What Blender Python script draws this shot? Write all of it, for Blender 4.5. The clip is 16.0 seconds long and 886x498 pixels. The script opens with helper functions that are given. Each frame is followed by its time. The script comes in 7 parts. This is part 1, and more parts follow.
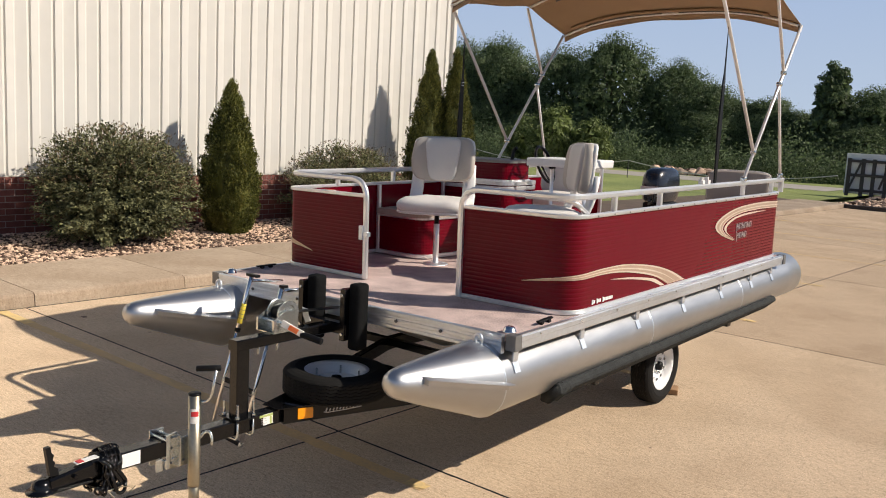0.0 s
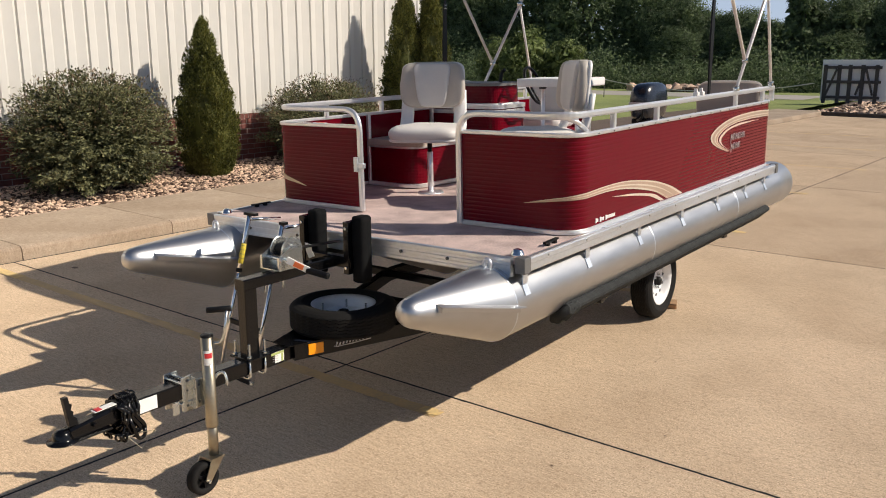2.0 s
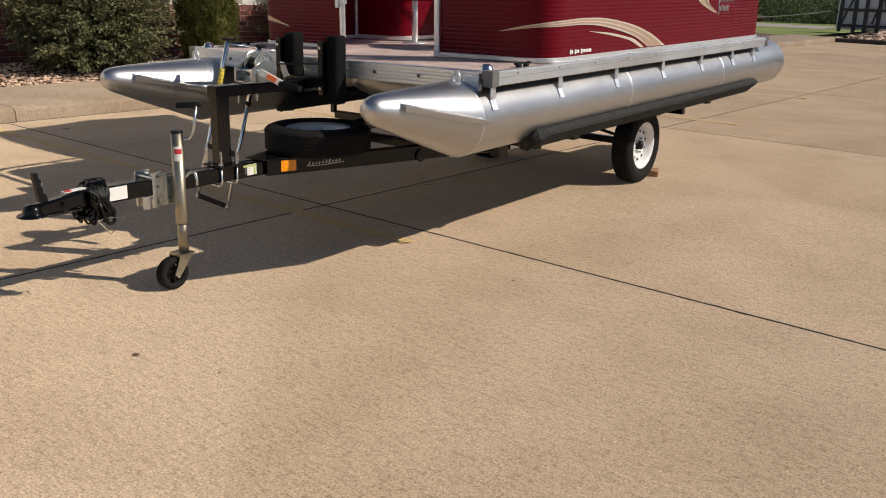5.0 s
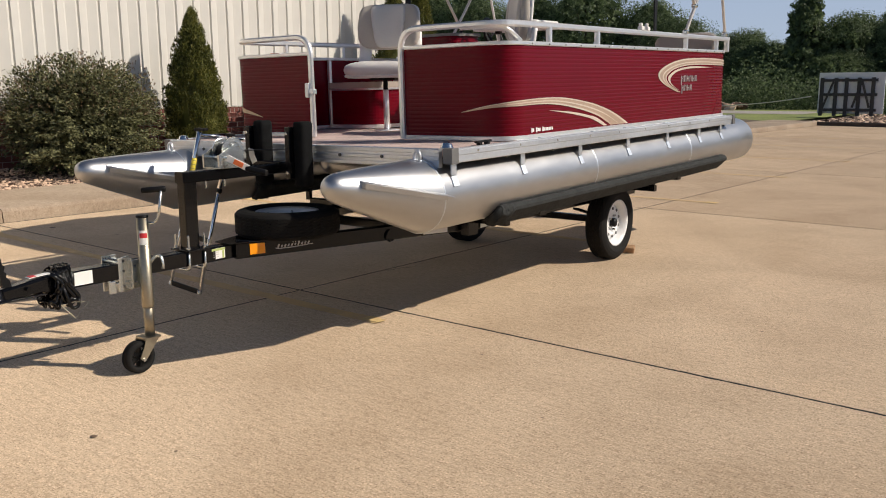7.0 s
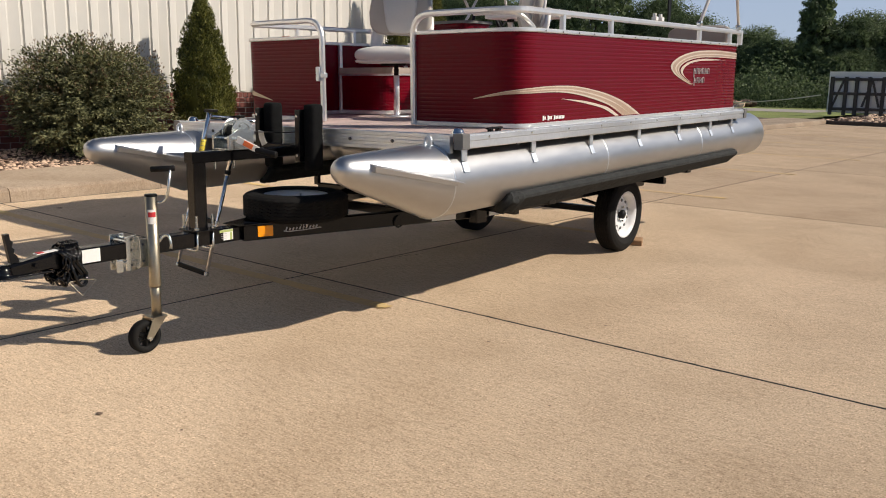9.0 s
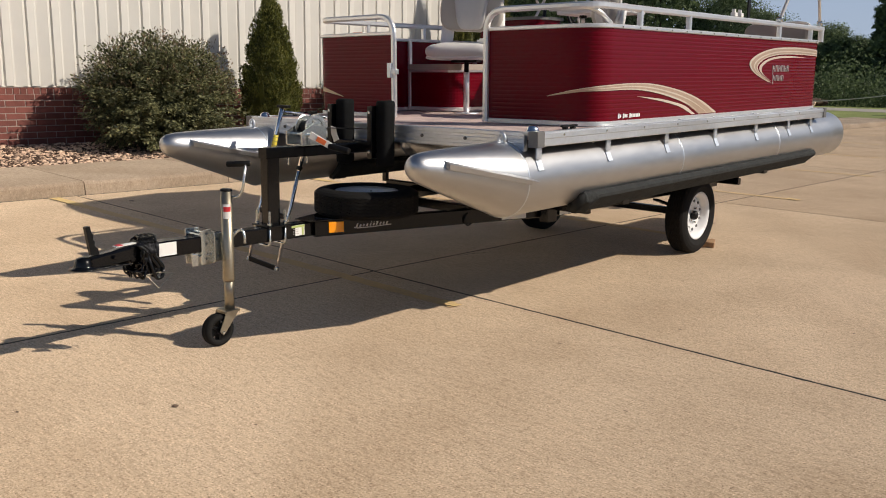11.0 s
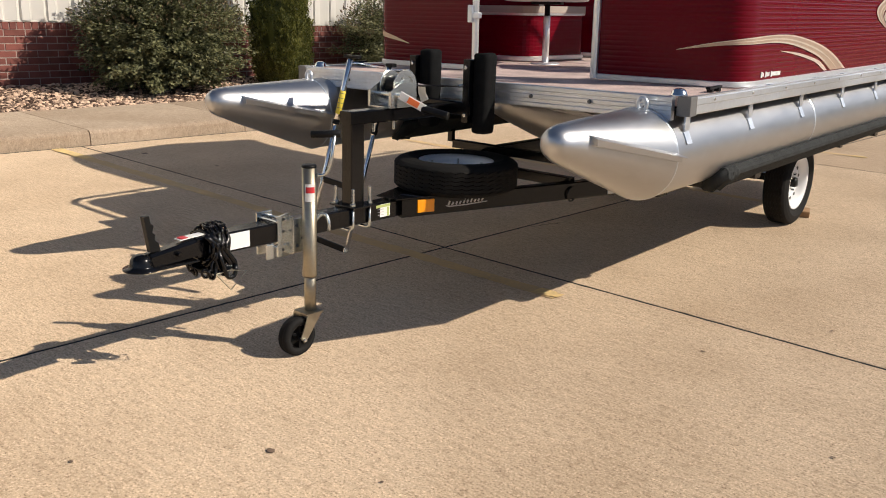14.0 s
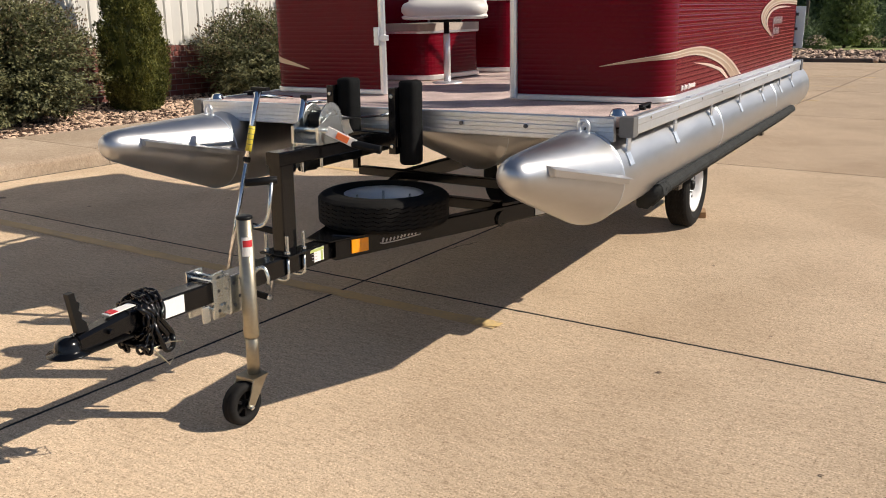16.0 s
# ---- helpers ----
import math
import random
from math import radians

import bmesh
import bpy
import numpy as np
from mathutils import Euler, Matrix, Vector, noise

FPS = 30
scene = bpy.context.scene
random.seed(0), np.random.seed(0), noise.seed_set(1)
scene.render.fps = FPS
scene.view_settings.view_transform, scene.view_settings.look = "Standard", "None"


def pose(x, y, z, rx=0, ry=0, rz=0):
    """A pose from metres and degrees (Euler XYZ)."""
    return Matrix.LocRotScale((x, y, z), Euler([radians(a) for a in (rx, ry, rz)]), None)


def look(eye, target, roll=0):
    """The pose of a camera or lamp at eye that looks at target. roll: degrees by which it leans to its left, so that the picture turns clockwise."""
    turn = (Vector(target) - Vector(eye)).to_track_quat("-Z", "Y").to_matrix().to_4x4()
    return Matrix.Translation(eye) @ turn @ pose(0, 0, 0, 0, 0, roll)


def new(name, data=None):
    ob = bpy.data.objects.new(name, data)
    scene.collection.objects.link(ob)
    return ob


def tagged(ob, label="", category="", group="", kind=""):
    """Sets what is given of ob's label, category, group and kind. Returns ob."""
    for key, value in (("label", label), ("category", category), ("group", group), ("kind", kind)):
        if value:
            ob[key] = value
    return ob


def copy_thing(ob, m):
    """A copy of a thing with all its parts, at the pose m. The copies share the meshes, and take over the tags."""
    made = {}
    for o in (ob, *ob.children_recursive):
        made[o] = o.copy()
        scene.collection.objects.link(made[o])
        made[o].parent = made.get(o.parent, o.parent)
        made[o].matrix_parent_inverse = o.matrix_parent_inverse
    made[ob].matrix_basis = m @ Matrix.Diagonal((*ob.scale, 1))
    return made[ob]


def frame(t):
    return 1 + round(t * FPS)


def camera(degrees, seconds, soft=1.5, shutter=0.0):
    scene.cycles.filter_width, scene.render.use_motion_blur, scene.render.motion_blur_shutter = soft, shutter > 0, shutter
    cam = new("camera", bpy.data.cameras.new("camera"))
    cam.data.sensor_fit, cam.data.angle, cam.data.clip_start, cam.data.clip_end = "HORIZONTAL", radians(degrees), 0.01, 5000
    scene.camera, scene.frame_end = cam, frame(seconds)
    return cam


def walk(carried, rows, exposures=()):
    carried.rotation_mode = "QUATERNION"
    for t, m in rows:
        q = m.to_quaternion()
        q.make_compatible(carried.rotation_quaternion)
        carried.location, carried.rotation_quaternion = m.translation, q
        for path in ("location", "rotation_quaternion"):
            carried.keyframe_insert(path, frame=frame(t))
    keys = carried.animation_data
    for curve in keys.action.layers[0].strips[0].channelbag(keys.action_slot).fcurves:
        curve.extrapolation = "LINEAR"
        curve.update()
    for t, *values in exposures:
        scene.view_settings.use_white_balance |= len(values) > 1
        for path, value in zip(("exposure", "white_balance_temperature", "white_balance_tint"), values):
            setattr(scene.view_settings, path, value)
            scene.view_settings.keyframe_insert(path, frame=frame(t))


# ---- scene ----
cam = camera(54.7, 16.0, soft=1.0)
PATH = [
    (0, (3.337, -3.244, 1.984), (2.083, -1.711, 1.704), 3.0),
    (0.5, (3.317, -3.176, 1.968), (2.04, -1.678, 1.614), 2.2),
    (1, (3.28, -3.175, 1.965), (1.989, -1.707, 1.543), 1.6),
    (1.5, (3.272, -3.199, 1.966), (2.014, -1.706, 1.534), 0.2),
    (2, (3.214, -3.286, 1.953), (2.019, -1.744, 1.516), -0.1),
    (2.5, (3.216, -3.366, 1.915), (2.049, -1.796, 1.504), 0.7),
    (3, (3.269, -3.474, 1.763), (2.051, -1.933, 1.384), -0.4),
    (3.5, (3.262, -3.517, 1.609), (2.041, -1.998, 1.16), -1.9),
    (4, (3.311, -3.472, 1.551), (2.158, -1.933, 1.0), -1.3),
    (4.2, (3.349, -3.432, 1.517), (2.203, -1.898, 0.939), 0.6),
    (6.3, (3.675, -3.294, 1.334), (2.421, -1.821, 0.825), 1.2),
    (6.5, (3.676, -3.284, 1.331), (2.424, -1.79, 0.882), 0.8),
    (7, (3.685, -3.269, 1.318), (2.465, -1.729, 0.949), -0.3),
    (7.5, (3.651, -3.249, 1.286), (2.509, -1.648, 0.92), 0.3),
    (8, (3.656, -3.25, 1.286), (2.542, -1.636, 0.892), 1.6),
    (8.5, (3.664, -3.26, 1.282), (2.5, -1.685, 0.879), 1.4),
    (9, (3.659, -3.272, 1.286), (2.433, -1.74, 0.898), 0.9),
    (9.5, (3.66, -3.288, 1.289), (2.374, -1.804, 0.911), 0.8),
    (10, (3.629, -3.283, 1.286), (2.309, -1.836, 0.882), 1.0),
    (10.2, (3.623, -3.283, 1.28), (2.296, -1.843, 0.872), 1.0),
    (12.3, (3.234, -3.279, 1.288), (1.928, -1.81, 0.914), 1.2),
    (12.5, (3.146, -3.285, 1.286), (1.854, -1.813, 0.883), 0.8),
    (13, (2.975, -3.256, 1.281), (1.704, -1.798, 0.77), 1.1),
    (13.5, (2.77, -3.179, 1.302), (1.501, -1.729, 0.765), 1.0),
    (14, (2.628, -3.105, 1.32), (1.358, -1.656, 0.784), 1.9),
    (14.5, (2.535, -3.096, 1.33), (1.283, -1.641, 0.769), 1.7),
    (15, (2.389, -3.115, 1.352), (1.217, -1.606, 0.76), -0.4),
    (15.5, (2.272, -3.156, 1.375), (1.213, -1.556, 0.812), -1.0),
    (16, (2.213, -3.129, 1.392), (1.204, -1.482, 0.874), -0.2),
]
walk(cam, [(t, look(eye, target, roll)) for t, eye, target, roll in PATH],
     [(0.0, 0.14), (2.0, 0.10), (3.0, 0.06), (3.5, 0.04), (4.0, -0.20), (6.5, -0.10), (8.5, -0.03), (9.5, -0.06), (10.0, -0.16), (12.5, -0.12), (13.0, -0.01), (14.5, 0.12), (15.5, 0.18), (16.0, 0.20)])

# ---- world, sun and exposure ----
SUN_DIR = Vector((1.14, 0.67, 1.0)).normalized()      # towards the sun
world = bpy.data.worlds.new("sky")
scene.world = world
world.use_nodes = True
wn = world.node_tree
sky = wn.nodes.new("ShaderNodeTexSky")
sky.sky_type = "NISHITA"
sky.sun_disc = False
sky.sun_elevation = math.asin(SUN_DIR.z)
sky.sun_rotation = math.atan2(SUN_DIR.x, SUN_DIR.y)
sky.air_density, sky.dust_density, sky.ozone_density = 1.0, 0.5, 3.0
wn.links.new(sky.outputs[0], wn.nodes["Background"].inputs[0])
wn.nodes["Background"].inputs[1].default_value = 0.060
sun = new("sun", bpy.data.lights.new("sun", "SUN"))
sun.data.energy, sun.data.angle, sun.data.color = 5.0, radians(0.5), (1.0, 0.897, 0.77)
sun.matrix_world = look(SUN_DIR * 60, (0, 0, 0))


# ---- materials ----
def mat(name, color, rough=0.6, metal=0.0, spread=0.15, scale=6.0, grain=60.0, bump=0.1, depth=0.01,
        coat=0.0, tint=None, island=False, info=0.0, stretch=(1, 1, 1), mottled=0.0, rvary=0.0):
    """A procedural surface: colour varied at two scales, fine relief, and per-piece variation."""
    m = bpy.data.materials.new(name)
    m.use_nodes = True
    nt = m.node_tree
    N, L = nt.nodes, nt.links
    bsdf = N["Principled BSDF"]
    tc = N.new("ShaderNodeTexCoord")
    mp = N.new("ShaderNodeMapping")
    mp.inputs["Scale"].default_value = stretch
    L.new(tc.outputs["Object"], mp.inputs[0])
    big, small = N.new("ShaderNodeTexNoise"), N.new("ShaderNodeTexNoise")
    for t, s, d in ((big, scale, 4), (small, grain, 3)):
        t.inputs["Scale"].default_value = s
        t.inputs["Detail"].default_value = d
        L.new(mp.outputs[0], t.inputs["Vector"])
    mix = N.new("ShaderNodeMath")
    mix.operation = "MULTIPLY_ADD"
    mix.inputs[1].default_value = 0.45
    L.new(small.outputs[0], mix.inputs[0])
    half = N.new("ShaderNodeMath")
    half.operation = "MULTIPLY"
    half.inputs[1].default_value = 0.55
    L.new(big.outputs[0], half.inputs[0])
    L.new(half.outputs[0], mix.inputs[2])
    last = mix.outputs[0]
    if info or island:
        src = N.new("ShaderNodeNewGeometry") if island else N.new("ShaderNodeObjectInfo")
        add = N.new("ShaderNodeMath")
        add.operation = "MULTIPLY_ADD"
        add.inputs[1].default_value = info or 0.5
        L.new(src.outputs["Random Per Island" if island else "Random"], add.inputs[0])
        sub = N.new("ShaderNodeMath")
        sub.operation = "SUBTRACT"
        sub.inputs[1].default_value = (info or 0.5) * 0.5
        L.new(last, sub.inputs[0])
        L.new(sub.outputs[0], add.inputs[2])
        last = add.outputs[0]
    ramp = N.new("ShaderNodeValToRGB")
    c = np.array(color, float)
    t2 = np.array(tint if tint else color, float)
    ramp.color_ramp.elements[0].position, ramp.color_ramp.elements[1].position = 0.28, 0.72
    ramp.color_ramp.elements[0].color = (*np.clip(c * (1 - spread), 0, 1), 1)
    ramp.color_ramp.elements[1].color = (*np.clip(t2 * (1 + spread), 0, 1), 1)
    L.new(last, ramp.inputs[0])
    colour = ramp.outputs[0]
    if mottled:
        spots = N.new("ShaderNodeTexNoise")
        spots.inputs["Scale"].default_value = scale * 0.22
        spots.inputs["Detail"].default_value = 5
        L.new(mp.outputs[0], spots.inputs["Vector"])
        hue = N.new("ShaderNodeMix")
        hue.data_type, hue.blend_type = "RGBA", "MULTIPLY"
        hue.inputs[0].default_value = mottled
        r2 = N.new("ShaderNodeValToRGB")
        r2.color_ramp.elements[0].position, r2.color_ramp.elements[1].position = 0.35, 0.62
        r2.color_ramp.elements[0].color, r2.color_ramp.elements[1].color = (0.6, 0.56, 0.52, 1), (1, 1, 1, 1)
        L.new(spots.outputs[0], r2.inputs[0])
        L.new(colour, hue.inputs[6])
        L.new(r2.outputs[0], hue.inputs[7])
        colour = hue.outputs[2]
    L.new(colour, bsdf.inputs["Base Color"])
    bsdf.inputs["Roughness"].default_value, bsdf.inputs["Metallic"].default_value = rough, metal
    if rvary:
        rr = N.new("ShaderNodeMapRange")
        rr.inputs["To Min"].default_value, rr.inputs["To Max"].default_value = max(0.03, rough - rvary), min(1, rough + rvary)
        rr.inputs["From Min"].default_value, rr.inputs["From Max"].default_value = 0.3, 0.7
        L.new(mix.outputs[0], rr.inputs[0])
        L.new(rr.outputs[0], bsdf.inputs["Roughness"])
    bsdf.inputs["Coat Weight"].default_value = coat
    bsdf.inputs["Coat Roughness"].default_value = 0.06
    if bump:
        b = N.new("ShaderNodeBump")
        b.inputs["Strength"].default_value, b.inputs["Distance"].default_value = bump, depth
        L.new(mix.outputs[0], b.inputs["Height"])
        L.new(b.outputs[0], bsdf.inputs["Normal"])
    return m


def leafy(name, dark, light, trans=0.25, vary=0.75):
    """Leaves: each its own shade, a little light passing through."""
    m = mat(name, dark, rough=0.55, spread=0.25, scale=0.9, grain=4, bump=0, tint=light, island=True, info=vary)
    bsdf = m.node_tree.nodes["Principled BSDF"]
    bsdf.inputs["Specular IOR Level"].default_value = 0.35
    tr = m.node_tree.nodes.new("ShaderNodeBsdfTranslucent")
    mx = m.node_tree.nodes.new("ShaderNodeMixShader")
    mx.inputs[0].default_value = trans
    L = m.node_tree.links
    L.new(bsdf.inputs["Base Color"].links[0].from_socket, tr.inputs[0])
    L.new(bsdf.outputs[0], mx.inputs[1])
    L.new(tr.outputs[0], mx.inputs[2])
    L.new(mx.outputs[0], m.node_tree.nodes["Material Output"].inputs[0])
    return m


def cement(name, base, pale, dark, speck=0.5, bump=0.5, fine=70.0):
    """Broom-finished concrete: exposed grit, soft blotches, faint drag marks and slab-to-slab tone."""
    m = bpy.data.materials.new(name)
    m.use_nodes = True
    N, L = m.node_tree.nodes, m.node_tree.links
    bsdf = N["Principled BSDF"]
    tc = N.new("ShaderNodeTexCoord")

    def noise_tex(scale, detail, rough=0.55, vec=None):
        t = N.new("ShaderNodeTexNoise")
        t.inputs["Scale"].default_value, t.inputs["Detail"].default_value, t.inputs["Roughness"].default_value = scale, detail, rough
        L.new(vec or tc.outputs["Object"], t.inputs["Vector"])
        return t.outputs[0]

    def ramp(src, stops):
        r = N.new("ShaderNodeValToRGB")
        e = r.color_ramp.elements
        e[0].position, e[0].color = stops[0][0], (*stops[0][1], 1)
        e[1].position, e[1].color = stops[-1][0], (*stops[-1][1], 1)
        for q, c in stops[1:-1]:
            e.new(q).color = (*c, 1)
        L.new(src, r.inputs[0])
        return r.outputs[0]

    def times(a, b, f=1.0):
        x = N.new("ShaderNodeMix")
        x.data_type, x.blend_type = "RGBA", "MULTIPLY"
        x.inputs[0].default_value = f
        L.new(a, x.inputs[6])
        L.new(b, x.inputs[7])
        return x.outputs[2]

    mp = N.new("ShaderNodeMapping")
    mp.inputs["Scale"].default_value, mp.inputs["Rotation"].default_value = (1, 9, 1), (0, 0, 0.35)
    L.new(tc.outputs["Object"], mp.inputs[0])
    grit = noise_tex(fine, 4, 0.75)
    col = ramp(grit, [(0.355, dark), (0.455, base), (0.55, base), (0.64, pale)])
    col = times(col, ramp(noise_tex(fine * 0.32, 3), [(0.35, (0.80, 0.77, 0.74)), (0.47, (0.99, 0.99, 0.99)), (0.65, (1.07, 1.07, 1.06))]), speck)
    col = times(col, ramp(noise_tex(1.1, 5, 0.6), [(0.33, (0.84, 0.82, 0.80)), (0.55, (1.0, 1.0, 1.0)), (0.72, (1.06, 1.05, 1.04))]), 0.9)
    col = times(col, ramp(noise_tex(0.42, 6, 0.62), [(0.34, (0.86, 0.83, 0.79)), (0.52, (1.0, 1.0, 1.0)), (0.70, (1.04, 1.04, 1.04))]), 0.8)
    col = times(col, ramp(noise_tex(9.0, 3, 0.6, mp.outputs[0]), [(0.36, (0.86, 0.855, 0.85)), (0.62, (1.05, 1.05, 1.05))]), 0.8)
    info = N.new("ShaderNodeObjectInfo")
    col = times(col, ramp(info.outputs["Random"], [(0.0, (0.92, 0.92, 0.93)), (1.0, (1.04, 1.03, 1.02))]), 0.8)
    L.new(col, bsdf.inputs["Base Color"])
    bsdf.inputs["Roughness"].default_value = 0.88
    bsdf.inputs["Diffuse Roughness"].default_value = 0.38
    bsdf.inputs["Specular IOR Level"].default_value = 0.25
    b = N.new("ShaderNodeBump")
    b.inputs["Strength"].default_value, b.inputs["Distance"].default_value = bump, 0.006
    L.new(grit, b.inputs["Height"])
    L.new(b.outputs[0], bsdf.inputs["Normal"])
    return m


CONCRETE = cement("parking_concrete", (0.675, 0.518, 0.357), (0.97, 0.80, 0.595), (0.25, 0.178, 0.113), 0.82, 0.36, 115)
FARCONCRETE = cement("far_concrete", (0.575, 0.434, 0.298), (0.83, 0.675, 0.498), (0.22, 0.158, 0.106), 0.9, 0.38, 130)
WALKWAY = cement("sidewalk_concrete", (0.43, 0.342, 0.255), (0.54, 0.44, 0.335), (0.30, 0.235, 0.17), 0.5, 0.35, 75)
JOINT = mat("joint_filler", (0.009, 0.008, 0.007), 0.95, scale=8, grain=90)
PAINT = mat("worn_yellow_paint", (0.545, 0.395, 0.245), 0.88, spread=0.12, scale=4.0, grain=46, bump=0.3, depth=0.004, tint=(0.66, 0.455, 0.205))
FRESHPAINT = mat("yellow_paint", (0.62, 0.46, 0.24), 0.85, spread=0.15, scale=4.0, grain=46, bump=0.3, depth=0.004, tint=(0.78, 0.56, 0.22))
# near-black plywood: the deep shade under the deck is put into its colour
SHADEPLY = mat("shade_dark_plywood", (0.030, 0.022, 0.016), 0.9, spread=0.25, scale=3, grain=40, bump=0.2, stretch=(6, 1, 1))
STAIN = mat("oil_spot", (0.17, 0.115, 0.078), 0.85, spread=0.3, scale=30, grain=140, bump=0.2)
STONE = mat("river_gravel", (0.110, 0.058, 0.036), 0.85, spread=0.4, scale=3, grain=50, bump=0.3, tint=(0.50, 0.36, 0.26), island=True, info=1.1)
BRICK = mat("red_brick", (0.185, 0.060, 0.047), 0.85, spread=0.25, scale=7, grain=90, bump=0.6, depth=0.004, info=0.35)
MORTAR = mat("mortar", (0.33, 0.27, 0.24), 0.95, spread=0.15, scale=9, grain=120, bump=0.5)
SIDING = mat("cream_steel_siding", (0.66, 0.637, 0.588), 0.45, spread=0.04, scale=0.8, grain=5, bump=0.03, rvary=0.08, info=0.05)
RED = mat("burgundy_aluminium", (0.124, 0.0012, 0.0080), 0.21, spread=0.05, scale=1.5, grain=9, bump=0.006, coat=0.0, rvary=0.04)
RED.node_tree.nodes["Principled BSDF"].inputs["Specular IOR Level"].default_value = 0.18
ALU = mat("brushed_aluminium", (0.73, 0.77, 0.82), 0.40, 0.9, spread=0.10, scale=2.2, grain=45, bump=0.05, depth=0.002, rvary=0.10, stretch=(1, 1, 1))
TOON = mat("mill_aluminium", (0.53, 0.537, 0.55), 0.38, 1.0, spread=0.08, scale=2.4, grain=26, bump=0.012, depth=0.003, rvary=0.035, stretch=(1, 0.35, 1))
RAIL = mat("anodised_rail", (0.86, 0.865, 0.87), 0.34, 0.82, spread=0.06, scale=5, grain=70, bump=0.03, depth=0.002)
BOWS = mat("canopy_bow_enamel", (0.74, 0.71, 0.69), 0.34, 0.35, spread=0.06, scale=5, grain=70, bump=0.02, depth=0.002)
TRIM = mat("polished_trim", (0.86, 0.86, 0.86), 0.34, 0.82, spread=0.05, scale=5, grain=40, bump=0.01, depth=0.002)
ZINC = mat("zinc_plate", (0.62, 0.65, 0.64), 0.26, 0.92, spread=0.14, scale=14, grain=90, bump=0.06, depth=0.002)
JACKZ = mat("yellow_zinc", (0.42, 0.375, 0.285), 0.40, 1.0, spread=0.14, scale=9, grain=70, bump=0.05, depth=0.002)
CAPGREY = mat("grey_cap", (0.20, 0.20, 0.20), 0.5, 0.6, spread=0.1, scale=12, grain=80, bump=0.05)
CHROME = mat("chrome", (0.80, 0.80, 0.80), 0.10, 1.0, spread=0.04, scale=8, grain=40, bump=0.0)
BLACK = mat("black_enamel", (0.0035, 0.0035, 0.004), 0.20, spread=0.3, scale=5, grain=60, bump=0.05, depth=0.002, coat=0.0)
for m_ in (BLACK,):
    m_.node_tree.nodes["Principled BSDF"].inputs["Specular IOR Level"].default_value = 0.38
RUBBER = mat("tyre_rubber", (0.012, 0.0115, 0.011), 0.80, spread=0.25, scale=8, grain=90, bump=0.25, depth=0.003)
PLASTIC = mat("black_plastic", (0.008, 0.008, 0.0085), 0.42, spread=0.2, scale=9, grain=80, bump=0.1, depth=0.002)
WHEELW = mat("white_wheel_enamel", (0.80, 0.81, 0.82), 0.35, spread=0.04, scale=7, grain=50, bump=0.03, depth=0.002)
for m_ in (RUBBER, PLASTIC):
    m_.node_tree.nodes["Principled BSDF"].inputs["Specular IOR Level"].default_value = 0.18
CARPETB = mat("black_bunk_carpet", (0.009, 0.0095, 0.010), 0.98, spread=0.4, scale=18, grain=220, bump=1.0, depth=0.006)
GREYCARPET = mat("grey_bunk_carpet", (0.038, 0.040, 0.040), 0.98, spread=0.35, scale=18, grain=220, bump=1.0, depth=0.006)
for m_ in (CARPETB, GREYCARPET):
    m_.node_tree.nodes["Principled BSDF"].inputs["Specular IOR Level"].default_value = 0.1
DECK = mat("deck_carpet", (0.50, 0.385, 0.355), 0.98, spread=0.60, scale=5, grain=105, bump=0.9, depth=0.005)
VINYL = mat("ivory_vinyl", (0.66, 0.63, 0.595), 0.5, spread=0.05, scale=9, grain=120, bump=0.12, depth=0.003)
VINYLS = mat("sand_vinyl", (0.46, 0.42, 0.37), 0.5, spread=0.05, scale=9, grain=120, bump=0.15, depth=0.003)
VINYLD = mat("taupe_vinyl", (0.38, 0.325, 0.28), 0.5, spread=0.06, scale=9, grain=120, bump=0.12, depth=0.003)
WHITEP = mat("white_plastic", (0.76, 0.75, 0.73), 0.4, spread=0.04, scale=8, grain=60, bump=0.03)
CANVAS = mat("tan_canvas", (0.33, 0.225, 0.14), 0.9, spread=0.1, scale=4, grain=180, bump=0.2, depth=0.003)
DECALA = mat("champagne_decal", (0.58, 0.42, 0.31), 0.38, 0.45, spread=0.14, scale=3, grain=25, bump=0)
DECALB = mat("pale_decal", (0.82, 0.71, 0.60), 0.32, 0.45, spread=0.06, scale=3, grain=25, bump=0)
WHITE = mat("white_label", (0.78, 0.78, 0.76), 0.5, spread=0.04, scale=20, grain=90, bump=0)
LIME = mat("green_label", (0.40, 0.46, 0.16), 0.5, spread=0.06, scale=20, grain=90, bump=0)
YELLOWL = mat("yellow_label", (0.72, 0.58, 0.06), 0.5, spread=0.06, scale=20, grain=90, bump=0)
REDL = mat("red_label", (0.55, 0.03, 0.04), 0.5, spread=0.06, scale=20, grain=90, bump=0)
ORANGEL = mat("orange_label", (0.80, 0.18, 0.05), 0.5, spread=0.06, scale=20, grain=90, bump=0)
INK = mat("label_print", (0.10, 0.10, 0.10), 0.6, spread=0.1, scale=20, grain=90, bump=0)
SILVERL = mat("silver_decal", (0.45, 0.43, 0.43), 0.4, 0.4, spread=0.1, scale=20, grain=90, bump=0)
REFLECT = mat("orange_reflector", (1.0, 0.34, 0.003), 0.25, spread=0.06, scale=30, grain=160, bump=0.15, coat=0.5)
NAVY = mat("dark_navy_cowl", (0.008, 0.011, 0.020), 0.26, spread=0.2, scale=6, grain=60, bump=0.0, coat=0.25)
TIMBER = mat("dark_timber", (0.062, 0.058, 0.058), 0.9, spread=0.35, scale=4, grain=40, bump=0.4, stretch=(6, 6, 1))
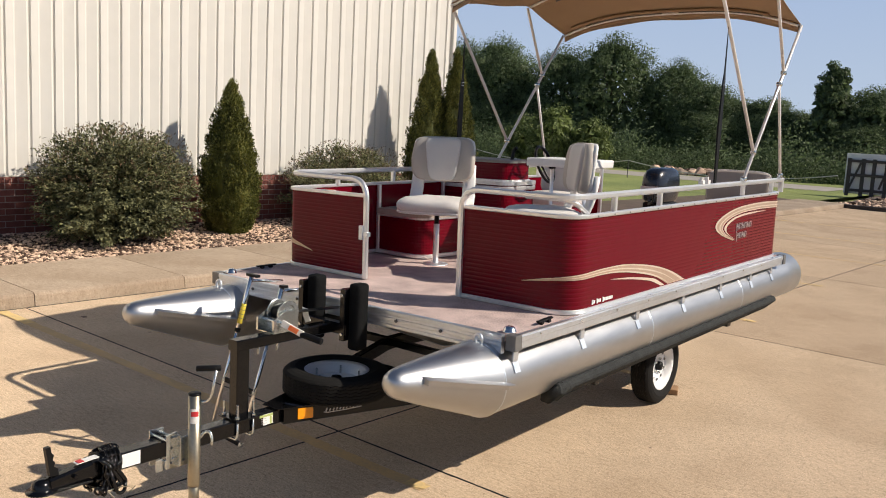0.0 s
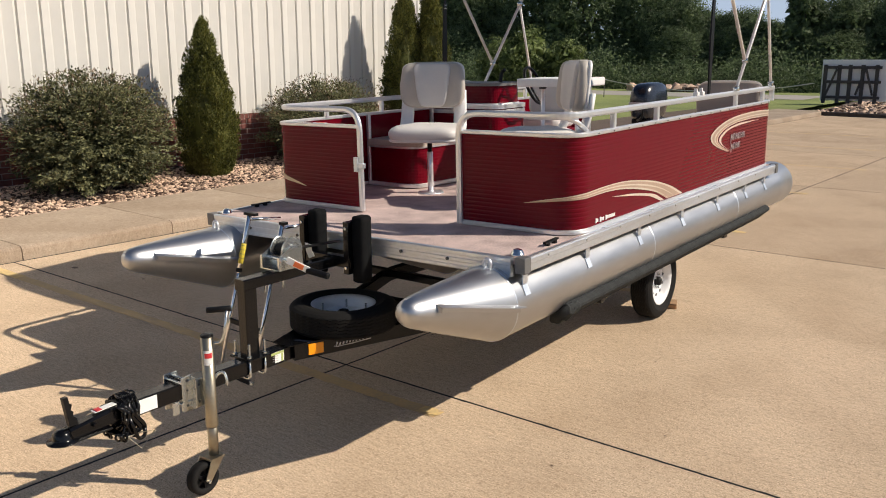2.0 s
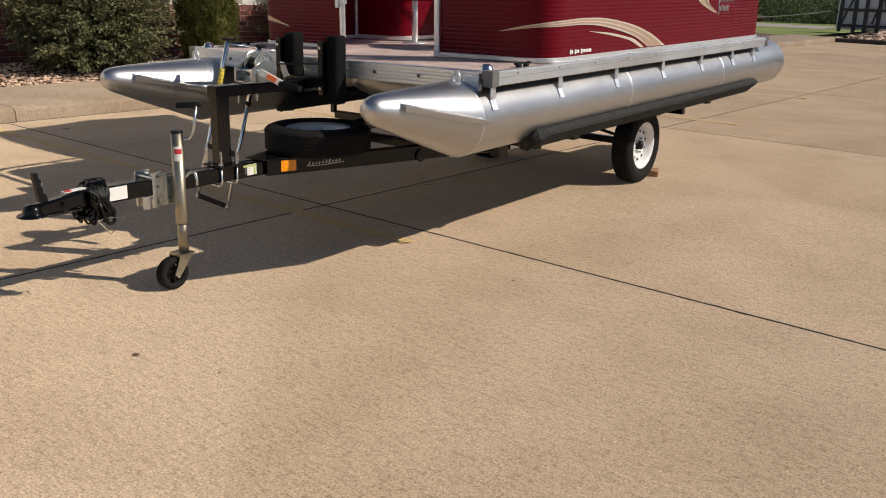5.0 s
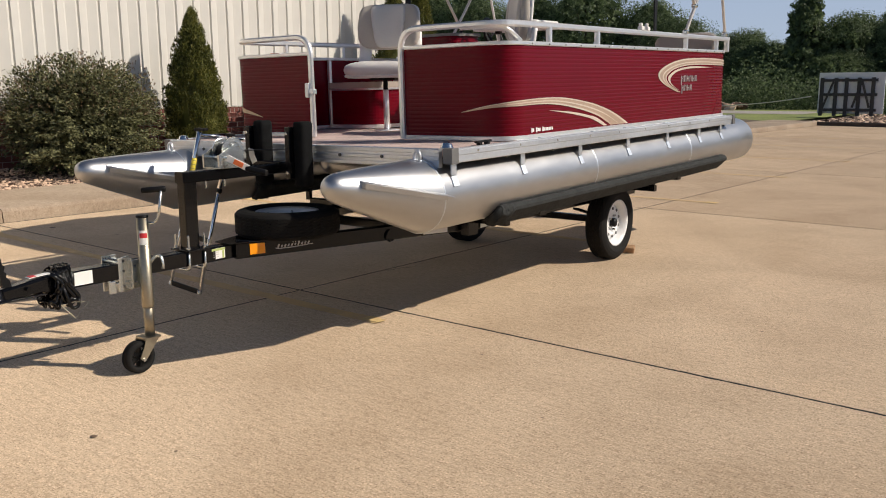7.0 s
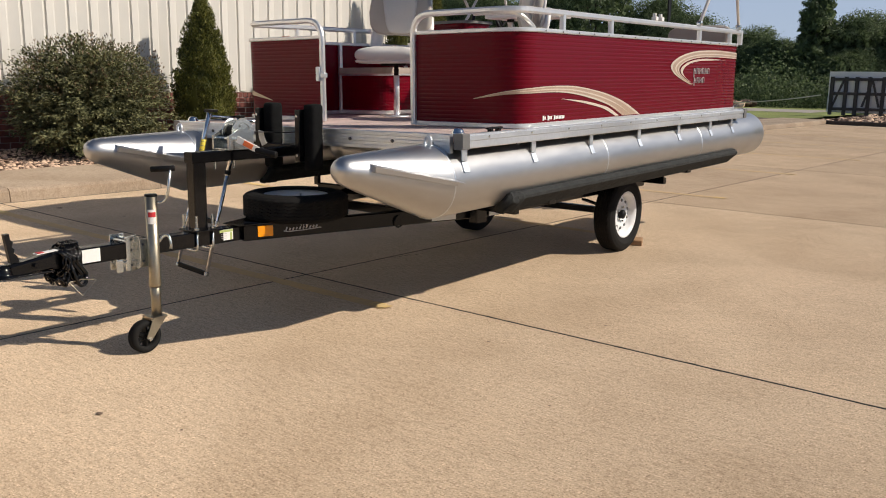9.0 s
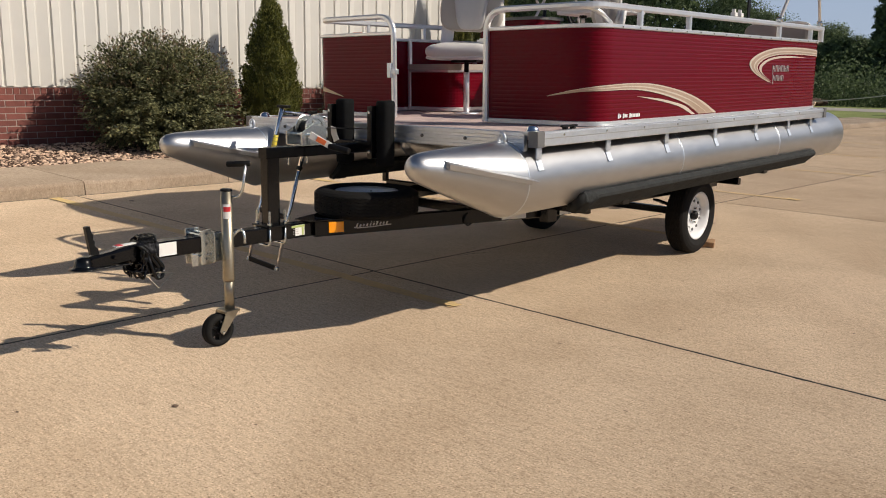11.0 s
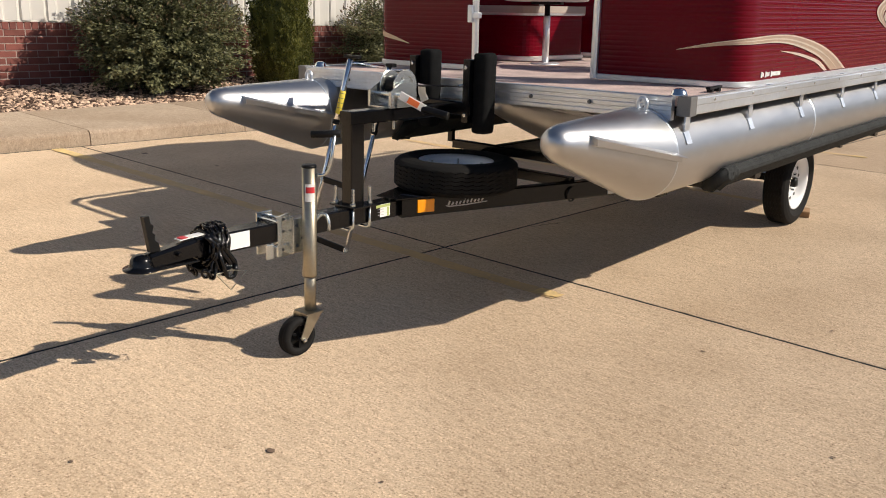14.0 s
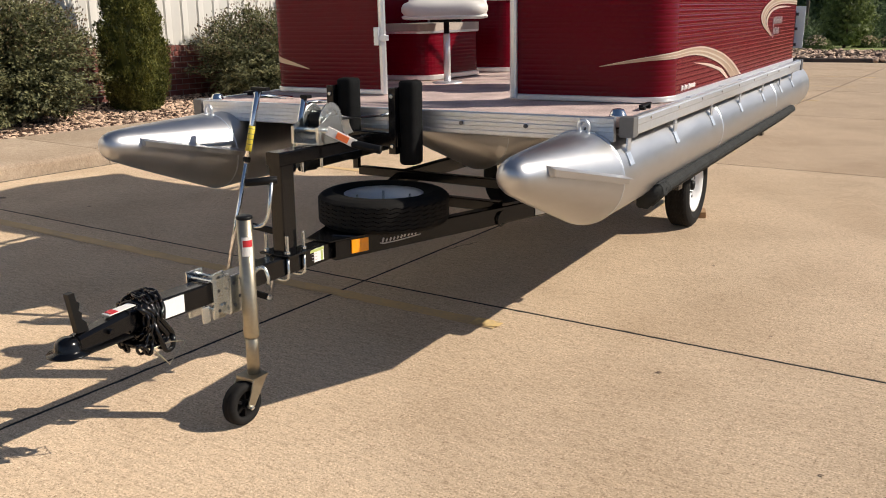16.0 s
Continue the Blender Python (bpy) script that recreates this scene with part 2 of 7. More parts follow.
BOARD = mat("white_board", (0.74, 0.76, 0.78), 0.6, spread=0.06, scale=2, grain=20, bump=0.02)
EDGING = mat("bed_edging", (0.055, 0.045, 0.040), 0.9, spread=0.25, scale=4, grain=40, bump=0.3)
GRASS = mat("mown_grass", (0.13, 0.18, 0.045), 0.95, spread=0.2, scale=0.35, grain=14, bump=0.8, depth=0.05, tint=(0.26, 0.29, 0.085), mottled=0.3)
TRACK = mat("gravel_track", (0.34, 0.31, 0.28), 0.95, spread=0.2, scale=0.6, grain=14, bump=0.4, depth=0.03)
SOIL = mat("bed_soil", (0.10, 0.07, 0.05), 0.95, spread=0.3, scale=3, grain=40, bump=0.6)
BARK = mat("bark", (0.085, 0.065, 0.05), 0.95, spread=0.3, scale=4, grain=30, bump=0.8, depth=0.02, stretch=(3, 3, 0.6))
ROPE = mat("white_rope", (0.62, 0.60, 0.56), 0.9, spread=0.1, scale=20, grain=90, bump=0.2)
BUSHLEAF = leafy("shrub_leaf", (0.052, 0.062, 0.025), (0.205, 0.205, 0.098), 0.28, 0.60)
SHOOT = leafy("shrub_shoot", (0.12, 0.085, 0.05), (0.22, 0.16, 0.095), 0.2)
CEDARLEAF = leafy("arborvitae_spray", (0.052, 0.066, 0.012), (0.165, 0.166, 0.038), 0.18, 0.45)
TREELEAF = leafy("tree_leaf", (0.064, 0.097, 0.041), (0.160, 0.210, 0.100), 0.45, 0.40)
PALELEAF = leafy("pale_tree_leaf", (0.090, 0.122, 0.032), (0.20, 0.245, 0.085), 0.4, 0.4)
FLOWER = leafy("cream_flower", (0.40, 0.31, 0.19), (0.62, 0.50, 0.34), 0.2)


# ---- mesh helpers ----
def part(name, bm, material, parent=None, label="", smooth=False):
    """Links a bmesh as one mesh object under a thing or part."""
    me = bpy.data.meshes.new(name)
    bm.to_mesh(me)
    bm.free()
    if smooth:
        me.polygons.foreach_set("use_smooth", [True] * len(me.polygons))
    for m in material if isinstance(material, (list, tuple)) else (material,):
        me.materials.append(m)
    ob = new(name, me)
    if parent is not None:
        ob.parent = parent
    if label:
        ob["label"] = label
    return ob


def shared(name, mesh, parent, m):
    """Another object on the same mesh."""
    ob = new(name, mesh)
    ob.parent = parent
    ob.matrix_local = m
    return ob


def thing(name, m, label, category, group="", kind=""):
    ob = new(name)
    ob.empty_display_size = 0.1
    ob.matrix_world = m
    return tagged(ob, label, category, group, kind)


def box(c, s, bevel=0.0, rot=None, bm=None, seg=2):
    bm = bm or bmesh.new()
    r = bmesh.ops.create_cube(bm, size=1.0)
    vs = r["verts"]
    bmesh.ops.scale(bm, vec=s, verts=vs)
    if bevel:
        es = list({e for v in vs for e in v.link_edges})
        g = bmesh.ops.bevel(bm, geom=es, offset=bevel, segments=seg, affect="EDGES", profile=0.7)
        vs = list({v for f in g["faces"] for v in f.verts} | {v for v in vs if v.is_valid})
    if rot:
        bmesh.ops.rotate(bm, verts=vs, matrix=Euler([radians(a) for a in rot]).to_matrix())
    bmesh.ops.translate(bm, vec=c, verts=vs)
    return bm


def fillet(pts, radius, seg=6):
    """Rounds the inner corners of a polyline."""
    pts = [Vector(p) for p in pts]
    out = [pts[0]]
    for a, b, c in zip(pts, pts[1:], pts[2:]):
        u, w = (a - b), (c - b)
        r = min(radius, u.length * 0.49, w.length * 0.49)
        p, q = b + u.normalized() * r, b + w.normalized() * r
        for i in range(seg + 1):
            t = i / seg
            out.append(p.lerp(b, t).lerp(b.lerp(q, t), t))
    out.append(pts[-1])
    return out


def ring(r, n=12):
    return [(r * math.cos(2 * math.pi * i / n), r * math.sin(2 * math.pi * i / n)) for i in range(n)]


def square(w, h, b=0.004):
    w, h = w / 2, h / 2
    return [(w - b, -h), (w, -h + b), (w, h - b), (w - b, h), (-w + b, h), (-w, h - b), (-w, -h + b), (-w + b, -h)]


def sweep(pts, profile, bm=None, up=(0, 0, 1), caps=True, scales=None, closed=False):
    """Carries a closed profile (u sideways, v along up) along a polyline."""
    bm = bm or bmesh.new()
    pts = [Vector(p) for p in pts]
    n = len(pts)
    rows = []
    ref = Vector(up)
    for i, p in enumerate(pts):
        a, b = pts[(i - 1) % n] if closed or i else p, pts[(i + 1) % n] if closed or i < n - 1 else p
        t = (b - a).normalized()
        side = t.cross(ref)
        if side.length < 1e-3:
            side = t.cross(Vector((0, 1, 0)) if abs(t.y) < 0.9 else Vector((1, 0, 0)))
        side.normalize()
        v = side.cross(t).normalized()
        if abs(t.dot(ref)) > 0.5 or scales is None:
            ref = v if abs(Vector(up).dot(t)) > 0.3 else Vector(up)
        k = scales[i] if scales else 1.0
        rows.append([bm.verts.new(p + side * (x * k) + v * (y * k)) for x, y in profile])
    m = len(profile)
    for i in range(n if closed else n - 1):
        a, b = rows[i], rows[(i + 1) % n]
        for j in range(m):
            bm.faces.new((a[j], a[(j + 1) % m], b[(j + 1) % m], b[j]))
    if caps and not closed:
        bm.faces.new(rows[0][::-1])
        bm.faces.new(rows[-1])
    return bm


def tube(pts, r, n=12, bend=0.0, bm=None, **kw):
    return sweep(fillet(pts, bend) if bend else pts, ring(r, n), bm, **kw)


def lathe(profile, n=32, m=None, bm=None, close=False):
    """Turns (radius, height) points about z, then places them by m."""
    bm = bm or bmesh.new()
    rows = []
    for r, z in profile:
        if r < 1e-5:
            rows.append([bm.verts.new((0, 0, z))])
        else:
            rows.append([bm.verts.new((r * math.cos(2 * math.pi * i / n), r * math.sin(2 * math.pi * i / n), z)) for i in range(n)])
    made = [v for r in rows for v in r]
    pairs = list(zip(rows, rows[1:])) + ([(rows[-1], rows[0])] if close else [])
    for a, b in pairs:
        for i in range(n):
            j = (i + 1) % n
            if len(a) == 1 and len(b) == 1:
                continue
            if len(a) == 1:
                bm.faces.new((a[0], b[i], b[j]))
            elif len(b) == 1:
                bm.faces.new((a[j], a[i], b[0]))
            else:
                bm.faces.new((a[i], a[j], b[j], b[i]))
    if m is not None:
        bmesh.ops.transform(bm, matrix=m, verts=made)
    bmesh.ops.recalc_face_normals(bm, faces=bm.faces)
    return bm


def rod(a, b, r, n=12, bm=None, bevel=0.0):
    """A round bar from a to b."""
    a, b = Vector(a), Vector(b)
    h = (b - a).length
    m = Matrix.Translation(a) @ (b - a).to_track_quat("Z", "Y").to_matrix().to_4x4()
    e = bevel or min(r * 0.15, h * 0.2)
    return lathe([(0, 0), (r - e, 0), (r, e), (r, h - e), (r - e, h), (0, h)], n, m, bm)


def prism(outline, axis_from, axis_to, bm=None):
    """Extrudes a 3D outline by a vector."""
    bm = bm or bmesh.new()
    d = Vector(axis_to) - Vector(axis_from)
    a = [bm.verts.new(Vector(p)) for p in outline]
    b = [bm.verts.new(Vector(p) + d) for p in outline]
    n = len(a)
    bm.faces.new(a[::-1])
    bm.faces.new(b)
    for i in range(n):
        bm.faces.new((a[i], a[(i + 1) % n], b[(i + 1) % n], b[i]))
    bmesh.ops.recalc_face_normals(bm, faces=bm.faces)
    return bm


def raw(name, verts, faces, material, parent=None, label="", smooth=False):
    me = bpy.data.meshes.new(name)
    me.from_pydata(verts, [], faces)
    me.materials.append(material)
    if smooth:
        me.polygons.foreach_set("use_smooth", [True] * len(me.polygons))
    ob = new(name, me)
    if parent is not None:
        ob.parent = parent
    if label:
        ob["label"] = label
    return ob


# ---- ground, parking lot, kerb, sidewalk ----
SITE = pose(-0.52, 0.5, 0, 0, 0, -1.1)
KERB = -4.6                                             # kerb face, in the site's x
WALLX = -8.15                                           # face of the brick

ground = tagged(raw("ground", [(-900, -900, -0.06), (900, -900, -0.06), (900, 900, -0.06), (-900, 900, -0.06)], [(0, 1, 2, 3)], GRASS),
                "mown green lawn stretching to the woods", "lawn", kind="structure")

pavement = thing("pavement", SITE, "tan concrete parking lot with dark slab joints", "parking lot", kind="structure")
part("joint_bed", box((7.5, 4.9, -0.0262), (24.4, 45.0, 0.05)), JOINT, pavement, "dark filler in the slab joints")


def slab_mesh(w, d, t, material):
    """A slab with slightly ragged upper edges."""
    rng = random.Random(4)
    bm = bmesh.new()
    n = 110
    rim_ = [(-w / 2 + w * i / n, -d / 2) for i in range(n)] + [(w / 2, -d / 2 + d * i / n) for i in range(n)] + [(w / 2 - w * i / n, d / 2) for i in range(n)] + [(-w / 2, d / 2 - d * i / n) for i in range(n)]
    top = []
    for x, y in rim_:
        k = 0.0028 * rng.random() + (0.006 * rng.random() if rng.random() < 0.06 else 0)
        top.append(bm.verts.new((x - math.copysign(k, x), y - math.copysign(k, y), 0)))
    low = [bm.verts.new((v.co.x, v.co.y, -t)) for v in top]
    bm.faces.new(top)
    for i in range(len(top)):
        j = (i + 1) % len(top)
        bm.faces.new((top[j], top[i], low[i], low[j]))
    me = bpy.data.meshes.new("concrete_slab")
    bm.to_mesh(me)
    bm.free()
    me.materials.append(material)
    return me


SLABW, SLABD, GAP = 4.58, 5.0, 0.016
# slab rows from j = 1 on use a darker concrete tone
slab, far_slab = (slab_mesh(SLABW - GAP, SLABD - GAP, 0.06, m) for m in (CONCRETE, FARCONCRETE))
for i in range(-1, 4):
    for j in range(-3, 6):
        shared("concrete_slab", far_slab if j >= 1 else slab, pavement, pose(SLABW * (i + 0.5), SLABD * (j + 0.5), 0))

# faded stall lines
for k, (y, x1) in enumerate(((-0.25, 0.98), (2.8, 0.95), (5.85, 0.5), (9.2, 0.2), (12.6, 0.2), (16.2, 0.3), (19.6, 0.3))):
    rng = random.Random(k)
    verts, faces = [], []
    n, x0 = 90, KERB + 0.06
    for i in range(n + 1):
        a = x0 + (x1 - x0) * i / n
        verts += [(a, y - 0.048 + rng.uniform(-0.006, 0.006), 0.004), (a, y + 0.048 + rng.uniform(-0.006, 0.006), 0.004)]
    faces = [(2 * i, 2 * i + 2, 2 * i + 3, 2 * i + 1) for i in range(n)]
    raw("stall_line", verts, faces, PAINT, pavement, "worn yellow stall line")
    fresh = [(x0 + 0.62 * i / 12, y + s * 0.050 + rng.uniform(-0.007, 0.007), 0.008) for i in range(13) for s in (-1, 1)]
    raw("stall_line_end", fresh, [(2 * i, 2 * i + 2, 2 * i + 3, 2 * i + 1) for i in range(12)], FRESHPAINT, pavement, "brighter end of the stall line at the kerb")
    tip = [(x1 - 0.13 + 0.14 * i / 5, y + s * (0.046 - 0.004 * i) + rng.uniform(-0.012, 0.012), 0.008) for i in range(6) for s in (-1, 1)]
    raw("stall_line_end", tip, [(2 * i, 2 * i + 2, 2 * i + 3, 2 * i + 1) for i in range(5)], FRESHPAINT, pavement, "brighter blotch at the end of the stall line")

# a hairline crack beside the joint
rng = random.Random(21)
crack = []
for i in range(16):
    q = i / 15
    wob = 0.007 * math.sin(11 * q) + rng.uniform(-0.004, 0.004)
    half = 0.0045 * math.sin(math.pi * min(1, q + 0.06)) * rng.uniform(0.5, 1.2) + 0.0008
    crack += [(0.037 + 0.075 * q + wob - half, 0.775 + 0.305 * q, 0.0042), (0.037 + 0.075 * q + wob + half, 0.775 + 0.305 * q, 0.0042)]
raw("crack", crack, [(2 * i, 2 * i + 1, 2 * i + 3, 2 * i + 2) for i in range(15)], JOINT, pavement, "short dark hairline crack")
# dark spots on the slabs
for k, (x, y, r) in enumerate(((1.8, -0.38, 0.012), (2.09, 0.28, 0.010), (1.25, -2.14, 0.020), (1.62, -2.02, 0.008), (2.5, -0.9, 0.010), (1.55, 1.3, 0.012), (-3.9, 0.25, 0.045), (-3.0, 0.42, 0.025), (-2.3, 1.2, 0.014), (3.1, -2.0, 0.012), (2.75, 0.9, 0.010), (-2.4, -0.9, 0.010), (-1.6, -0.6, 0.010), (0.9, -2.6, 0.009))):
    rng = random.Random(k + 40)
    r *= 0.75
    pts = [(x + r * rng.uniform(0.6, 1.2) * math.cos(a) * 1.4, y + r * rng.uniform(0.5, 1.1) * math.sin(a), 0.0045) for a in np.linspace(0, 2 * math.pi, 10)[:-1]]
    raw("stain", pts, [tuple(range(len(pts)))], STAIN, pavement, "small dark stain")

walkway = thing("sidewalk", SITE, "concrete sidewalk with a rounded kerb along the lot", "sidewalk", kind="structure")
part("joint_bed", box((KERB - 0.80, 7.0, 0.05), (1.54, 41.6, 0.10)), JOINT, walkway, "dark filler in the walk joints")
prof = [(0, -0.05), (-0.012, 0.105), (-0.03, 0.132), (-0.06, 0.14), (-1.6, 0.155), (-1.6, 0.0), (-1.2, -0.05)]
WALKLEN = 1.71
bm = prism([(x, -WALKLEN / 2 + 0.005, z) for x, z in prof], (0, 0, 0), (0, WALKLEN - 0.010, 0))
walk_mesh = bpy.data.meshes.new("walk_slab")
bm.to_mesh(walk_mesh)
bm.free()
walk_mesh.materials.append(WALKWAY)
for j in range(-8, 16):
    shared("walk_slab", walk_mesh, walkway, pose(KERB, 0.1 + WALKLEN * (j + 0.5), 0))

# gravel bed along the building
bed = raw("gravel_soil", [(KERB - 1.59, -14, 0.10), (KERB - 1.59, 27.4, 0.10), (WALLX, 27.4, 0.20), (WALLX, -14, 0.20)], [(3, 2, 1, 0)], SOIL)
bed.matrix_world = SITE
tagged(bed, "dark soil under the gravel of the planting bed", "soil", kind="structure")


def stones(name, area, count, size, height, seed, m, label):
    """Loose rounded stones over a strip (x0, x1, y0, y1); height gives the surface at x."""
    rng = random.Random(seed)
    base = bmesh.new()
    bmesh.ops.create_icosphere(base, subdivisions=1, radius=1.0)
    shape = np.array([v.co[:] for v in base.verts])
    tris = [[v.index for v in f.verts] for f in base.faces]
    base.free()
    verts, faces = [], []
    x0, x1, y0, y1 = area
    for k in range(count):
        x, y = rng.uniform(x0, x1), rng.uniform(y0, y1)
        s = size * rng.uniform(0.55, 1.25)
        q = Euler((rng.uniform(-0.5, 0.5), rng.uniform(-0.5, 0.5), rng.uniform(0, 6.3))).to_matrix()
        pts = shape * np.array([s * rng.uniform(0.9, 1.5), s, s * rng.uniform(0.5, 0.8)])
        pts = pts * (1 + np.array([[rng.uniform(-0.28, 0.28)] for _ in shape]))
        pts = pts @ np.array(q).T + np.array([x, y, height(x) + s * rng.uniform(0.1, 0.55)])
        v = len(verts)
        verts += [tuple(p) for p in pts]
        faces += [(a + v, b + v, c + v) for a, b, c in tris]
    ob = raw(name, verts, faces, STONE, None, label)
    ob.matrix_world = m
    return tagged(ob, label, "gravel", kind="stuff")


gx = KERB - 1.62
stones("river_gravel", (WALLX + 0.02, gx, -0.6, 9.0), 17000, 0.027, lambda x: 0.12 + 0.10 * (gx - x) / (gx - WALLX), 3, SITE, "tan and pink river gravel in the planting bed")
stones("river_gravel", (WALLX + 0.02, gx, 9.0, 13.5), 1500, 0.045, lambda x: 0.12 + 0.10 * (gx - x) / (gx - WALLX), 4, SITE, "tan and pink river gravel beyond the shrubs")


# ---- the building ----
building = thing("building", SITE, "cream ribbed steel building on a red brick base", "building", kind="structure")
Y0, Y1, TOPZ, BRICKTOP = -16.0, 10.5, 6.4, 1.02
part("mortar_wall", box((WALLX - 0.144, (Y0 + Y1) / 2, BRICKTOP / 2 - 0.01), (0.30, Y1 - Y0, BRICKTOP - 0.02)), MORTAR, building, "grey mortar behind the bricks")
part("wall_core", box((WALLX - 0.32, (Y0 + Y1) / 2, TOPZ / 2), (0.16, Y1 - Y0 - 0.1, TOPZ - 0.02)), SIDING, building)
part("wall_end", box((WALLX - 7.0, Y1 - 0.15, TOPZ / 2), (13.4, 0.2, TOPZ - 0.02)), SIDING, building)
part("wall_back", box((WALLX - 13.8, (Y0 + Y1) / 2, TOPZ / 2), (0.2, Y1 - Y0, TOPZ)), SIDING, building)
part("roof", prism([(WALLX + 0.25, Y0, TOPZ), (WALLX + 0.25, Y0, TOPZ + 0.15), (WALLX - 6.9, Y0, TOPZ + 0.8), (WALLX - 14, Y0, TOPZ + 0.15), (WALLX - 14, Y0, TOPZ)], (0, 0, 0), (0, Y1 - Y0 + 0.2, 0)), SIDING, building)
part("corner_trim", sweep([(WALLX + 0.035, Y1 - 0.03, BRICKTOP), (WALLX + 0.035, Y1 - 0.03, TOPZ)], square(0.10, 0.10, 0.006), up=(0, 1, 0)), SIDING, building)
part("base_flashing", sweep([(WALLX - 0.02, Y0, BRICKTOP + 0.005), (WALLX - 0.02, Y1, BRICKTOP + 0.005)], square(0.07, 0.02, 0.004)), SIDING, building)

# ribbed sheets: one rib and a shallow swale per pitch
PITCH = 0.331
rib = [(0.0, 0.0), (0.018, 0.030), (0.118, 0.030), (0.134, 0.001), (0.150, 0.0), (0.290, 0.034), (0.308, 0.002), (0.331, 0.0)]
verts, faces = [], []
front = [(y, x) for k in range(3) for y, x in ((a + k * PITCH, b) for a, b in (rib if k == 2 else rib[:-1]))]
for y, x in front:
    verts += [(x, y, 0), (x, y, TOPZ - BRICKTOP)]
for i in range(len(front) - 1):
    faces.append((2 * i, 2 * i + 2, 2 * i + 3, 2 * i + 1))
siding = bpy.data.meshes.new("siding_panel")
siding.from_pydata(verts, [], faces)
siding.materials.append(SIDING)
for k in range(int((Y1 - Y0) / (3 * PITCH))):
    shared("siding_panel", siding, building, pose(WALLX, 5.608 + 15 * PITCH - (k + 1) * 3 * PITCH, BRICKTOP + 0.015))


# ---- the pontoon boat (z = 0 at the deck, bow at y = 0) ----
RIG = pose(-0.040, 0.022, 0, 0, 0, 0.9)                   # boat and trailer stand slightly askew to the slabs
BOAT = RIG @ pose(0, 0, 1.006, 0.8, -0.7, 0)
boat = thing("pontoon_boat", BOAT, "burgundy panelled pontoon boat with aluminium tubes, resting on a trailer", "boat")
HALF, DECKEND = 1.14, 3.99
part("deck", box((0, (DECKEND + 0.03) / 2, -0.018), (2 * HALF - 0.02, DECKEND - 0.03, 0.036), 0.004), DECK, boat, "speckled tan marine carpet deck")
# sheet below the deck, coloured dark to deepen the shade there
part("deck_underside", box((0, (DECKEND + 0.03) / 2, -0.041), (2 * HALF - 0.04, DECKEND - 0.06, 0.008)), SHADEPLY, boat, "plywood under the carpet, coloured dark for the shade there")
edge_prof = [(-0.014, -0.088), (0.012, -0.088), (0.014, -0.084), (0.014, -0.070), (0.0115, -0.067), (0.0115, -0.052), (0.014, -0.049), (0.014, -0.034), (0.0115, -0.031),
             (0.0115, -0.018), (0.014, -0.015), (0.014, 0.002), (0.011, 0.006), (-0.014, 0.006)]
part("bow_extrusion", sweep([(-HALF + 0.05, 0.0, 0), (HALF - 0.05, 0.0, 0)], edge_prof), ALU, boat, "grooved aluminium deck edge")
part("stern_extrusion", sweep([(HALF - 0.05, DECKEND, 0), (-HALF + 0.05, DECKEND, 0)], edge_prof), ALU, boat)
side_prof = [(-0.014, -0.066), (0.010, -0.066), (0.012, -0.062), (0.012, -0.030), (0.017, -0.026), (0.017, -0.004), (0.012, 0.0), (0.012, 0.006), (-0.014, 0.006)]
part("side_extrusion", sweep([(HALF + 0.005, 0.04, 0), (HALF + 0.005, DECKEND, 0)], side_prof), ALU, boat)
part("side_extrusion", sweep([(-HALF - 0.005, DECKEND, 0), (-HALF - 0.005, 0.04, 0)], side_prof), ALU, boat)
for sx in (1, -1):
    for y in (0.012, DECKEND):
        part("corner_cap", box((sx * (HALF - 0.002), y + (0.010 if y < 1 else 0), -0.030), (0.058, 0.058, 0.078), 0.005), CAPGREY, boat, "grey cast corner cap")
    c = Matrix.Translation((sx * 1.075, 0.075, 0.0))
    part("corner_light", lathe([(0, 0.033), (0.012, 0.032), (0.022, 0.028), (0.029, 0.019), (0.031, 0.010), (0.034, 0.008), (0.035, 0.0), (0, 0)], 24, c), CHROME, boat, "small chrome corner light", True)
    bm = box((sx * 1.09, 0.37, 0.019), (0.020, 0.15, 0.010), 0.004, rot=(0, 0, 4 * sx))
    box((sx * 1.09, 0.335, 0.009), (0.024, 0.022, 0.018), 0.003, bm=bm)
    box((sx * 1.09, 0.405, 0.009), (0.024, 0.022, 0.018), 0.003, bm=bm)
    part("mooring_cleat", bm, PLASTIC, boat, "black folding cleat")
for k, x in enumerate((-0.75, -0.35, 0.42, 0.72, 0.98)):
    part("bolt", rod((x, -0.012, -0.042), (x, -0.022, -0.042), 0.009, 8), INK, boat)
for k in range(9):
    y = 0.22 + 0.4 * k
    part("bolt", rod((HALF + 0.012, y, -0.014), (HALF + 0.026, y, -0.014), 0.006, 8), ZINC, boat)
for k in range(8):
    y = 0.12 + k * 0.5
    part("cross_beam", sweep([(-1.08, y, -0.062), (1.08, y, -0.062)], square(0.03, 0.052, 0.004)), CAPGREY, boat)

# tubes
TUBER, TUBEZ = 0.187, -0.232


